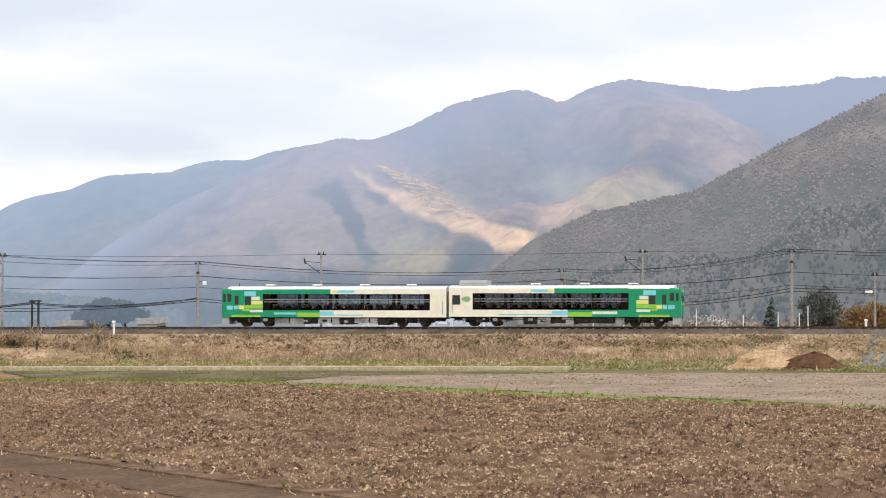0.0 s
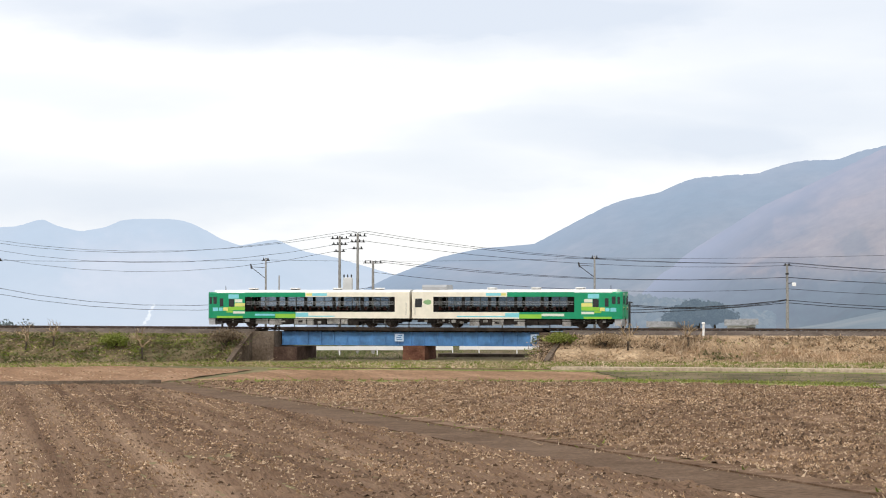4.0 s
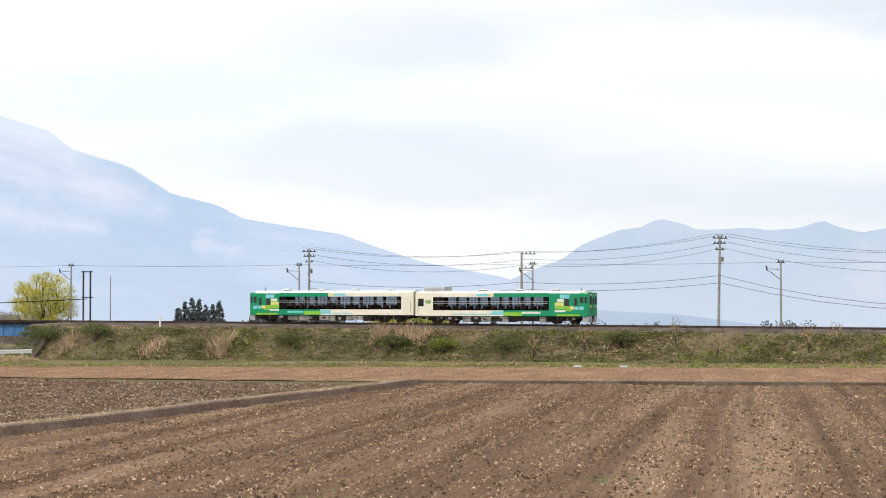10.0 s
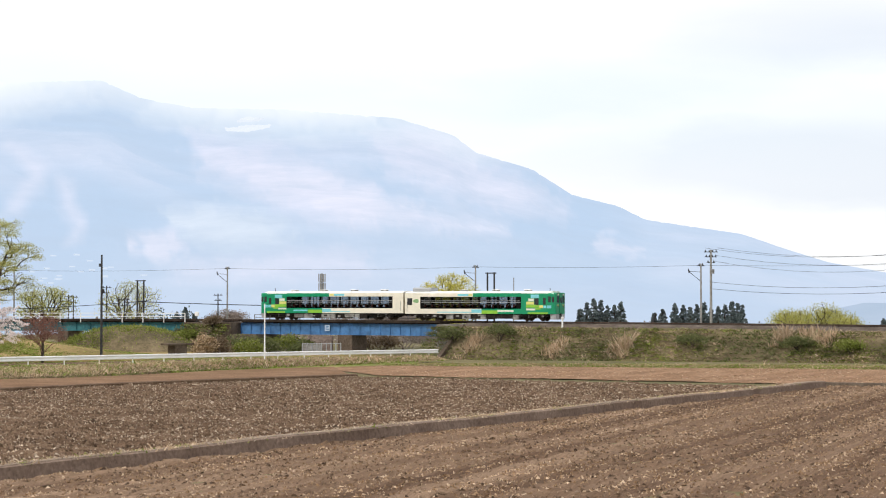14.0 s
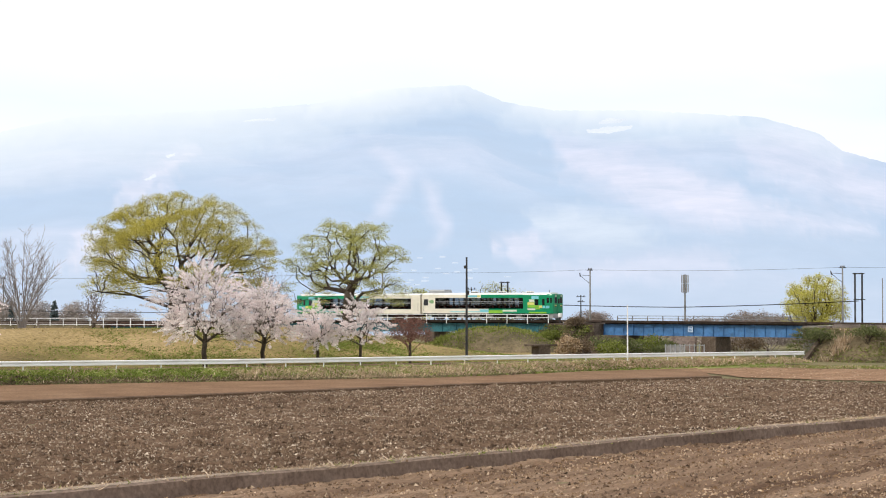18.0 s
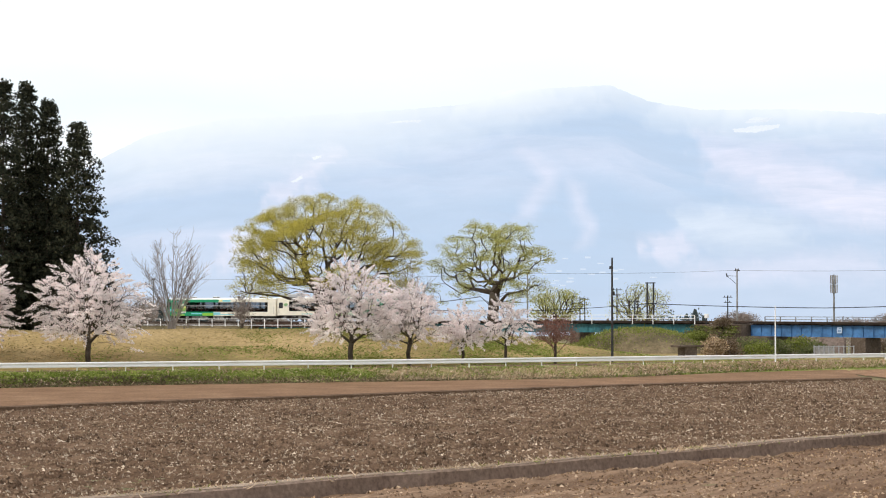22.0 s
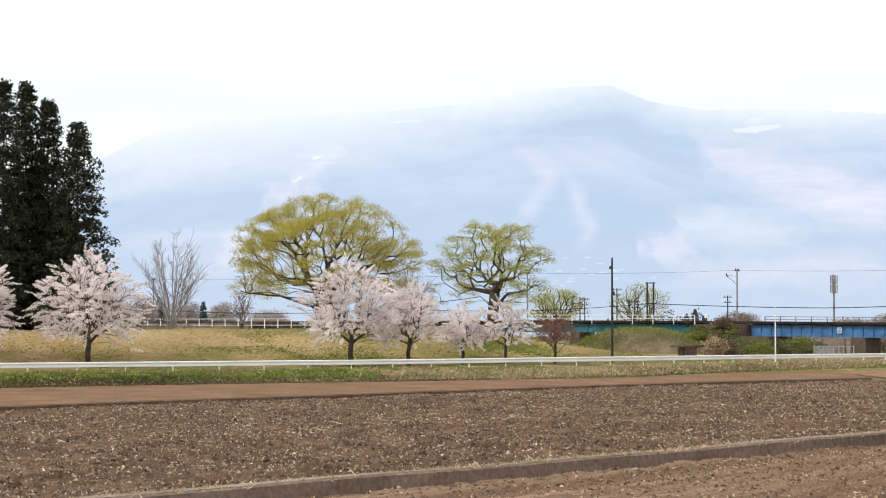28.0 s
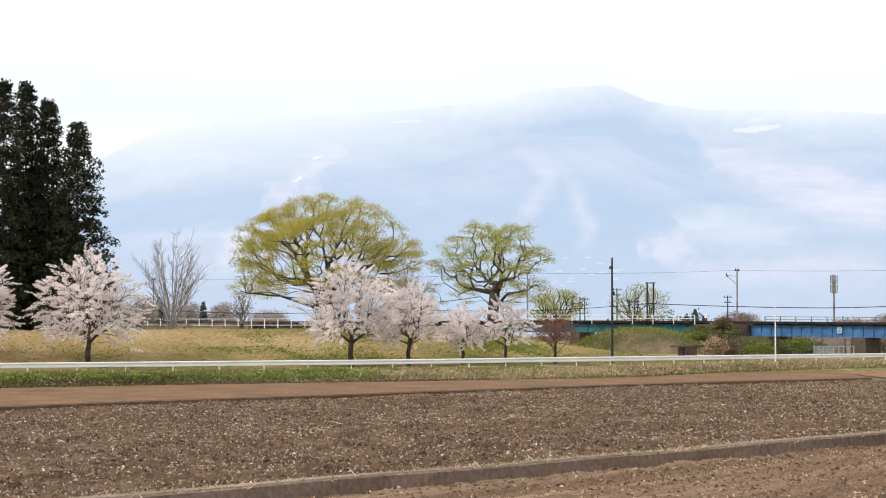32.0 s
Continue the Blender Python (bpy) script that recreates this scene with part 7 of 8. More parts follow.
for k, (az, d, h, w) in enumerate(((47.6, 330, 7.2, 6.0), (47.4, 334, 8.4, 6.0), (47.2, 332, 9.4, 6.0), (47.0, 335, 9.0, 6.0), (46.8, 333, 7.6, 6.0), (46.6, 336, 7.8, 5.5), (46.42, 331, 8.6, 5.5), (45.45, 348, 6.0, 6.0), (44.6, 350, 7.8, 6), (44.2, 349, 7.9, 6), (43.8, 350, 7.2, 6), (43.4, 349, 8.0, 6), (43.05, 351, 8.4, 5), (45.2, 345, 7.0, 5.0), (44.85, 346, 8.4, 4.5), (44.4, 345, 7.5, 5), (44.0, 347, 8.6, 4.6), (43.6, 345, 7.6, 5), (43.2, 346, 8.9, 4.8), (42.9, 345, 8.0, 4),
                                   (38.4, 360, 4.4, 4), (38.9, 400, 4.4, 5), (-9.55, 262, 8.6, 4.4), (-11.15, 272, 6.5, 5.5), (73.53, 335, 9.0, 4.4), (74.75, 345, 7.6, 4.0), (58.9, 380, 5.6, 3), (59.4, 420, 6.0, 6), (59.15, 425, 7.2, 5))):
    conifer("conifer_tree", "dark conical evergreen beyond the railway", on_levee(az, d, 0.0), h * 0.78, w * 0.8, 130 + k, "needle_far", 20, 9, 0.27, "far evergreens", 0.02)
# willows and other yellow-green crowns
broad_tree("willow_tree", "rounded willow in bright yellow-green leaf", on_levee(51.42, 292, 0.0), 11.0, 9.0, 1.8, 160, "leaf_willow", 0.085, 300, 110, 0.5, "", 0.04, 0, 0.15, 0.3, floor=-0.75)
for k, (az, d, h, w) in enumerate(((41.5, 330, 5.6, 7.5), (40.6, 335, 6.3, 9.0), (39.95, 332, 4.4, 6.5))):
    broad_tree("willow_tree", "low spreading willow in yellow-green leaf", on_levee(az, d, 0.0), h, w, 0.8, 170 + k, "leaf_pale", 0.12, 120, 46, 0.7, "low willows", 0.05, 0, 0.3, 0.3, floor=-0.3)
broad_tree("rusty_bush", "rounded bush with rust-coloured leaves", on_levee(-12.4, 240, 0.6), 5.6, 8.0, 0.3, 180, "leaf_rust", 0.2, 110, 22, 0.6, "", 0.04, floor=-0.2, cat="bush")
broad_tree("rusty_bush", "rounded bush with rust-coloured leaves", on_levee(-14.0, 236, 0.6), 6.0, 8.0, 0.3, 181, "leaf_rust", 0.2, 110, 22, 0.6, "", 0.04, floor=-0.2, cat="bush")
broad_tree("dark_tree", "brown bare-limbed tree beyond the track", on_levee(-10.9, 270, 0.0), 8.4, 6.6, 0.8, 183, "hazy_leaf", 0.17, 120, 40, 0.5, "", 0.05, 0, 0.3, 0.3, floor=-0.4)
broad_tree("far_cherry", "small pale blossoming tree beyond the track", on_levee(-7.9, 300, 0.0), 4.2, 5.5, 0.8, 182, "blossom", 0.12, 50, 14, 0.4, "", 0.04, floor=-0.2)


# ---- straw, clods, weeds and turf ----
def flecks(name, label, corners, n, size, height, material, seed, clump=0.0, band=0.0, field=(0.05, (0.62, 0.03), 0.9, 0.03)):
    """Small pointed scraps strewn over a lot."""
    r = np.random.RandomState(seed)
    xs, ys = [p[0] for p in corners], [p[1] for p in corners]
    X, Y = r.uniform(min(xs), max(xs), n * 6), r.uniform(min(ys), max(ys), n * 6)
    keep = inside(X, Y, corners) & (np.hypot(X, Y) > 43) & (np.abs(np.degrees(np.arctan2(-X, Y)) - 33.0) < 48)
    if clump:
        keep &= soft_noise(X, Y, 1.6, seed) + 0.6 * soft_noise(X, Y, 7.0, seed + 1) > r.uniform(-clump, clump, len(X))
    if band:
        u = X * math.cos(FURROW) + Y * math.sin(FURROW)
        u = u + 0.5 * soft_noise(X, Y, 14.0, 77)
        keep &= 0.18 + 0.45 * np.sin(2 * np.pi * u / band) + 0.35 * np.sin(2 * np.pi * u / (band * 2.7)) + 0.45 * np.sin(2 * np.pi * u / (band * 0.5)) > r.uniform(-0.35, 1.0, len(X))
    X, Y = X[keep][:n], Y[keep][:n]
    m = len(X)
    a = r.uniform(0, 2 * np.pi, m)
    s = size * r.lognormal(0, 0.32, m)
    w = s * r.uniform(0.15, 0.5, m)
    up, rows, turn, rough = field
    c, s_ = math.cos(turn), math.sin(turn)
    z = plain_z(X, Y) + up + relief(X * c + Y * s_, -X * s_ + Y * c, rows, rough)
    ca, sa = np.cos(a), np.sin(a)
    v = np.zeros((m, 4, 3))
    for k, (du, dv) in enumerate(((-1, -0.4), (1, -0.3), (0.1, 1))):
        v[:, k] = np.stack([X + du * s * ca - dv * w * sa, Y + du * s * sa + dv * w * ca, z - 0.02 + 0.03 * r.rand(m)], -1)
    v[:, 3] = np.stack([X + s * r.uniform(-0.6, 0.6, m), Y + s * r.uniform(-0.6, 0.6, m), z + height * r.uniform(0.3, 1.3, m)], -1)
    i = np.arange(m)[:, None, None] * 4 + np.array([[0, 1, 3]] if "straw" in material else [[0, 1, 3], [1, 2, 3], [2, 0, 3]])[None]
    return tagged(new(name, raw_mesh(name, v.reshape(-1, 3), i.reshape(-1, 3), M[material])), label, kind="stuff")


F_RIGHT = [lot(A_N, A_D, PATH_R + 0.7, -130), lot(A_N, A_D, PATH_R + 0.7, 20), (60, 36), (40, 63), (19.2, 84.6), (0.5, 104), (-13.3, 118.5), (-29, 123.5), (-45, 122.6)]
F_MID = [(-92.6, 104.5), (-58, 117.5), lot(A_N, A_D, PATH_L - 0.2, -128), lot(A_N, A_D, PATH_L - 0.2, 20), (10, 20), lot(C_N, C_D, CH + 0.3, 20), lot(C_N, C_D, CH + 0.3, -130)]
F_LEFT = [lot(C_N, C_D, CH - 1.8, -128), lot(C_N, C_D, CH - 1.8, 30), (-108, -10), (-110, 20.9), (-114.7, 32.0), (-117.7, 44.0), (-125.1, 64), (-132.3, 95)]
LIE_RIGHT, LIE_MID, LIE_LEFT = (0.05, (0.62, 0.10), 0.64, 0.10), (0.04, (0.72, 0.085), FURROW, 0.055), (0.04, (0.62, 0.11), 0.41, 0.10)
flecks("straw_litter", "pale straw and stalk scraps strewn on the soil", F_RIGHT, 240000, 0.052, 0.065, "straw", 1, 1.4, 0.0, LIE_RIGHT)
flecks("straw_litter", "pale straw lying thick at the field's far side", [(-45, 122.6), (-29, 123.5), (-13.3, 118.5), (0.5, 104), (19.2, 84.6), (40, 63), (34, 56), (12, 76), (-8, 93), (-24, 102), (-40, 104), (-38, 112)], 60000, 0.066, 0.075, "straw", 9, 1.2, 0.0, LIE_RIGHT)
flecks("soil_clods", "brown clods of turned soil", F_RIGHT, 52000, 0.085, 0.095, "clod", 2, 0.9, 0.0, LIE_RIGHT)
flecks("straw_litter", "sparse pale stalk scraps in the furrows", F_MID, 240000, 0.050, 0.060, "straw", 3, 1.6, 1.44, LIE_MID)
flecks("soil_clods", "brown clods along the furrows", F_MID, 45000, 0.075, 0.065, "clod", 4, 1.4, 0.0, LIE_MID)
flecks("straw_litter", "pale stubble scraps on dark soil", F_LEFT, 145000, 0.060, 0.070, "straw_grey", 5, 1.5, 0.0, LIE_LEFT)
flecks("soil_clods", "dark clods of turned soil", F_LEFT, 55000, 0.090, 0.100, "clod", 6, 0.9, 0.0, LIE_LEFT)
flecks("straw_litter", "sparse straw scraps on the far field", [(-94, 108.5), (-59, 121.5), (-63, 148), (-113, 142), (-160, 117), (-134, 100)], 9000, 0.07, 0.05, "straw", 7, 0.8, 2.2, (0.045, (0.9, 0.03), FURROW, 0.02))
flecks("straw_litter", "sparse straw scraps on the tan field", [(-8, 127), (4.5, 110), (21, 90), (60, 60), (60, 118), (8, 131)], 9000, 0.07, 0.05, "straw", 8, 0.8, 0.0, (0.04, (0.8, 0.03), 1.1, 0.03))


def blades(name, label, places, height, material, seed, per=6, width=0.035, spread=0.25, lean=0.35):
    """Thin upright blades in tufts at places (x, y, z)."""
    r = np.random.RandomState(seed)
    p = np.repeat(np.asarray(places, float), per, axis=0)
    m = len(p)
    h = height * r.lognormal(-0.15, 0.4, m)
    if len(places[0]) == 4:
        h = h * p[:, 3]
    base = p[:, :3] + np.stack([r.normal(0, spread, m), r.normal(0, spread, m), np.full(m, -0.08)], -1)
    a = r.uniform(0, 2 * np.pi, m)
    side = np.stack([np.cos(a), np.sin(a), 0 * a], -1) * (1.25 * width * r.uniform(0.6, 1.5, m))[:, None]
    tip = base + np.stack([r.normal(0, lean, m) * h, r.normal(0, lean, m) * h, h], -1)
    v = np.stack([base - side, base + side, tip], 1)
    me = raw_mesh(name, v.reshape(-1, 3), np.arange(3 * m).reshape(m, 3), M[material])
    return tagged(new(name, me), label, kind="stuff")


def slope_place(s, off):
    """On the embankment's near slope."""
    p = line(s, off)
    lo, hi = ground_z(p.x, p.y) - 0.05, p.z - 0.62
    f = float(np.interp(off, [-9.3, -8.4, -7.0, -5.6, -4.2, -3.3], [0, 0.06, 0.34, 0.62, 0.88, 1]))
    return (p.x, p.y, lo + (hi - lo) * f)


def weed_places(n, seed, test, off=(-9.2, -3.3), spans=((-70, 45.5), (75, 194), (224, 231), (330, 420))):
    rng = random.Random(seed)
    out = []
    tries = 0
    while len(out) < n and tries < n * 30:
        tries += 1
        a, b = rng.choices(spans, [q[1] - q[0] for q in spans])[0]
        s, o = rng.uniform(a, b), rng.uniform(*off)
        k = test(s, o, noise.noise((s * 0.09, o * 0.25, seed)), noise.noise((s * 0.35, o * 0.8, seed + 9)))
        if k > rng.random():
            out.append((*slope_place(s, o), rng.uniform(0.6, 1.2)))
    return out


left = lambda s: 1.0 if s > 74 else 0.0
blades("dead_weeds", "brown dead weeds on the embankment", weed_places(6500, 3, lambda s, o, a, b: (0.80 if o > -6.2 and s < 45 else 0.45 if o > -6.5 else 0.05 if s < 45 else 0.40) + a * 0.6 + b * 0.5), 0.18, "blade_brown", 11, 8, 0.05, 0.35, 1.3)
blades("dry_grass", "pale dry grass on the embankment", weed_places(9500, 4, lambda s, o, a, b: (0.95 if s < 45 else 0.13) + a * 0.9 + b * 0.4 + (0.6 if s < 45 and o < -6.8 else 0)), 0.17, "reed", 12, 9, 0.05, 0.35, 1.5)
blades("green_weeds", "fresh green weeds on the embankment", weed_places(5200, 5, lambda s, o, a, b: (-0.35 if s < 45 else 0.50) + a * 1.1 + b * 0.6), 0.18, "blade_green", 13, 8, 0.075, 0.35, 1.3)
blades("deep_green_weeds", "deep green weed patches on the embankment", weed_places(5200, 6, lambda s, o, a, b: (-0.5 if s < 45 else 0.42) + a * 1.3 + b * 0.5), 0.22, "blade_deep", 14, 8, 0.08, 0.35, 1.2)
# pale reed stands, bramble thickets and bare saplings that stick out of the slope
for k, (s, o, n, h) in enumerate(((147.5, -5.0, 55, 1.1), (145, -4.9, 30, 1.0), (142.5, -5.0, 26, 1.0), (166.5, -6.8, 40, 1.4), (31, -6.5, 40, 0.9), (175.5, -7.2, 40, 1.0), (24, -7.0, 40, 0.8), (187, -6.5, 30, 1.2), (8, -8.2, 140, 0.5), (-12, -8.2, 160, 0.5), (1, -8.3, 140, 0.5), (-24, -8.0, 160, 0.55), (18, -8.0, 160, 0.5), (-4, -7.4, 140, 0.5))):
    rng = random.Random(300 + k)
    wide = 2.6 if h < 1 else 0.55
    places = [(*slope_place(s + rng.gauss(0, wide), min(-3.4, max(-9.0, o + rng.gauss(0, 0.6)))), rng.uniform(0.6, 1.2)) for _ in range(n)]
    blades("reed_clump", "stand of tall pale dry reeds on the embankment", places, h * 0.75, "reed", 310 + k, 12, 0.055, 0.2, 0.5)
for k, (s, o, h, w, leaf) in enumerate(((118, -6.2, 1.7, 4.0, "blade_deep"), (145, -6.8, 1.5, 4.0, "blade_deep"), (138.5, -7.2, 1.4, 3.0, "blade_green"), (183.5, -5.8, 2.0, 4.0, "blade_deep"), (131, -7.0, 1.3, 4.0, "blade_deep"), (76.5, -6.0, 1.6, 4.0, "blade_brown"),
                                        (190, -6.0, 1.5, 3.5, "blade_deep"), (158, -6.5, 1.4, 4.5, "blade_deep"), (43, -5.4, 0.9, 2.6, "blade_green"), (38.5, -5.8, 1.1, 3.0, "blade_dry"), (226, -4.0, 1.4, 2.6, "blade_brown"), (228.5, -6.0, 1.3, 3.0, "blade_green"), (88, -6.2, 1.2, 2.5, "blade_green"))):
    broad_tree("bramble_bush", "dense bramble bush on the embankment slope", slope_place(s, o), h, w, 0.1, 340 + k, leaf, 0.10, 60, 26, 0.34, "bramble bushes", 0.02, floor=-0.1, cat="bush")
for k, s in enumerate((94.5, 97, 106.5, 112, 122, 84.5, 30.6, 36, 127.5)):
    broad_tree("bare_sapling", "small leafless sapling on the embankment slope", slope_place(s, -6.0 - (k % 3)), 2.9 + 0.4 * (k % 2), 2.6, 0.4, 370 + k, "twig_brown", 0.05, 40, 0, 0.2, "saplings", 0.018, 0, 0.2, 0.2, "blade_dry", floor=0.0, cat="bush")


def lot_places(n, seed, corners, z=None, test=None):
    r = random.Random(seed)
    xs, ys = [p[0] for p in corners], [p[1] for p in corners]
    out = []
    X = np.array([r.uniform(min(xs), max(xs)) for _ in range(n * 4)])
    Y = np.array([r.uniform(min(ys), max(ys)) for _ in range(n * 4)])
    ok = inside(X, Y, corners)
    for x, y in zip(X[ok][:n], Y[ok][:n]):
        out.append((x, y, (ground_z(x, y) if z is None else z(x, y)) + 0.05, r.uniform(0.5, 1.2)))
    return out


V_PATH = [lot(A_N, A_D, PATH_R - 0.1, -130), lot(A_N, A_D, PATH_R - 0.1, 20), lot(A_N, A_D, PATH_R + 1.1, 20), lot(A_N, A_D, PATH_R + 1.1, -130)]
V_FIELD = [(-56, 121.5), (-45, 123.6), (-29, 124.5), (-13.3, 119.5), (0.5, 105), (19.4, 85.4), (40, 64), (40.7, 66.4), (20.0, 87.6), (2.4, 107.4), (-11.6, 121.6), (-28, 126.6), (-48, 125.6), (-57, 123.2)]
V_FOOT = [(55, 122), (30, 132), (9.5, 141.2), (-11, 147.5), (-34, 151.5), (-62, 155), (-62, 170), (-30, 171), (0, 167), (30, 158), (60, 145)]
V_EMB = [(-62, 157), (-79, 158.5), (-113, 145), (-145, 131.5), (-166, 121.5), (-172, 128), (-150, 143), (-118, 157), (-84, 168), (-62, 170)]
for nm, lab, ar, n, h, mt, sd in (("verge_grass", "tufts of green and dry grass along the path", V_PATH, 2600, 0.26, "blade_green", 21), ("verge_grass", "dry grass tufts along the path", V_PATH, 5200, 0.22, "reed", 22),
                                  ("verge_grass", "bright green grass between the fields", V_FIELD, 4200, 0.36, "blade_green", 23), ("verge_grass", "dry grass between the fields", V_FIELD, 2500, 0.2, "blade_dry", 24),
                                  ("verge_grass", "rough green grass along the straw-strewn field", [(-29.8, 126.9), (-28, 126.9), (-11.6, 121.9), (-9.8, 124.6), (-27.2, 129.8)], 1500, 0.18, "blade_green", 34),
                                  ("verge_grass", "short weedy grass between road and fields", [(-29.8, 126.9), (-28, 126.9), (-11.6, 121.9), (-6.2, 131.2), (7, 132.8), (7.5, 135.0), (-12, 141.5), (-32.8, 145.3), (-27.3, 131)], 1400, 0.16, "blade_deep", 36),
                                  ("verge_grass", "green grass along the gravel road", [(8.6, 135.2), (-12, 141.7), (-34, 145.5), (-60.5, 149.0), (-62, 151.0), (-34, 147.6), (-12, 143.6), (8.9, 137.4)], 2200, 0.16, "blade_green", 29),
                                  ("foot_grass", "short green grass below the embankment", V_FOOT, 9500, 0.24, "blade_green", 25), ("foot_grass", "dry pale grass below the embankment", V_FOOT, 5000, 0.3, "reed", 26),
                                  ("foot_grass", "short green grass at the embankment's foot", V_EMB, 5000, 0.2, "blade_green", 27), ("foot_grass", "dry grass at the embankment's foot", V_EMB, 2500, 0.25, "blade_dry", 28)):
    blades(nm, lab, lot_places(n, sd, ar), h * 0.6, mt, sd, 7, 0.05, 0.3, 1.2)


def bank_places(n, seed, lo, hi, y0=10, y1=135):
    """Places on the road bank's face, where lo and hi are negative (as shares of its width), or on the levee."""
    r = random.Random(seed)
    out = []
    for _ in range(n):
        y, o = r.uniform(y0, y1), r.uniform(lo, hi)
        if o < 0:
            o *= bank_foot(y)
            z = bank_height(y, o)
        else:
            z = float(np.interp(o, [9, 10, 14, 20, 27, 30, 34], [0.75, 0.75, 1.35, 2.4, 3.55, 3.95, 4.0]))
            tp = 1.0 if y < 88 else max(0.0, 1 - (y - 88) / 34)
            z = 0.4 + (z - 0.4) * tp * tp * (3 - 2 * tp)
        p = road_at(y, o)
        out.append((p.x, p.y, z, r.uniform(0.5, 1.2)))
    return out


blades("bank_grass", "green grass on the road bank", bank_places(4600, 31, -0.72, -0.06, 10, 78), 0.16, "blade_bank", 31, 9, 0.06, 0.3, 0.9)
blades("bank_grass", "sparse green grass on the road bank", bank_places(2600, 41, -1.0, -0.08, 75, 135), 0.16, "blade_bank", 41, 9, 0.06, 0.3, 0.9)
blades("bank_grass", "pale dry grass on the road bank", bank_places(1500, 32, -0.9, -0.1), 0.17, "reed", 32, 8, 0.05, 0.3, 1.0)
blades("bank_grass", "deep green weeds on the road bank", bank_places(3600, 33, -1.02, -0.5, 10, 105), 0.13, "blade_deep", 33, 7, 0.05, 0.3, 0.9)
blades("bank_grass", "pale tan grass on the road bank", bank_places(5000, 38, -0.9, -0.15, 60, 135), 0.2, "reed", 38, 9, 0.06, 0.3, 1.0)
blades("levee_turf", "yellow-green turf on the levee", bank_places(7000, 34, 9.5, 34), 0.09, "blade_levee", 34, 7, 0.06, 0.4, 1.3)
blades("levee_turf", "patchy green turf across the levee", bank_places(4800, 39, 12, 31, 60, 128), 0.09, "blade_green", 39, 7, 0.06, 0.4, 1.3)
blades("levee_turf", "green turf over the levee's top", bank_places(2600, 44, 18, 34, 64, 90), 0.10, "blade_green", 44, 7, 0.06, 0.4, 1.3)
# brown weeds double as the shadowed edge along the bank's foot
blades("bank_grass", "brown dead weeds that also darken the shaded foot of the road bank", bank_places(4200, 43, -1.02, -0.55, 10, 90), 0.15, "blade_brown", 43, 8, 0.05, 0.3, 1.0)
blades("levee_turf", "fresh green turf low on the levee", bank_places(8500, 35, 9.5, 21, 40, 130), 0.10, "blade_bank", 35, 7, 0.06, 0.4, 1.3)


def channel_places(n, seed):
    """Along the earth top of the channel's edge."""
    r = random.Random(seed)
    out = []
    for _ in range(n):
        across, along = r.uniform(CH - 1.5, CH - 0.12), r.uniform(-125, 20)
        x, y = lot(C_N, C_D, across, along)
        out.append((x, y, ground_z(x, y) + float(np.interp(across, [CH - 1.85, CH - 1.05, CH], [0.1, 0.46, 0.5])), r.uniform(0.5, 1.1)))
    return out


blades("channel_grass", "short dry grass along the channel's top", channel_places(3000, 71), 0.10, "reed", 71, 7, 0.03, 0.12, 1.3)
blades("channel_grass", "sparse green weeds along the channel's top", channel_places(500, 72), 0.10, "blade_green", 72, 7, 0.03, 0.12, 1.2)


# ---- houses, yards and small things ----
# walls, roofs, panes and far leaves carry distance haze as emission
M["wall_hazed"] = far_material("hazy_house_wall", (0.45, 0.44, 0.42), (0.66, 0.65, 0.62), (0.56, 0.55, 0.53), (0.70, 0.77, 0.86), 0.58, 0.3, 2.0)
M["roof_slate"] = far_material("hazy_grey_roof", (0.10, 0.105, 0.115), (0.34, 0.34, 0.35), (0.20, 0.205, 0.215), (0.55, 0.64, 0.76), 0.64, 0.02, 2.0)
M["roof_red"] = far_material("hazy_red_roof", (0.30, 0.12, 0.09), (0.44, 0.22, 0.17), (0.36, 0.16, 0.12), (0.60, 0.64, 0.72), 0.75, 0.3, 2.0)
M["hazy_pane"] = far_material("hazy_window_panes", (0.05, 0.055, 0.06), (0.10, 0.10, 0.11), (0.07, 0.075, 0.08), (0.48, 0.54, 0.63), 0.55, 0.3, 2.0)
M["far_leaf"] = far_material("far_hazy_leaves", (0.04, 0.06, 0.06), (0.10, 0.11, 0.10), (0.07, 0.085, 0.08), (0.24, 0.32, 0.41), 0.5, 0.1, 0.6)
M["pale_wall"] = painted("weathered_white_wall", (0.62, 0.62, 0.60), 0.8, 0.0, 0.2, 0.5)
M["sand"] = grainy("ochre_sand", (0.360, 0.235, 0.130), (0.470, 0.325, 0.195), (0.560, 0.410, 0.270), 0.7, 5.0, 0.95, 0.6)
M["mulch"] = grainy("dark_brown_mulch", (0.07, 0.035, 0.02), (0.115, 0.06, 0.035), (0.17, 0.095, 0.06), 0.7, 5.0, 0.95, 0.6)
M["block_wall"] = grainy("weathered_pink_wall", (0.20, 0.15, 0.13), (0.28, 0.215, 0.19), (0.35, 0.28, 0.25), 0.5, 4.0, 0.9, 0.1)


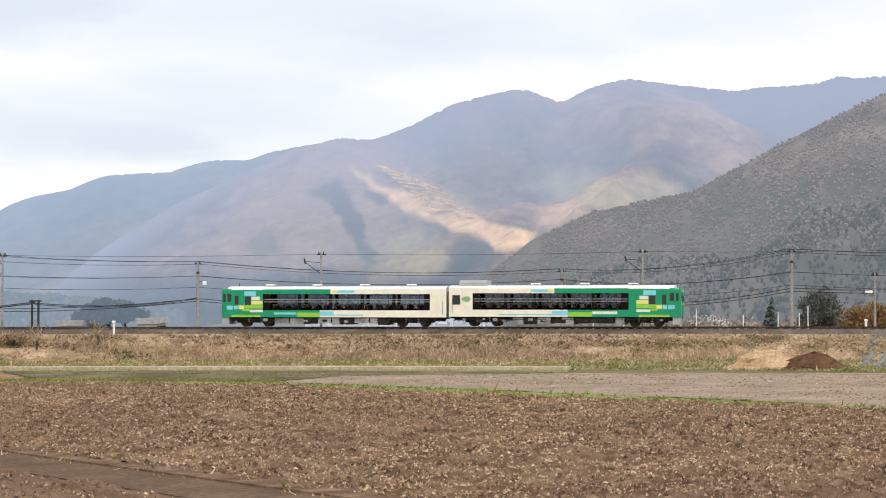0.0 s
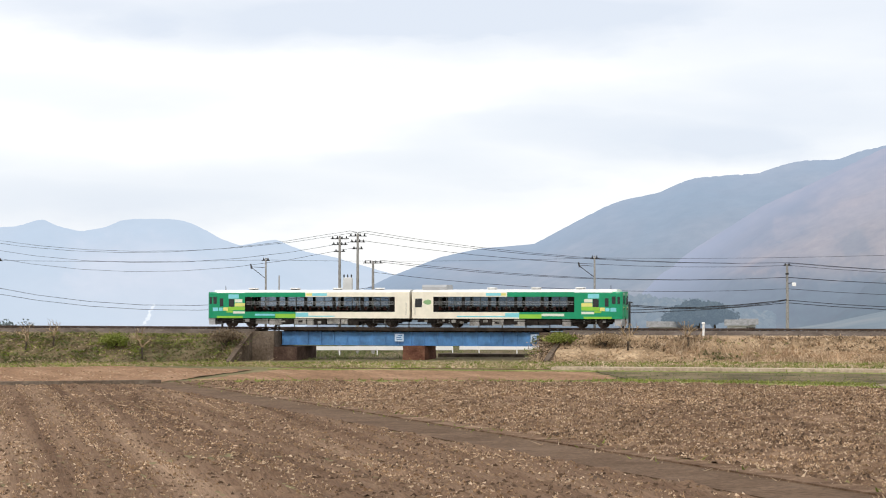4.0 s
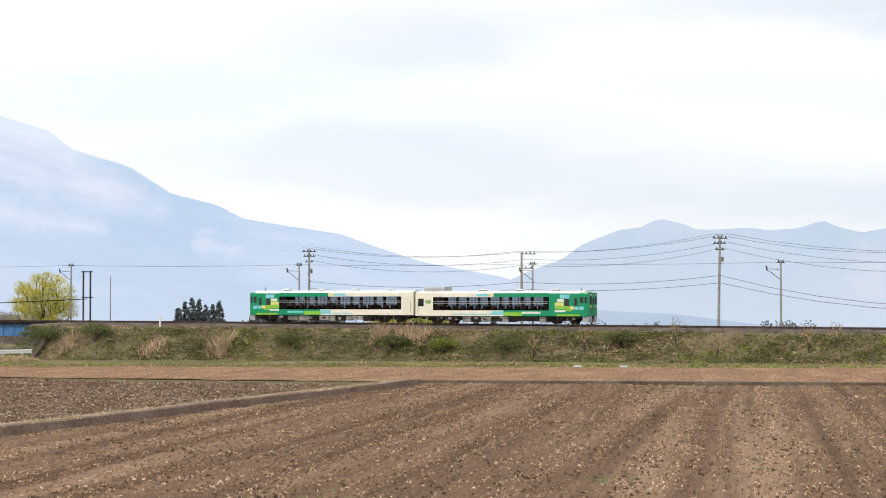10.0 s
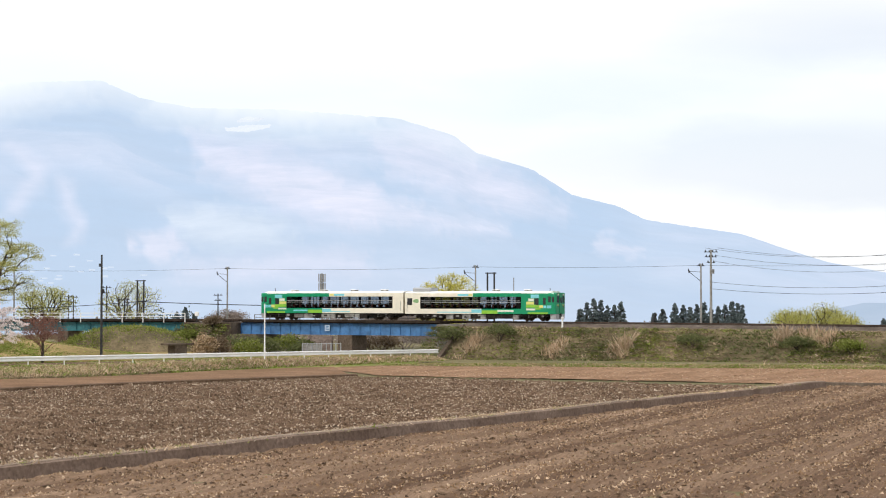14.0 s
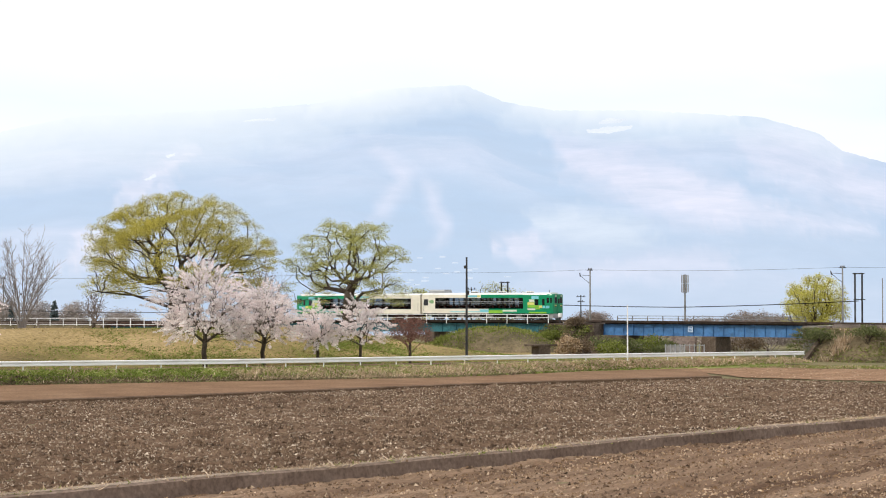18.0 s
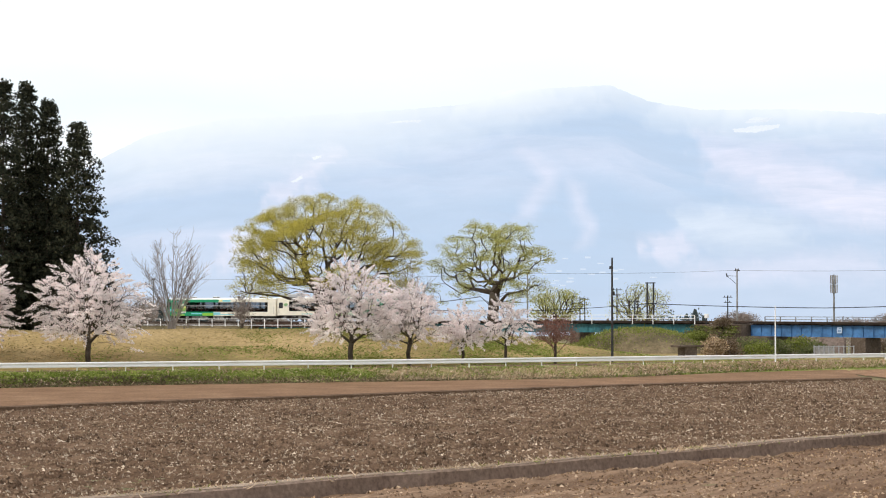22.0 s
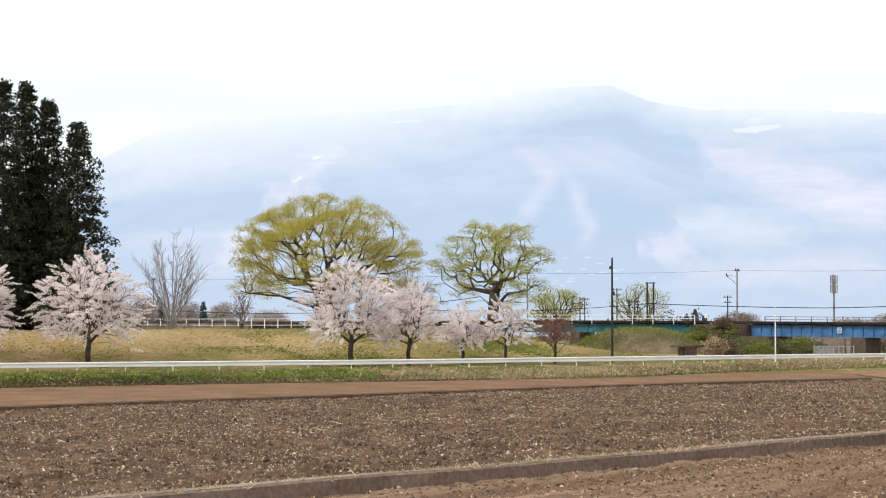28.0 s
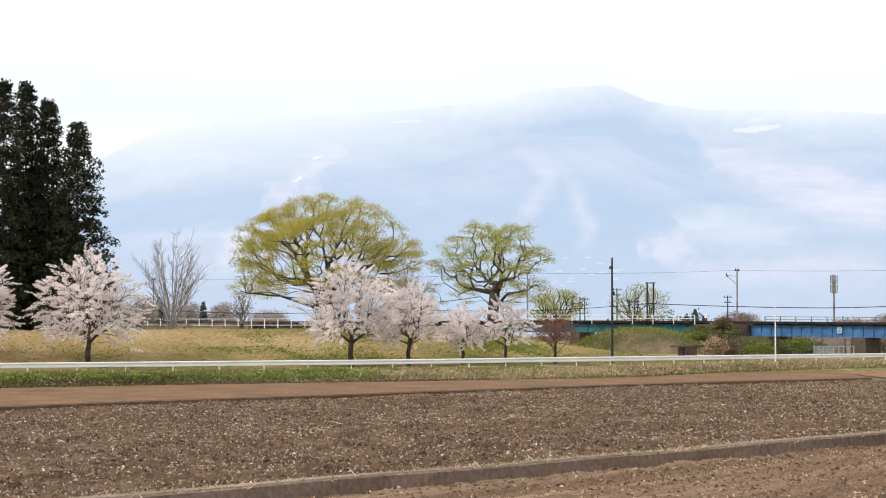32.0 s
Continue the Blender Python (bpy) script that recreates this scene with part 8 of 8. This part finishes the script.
def house(w, d, h, roof, label, windows=2, wall="wall_hazed", pane="hazy_pane"):
    """A small house under a gabled roof with eaves."""
    t = thing("house", label, "house", "far village")
    part("wall", Geo().box(-w / 2, w / 2, -d / 2, d / 2, -2, h), M[wall], t)
    rise = d * 0.28
    ring = lambda x: [(x, -d / 2 - 0.5, h - 0.15), (x, 0, h + rise), (x, d / 2 + 0.5, h - 0.15), (x, 0, h + rise - 0.35)]
    part("roof", Geo().loft([ring(-w / 2 - 0.6), ring(w / 2 + 0.6)]).add([(-w / 2, -d / 2, h - 0.02), (-w / 2, d / 2, h - 0.02), (-w / 2, 0, h + rise - 0.4), (w / 2, -d / 2, h - 0.02), (w / 2, d / 2, h - 0.02), (w / 2, 0, h + rise - 0.4)], [(0, 1, 2), (3, 5, 4)]), M[roof], t)
    for k in range(windows):
        x = -w / 2 + w * (k + 0.5) / windows
        for z in ([1.0, h - 1.9] if h > 4.5 else [h - 1.9]):
            part("window", Geo().box(x - 0.7, x + 0.7, -d / 2 - 0.05, -d / 2 + 0.03, z, z + 1.2), M[pane], t)
    return t


foot, foot_ob = mountain("backdrop_foothill", [(9, -1.0), (6, -0.55), (3.2, 0.05), (1.5, 0.22), (-0.3, 0.12), (-1.6, -0.2), (-3, -0.9)], 1900, 1050,
                         far_material("foothill", (0.05, 0.07, 0.07), (0.17, 0.16, 0.14), (0.10, 0.11, 0.10), (0.40, 0.49, 0.60), 0.52, 0.01, 0.06), "foothill under the village", 44, 0.25, 0.1, 160, 40, -14.0)
kinds = [house(9, 7, 4.8, "roof_slate", "two-storey pale house under a dark roof", 3), house(8, 6, 3.0, "roof_slate", "low pale house under a grey roof"), house(9, 7, 4.6, "roof_red", "pale house under a red roof, paled by painted-in haze", 3), house(13, 8, 3.6, "roof_slate", "long pale building under a grey roof", 4)]
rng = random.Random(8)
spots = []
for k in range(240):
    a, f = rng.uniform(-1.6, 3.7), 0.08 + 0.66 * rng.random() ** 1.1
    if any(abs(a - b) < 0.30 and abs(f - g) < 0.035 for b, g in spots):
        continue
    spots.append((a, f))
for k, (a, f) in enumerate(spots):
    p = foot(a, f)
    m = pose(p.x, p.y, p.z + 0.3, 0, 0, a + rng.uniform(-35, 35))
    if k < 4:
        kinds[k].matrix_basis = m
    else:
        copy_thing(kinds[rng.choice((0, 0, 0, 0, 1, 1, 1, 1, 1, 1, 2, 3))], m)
for az, d, w, h in ((10.75, 430, 6, 1.1), (10.1, 440, 4.5, 1.0), (8.62, 420, 4.0, 1.3), (8.28, 424, 3.0, 1.5)):
    p = polar(az, d)
    t = house(w, 4, h, "steel", "low white building under a grey roof beyond the embankment", 2, "pale_wall", "dark_glass")
    t.matrix_basis = pose(p.x, p.y, ground_z(p.x, p.y), 0, 0, az)
for k, (az, d, h, w) in enumerate(((10.1, 440, 5.8, 9), (9.7, 430, 6.6, 10), (9.25, 436, 6.2, 10), (1.5, 1240, 12, 14), (0.4, 1350, 11, 13), (2.6, 1300, 12, 14), (-0.6, 1280, 12, 14), (3.2, 1260, 10, 16))):
    p = polar(az, d)
    z = ground_z(p.x, p.y)
    if d > 1000:
        q = foot(az, (d - 1050) / 850)
        z = q.z
    broad_tree("dark_tree", "dark rounded tree beyond the railway", (p.x, p.y, z), h, w, 0.4, 400 + k, "far_leaf", 0.42 if d < 1000 else 0.6, 80, 80, 0.8, "dark trees", 0.05, floor=-0.3, twig_mat="far_leaf")

# a tree belt on the plain, its haze put into the leaf and twig colours
def tree_belt(name, az0, az1, dist, h, material, seed, label):
    rng = random.Random(seed)
    pts = []
    a = az0
    while a < az1:
        hh = h * rng.uniform(0.4, 1.15)
        p = polar(a, dist + rng.uniform(-10, 10))
        z = ground_z(p.x, p.y)
        for k in range(10):
            pts.append((p.x + rng.gauss(0, 1.1), p.y + rng.gauss(0, 1.1), z + hh * rng.random()))
        a += rng.uniform(0.1, 0.3)
    tagged(new(name, scatter_leaves(name, pts, 0.7, 12, 0.32, material, rng, 0.2, 0.8)), label, kind="stuff")


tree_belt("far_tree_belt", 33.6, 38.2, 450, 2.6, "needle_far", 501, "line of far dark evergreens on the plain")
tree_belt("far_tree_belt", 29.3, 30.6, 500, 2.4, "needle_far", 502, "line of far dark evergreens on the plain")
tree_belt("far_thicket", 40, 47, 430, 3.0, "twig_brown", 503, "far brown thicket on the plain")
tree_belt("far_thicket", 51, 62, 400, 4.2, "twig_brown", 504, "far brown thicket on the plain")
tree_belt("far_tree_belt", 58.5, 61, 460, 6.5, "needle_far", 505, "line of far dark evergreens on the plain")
tree_belt("far_thicket", 70, 79, 300, 3.6, "twig_brown", 506, "brown thicket behind the levee")
tree_belt("far_thicket", -13, -6, 300, 2.0, "twig_brown", 507, "low brown thicket beyond the track")

# beyond the first bridge: green verge, road guardrails, culvert slab
patch("verge_bridge", "dry_grass", "green verge seen under the blue bridge", [tuple(polar(a, d)[:2]) for a, d in ((22, 196), (13.5, 186), (12.5, 300), (23, 310))], 0.03)
blades("verge_grass", "green grass under the blue bridge", [(*polar(r_[0], r_[1], 0.75)[:3], 1.0) for r_ in [(random.Random(k).uniform(13.5, 22), random.Random(k + 5000).uniform(190, 270)) for k in range(2600)]], 0.2, "blade_deep", 61, 6, 0.05, 0.3, 0.9)
guardrail([tuple(polar(a, 207)[:2]) for a in np.arange(16.9, 25.2, 0.7)], 0.88)
guardrail([tuple(polar(a, 206)[:2]) for a in np.arange(13.9, 17.0, 0.4)], 0.95)
slab = thing("culvert_slab", "dark concrete culvert slab behind the bridge", "culvert")
a, b = polar(17.2, 197), polar(13.9, 193)
dirn = (b - a).normalized()
nrm = Vector((-dirn.y, dirn.x, 0))
ring = lambda p, z: [tuple(p - nrm * 1.2 + Vector((0, 0, z))), tuple(p + nrm * 1.2 + Vector((0, 0, z)))]
part("slab", Geo().loft([[*ring(a, 0.72), *reversed(ring(a, 1.18))], [*ring(b, 0.75), *reversed(ring(b, 1.2))]]), M["dark_concrete"], slab)
for f in (0.25, 0.95):
    p = a.lerp(b, f)
    part("pillar", Geo().box(p.x - 1.0, p.x + 1.0, p.y - 0.4, p.y + 0.4, -0.5, 0.78), M["dark_concrete"], slab)

# between the two left-hand bridges: mound, underpass, fence
def make_mound():
    g, rings = Geo(), []
    c = line(236.0, -8.0)
    for k in range(9):
        f = k / 8
        ring = []
        for j in range(28):
            a = 2 * math.pi * j / 28
            r = (1 - f) * (1 + 0.16 * noise.noise((math.cos(a) * 1.3, math.sin(a) * 1.3, f * 2 + 4)))
            x, y = c.x + 12.0 * r * math.cos(a), c.y + 10.5 * r * math.sin(a)
            ring.append((x, y, -0.6 + 4.1 * (1 - (1 - f) ** 2.2) ** 0.9))
        rings.append(ring)
    setting("mound", g.loft(rings), M["dry_grass"], "grassy mound between the two bridges")


make_mound()
r_ = random.Random(77)
mound_at = [line(236.0 + r_.uniform(-10, 10), -8.0 + r_.uniform(-9, 6)) for _ in range(1500)]
blades("mound_grass", "fresh green grass on the mound", [(p.x, p.y, -0.6 + 4.1 * (1 - min(1, math.hypot((p.x - line(236.0, -8.0).x) / 12.0, (p.y - line(236.0, -8.0).y) / 10.5)) ** 2.2) ** 0.9, r_.uniform(0.5, 1.2)) for p in mound_at], 0.25, "blade_green", 62, 7, 0.05, 0.35, 0.5)
under = thing("underpass", "small concrete underpass in the grassy bank", "underpass")
a, b = polar(59.7, 212), polar(59.0, 214)
d_ = (b - a).normalized()
n_ = Vector((-d_.y, d_.x, 0))
part("lintel", Geo().loft([[tuple(p - n_ * 0.6 + Vector((0, 0, 1.85))), tuple(p + n_ * 1.0 + Vector((0, 0, 1.85))), tuple(p + n_ * 1.0 + Vector((0, 0, 2.06))), tuple(p - n_ * 0.6 + Vector((0, 0, 2.06)))] for p in (a, b)]), M["dark_concrete"], under)
for f in (0.25,):
    p = a.lerp(b, f)
    q = p + d_ * 1.6
    part("wall", Geo().loft([[tuple(w - n_ * 0.5 + Vector((0, 0, z))), tuple(w + n_ * 0.8 + Vector((0, 0, z)))] + [tuple(w + n_ * 0.8 + Vector((0, 0, 1.86))), tuple(w - n_ * 0.5 + Vector((0, 0, 1.86)))] for w, z in ((p, -0.8), (q, -0.8))]), M["dark_concrete"], under)
fence = thing("fence", "grey panel fence by the bridge pier", "fence")
for k in range(9):
    p = polar(55.75 - 0.14 * k, 238)
    part("post", Geo().box(p.x - 0.05, p.x + 0.05, p.y - 0.05, p.y + 0.05, -0.8, 1.6), M["cooler"], fence)
    if k < 8:
        q = polar(55.75 - 0.14 * (k + 1), 238)
        for z in (0.5, 1.5):
            part("rail", Geo().tube([(p.x, p.y, z), (q.x, q.y, z)], 0.035, 4), M["cooler"], fence)
        if k < 4:
            part("panel", Geo().loft([[(w.x, w.y, 0.55), (w.x, w.y + 0.04, 0.55), (w.x, w.y + 0.04, 1.42), (w.x, w.y, 1.42)] for w in (p, q)]), M["pole"], fence)
wall = thing("block_wall", "weathered pinkish block wall behind the pier", "wall")
p, q = polar(55.6, 262), polar(54.9, 262)
part("wall", Geo().loft([[(w.x, w.y, -1), (w.x, w.y + 0.3, -1), (w.x, w.y + 0.3, 2.1), (w.x, w.y, 2.1)] for w in (p, q)]), M["block_wall"], wall)
for k, (az, d, h, w, leaf) in enumerate(((57.6, 244, 3.0, 5.0, "blade_deep"), (56.9, 246, 2.8, 5.0, "blade_deep"), (56.2, 250, 3.0, 5.0, "blade_green"), (58.25, 232, 3.0, 3.6, "blade_brown"), (58.6, 230, 3.2, 2.6, "blade_dry"), (57.3, 240, 2.6, 4.0, "blade_green"), (55.7, 246, 2.4, 4.0, "blade_deep"), (54.0, 262, 4.0, 7.0, "twig_brown"), (52.8, 268, 4.2, 8.0, "twig_brown"), (53.4, 256, 3.0, 5.0, "blade_brown"), (51.6, 270, 4.0, 8.0, "twig_brown"))):
    broad_tree("underbrush", "tangled bush under the railway bridge", on_levee(az, d, -0.6), h, w, 0.1, 420 + k, leaf, 0.13, 90, 24, 0.45, "underbrush", 0.02, floor=-0.1, twig_mat="twig_brown", cat="bush")

# the yard by the embankment: heaps and a bare greenhouse frame
def heap(name, label, x, y, w, d, h, material, seed):
    g, rings = Geo(), []
    for k in range(8):
        f = k / 7
        ring = []
        for j in range(26):
            a = 2 * math.pi * j / 26
            r = (1 - f) * (1 + 0.45 * noise.noise((math.cos(a) * 1.6, math.sin(a) * 1.6, f * 2.5 + seed)))
            ring.append((w / 2 * r * math.cos(a), d / 2 * r * math.sin(a), -0.1 + h * (1 - (1 - f) ** 1.5) + 0.22 * noise.noise((j * 0.8, k * 0.9, seed))))
        rings.append(ring)
    t = new(name, g.loft(rings).mesh(name, M[material]))
    t.location = (x, y, ground_z(x, y))
    tagged(t, label, "heap")


heap("sand_mound", "mound of ochre sandy soil in the yard", 23.0, 139.0, 6.0, 4.5, 1.45, "sand", 1)
heap("mulch_mound", "mound of dark brown mulch in the yard", 26.2, 137.6, 6.2, 4.0, 1.25, "mulch", 5)
gh = thing("greenhouse_frame", "bare arched pipe frame of a greenhouse", "greenhouse", "", pose(30.6, 139.5, ground_z(30.6, 139.5), 0, 0, -8))
for k in range(9):
    y = k * 1.1
    pts = [(0.0 + 2.9 - 2.9 * math.cos(math.pi * j / 14), y, 0.2 + 2.5 * math.sin(math.pi * j / 14) ** 0.8) for j in range(15)]
    part("hoop", Geo().tube(pts, 0.016, 5), M["steel"], gh)
for x, z in ((0.35, 1.4), (2.9, 2.72), (5.45, 1.4)):
    part("purlin", Geo().tube([(x, 0, z), (x, 8.8, z)], 0.025, 5), M["steel"], gh)
part("end_bar", Geo().tube([(0.1, 0, 1.0), (5.7, 0, 1.0)], 0.02, 5), M["steel"], gh)
part("sheet_roll", Geo().tube([(0.1, -0.5, 0.15), (3.4, -0.8, 0.15)], 0.16, 8), M["steel"], gh, "rolled grey plastic sheet")
for k, (x, y) in enumerate(((30.2, 138.4), (31.2, 138.2), (32.2, 138.6))):
    crate = thing("pipe_bundle", "bundle of grey pipes stacked in the yard", "pipes", "pipe bundles", pose(x, y, ground_z(x, y), 0, 0, 12 * k))
    for j in range(6):
        part("pipe", Geo().tube([(-0.4, 0.12 * j, 0.1), (0.5, 0.12 * j, 1.0 + 0.05 * j)], 0.04, 5), M["steel"], crate)
for az, d, top in ((-8.75, 190, 5.0), (-9.75, 198, 5.2), (-10.35, 200, 5.1), (-10.6, 188, 5.8), (-6.95, 200, 5.3), (-4.4, 230, 5.6), (-1.6, 260, 5.5), (-5.3, 210, 5.0), (-7.4, 240, 5.4), (2.2, 240, 5.9)):
    plain_post(az, d, top, 1.0, 0.06, "white", "marker_post", "thin pale post behind the track")
# scraps at the field's edge
for x, y, r in ((-106.5, 147.0, 20), (-102.3, 148.4, 60)):
    t = thing("plastic_sack", "small white plastic scrap on the field's edge", "litter", "scraps", pose(x, y, ground_z(x, y) + 0.05, 0, 0, r))
    # village wall material: its haze glow brightens the scrap as well
    part("sack", Geo().bevel_box(-0.36, 0.36, -0.18, 0.18, 0, 0.13, 0.05), M["wall_hazed"], t)


# ---- what moves: the train and its wheels ----
def motions():
    rows_a, rows_b = [], []
    for k in range(0, 65):
        t = k * 0.5
        s = train_s(t)
        for rows, mid in ((rows_a, s - 10.45), (rows_b, s - 31.55)):
            p = line(mid)
            rows.append((t, pose(p.x, p.y, p.z, 0, 0, line_turn(mid))))
    walk(car_a, rows_a)
    walk(car_b, rows_b)
    for wheelset in wheels_a + wheels_b:
        x, y, z = wheelset.location
        walk(wheelset, [(k / 30, pose(x, y, z, 0, math.degrees((train_s(k / 30) - train_s(0)) / 0.43), 0)) for k in range(0, 961)])


motions()
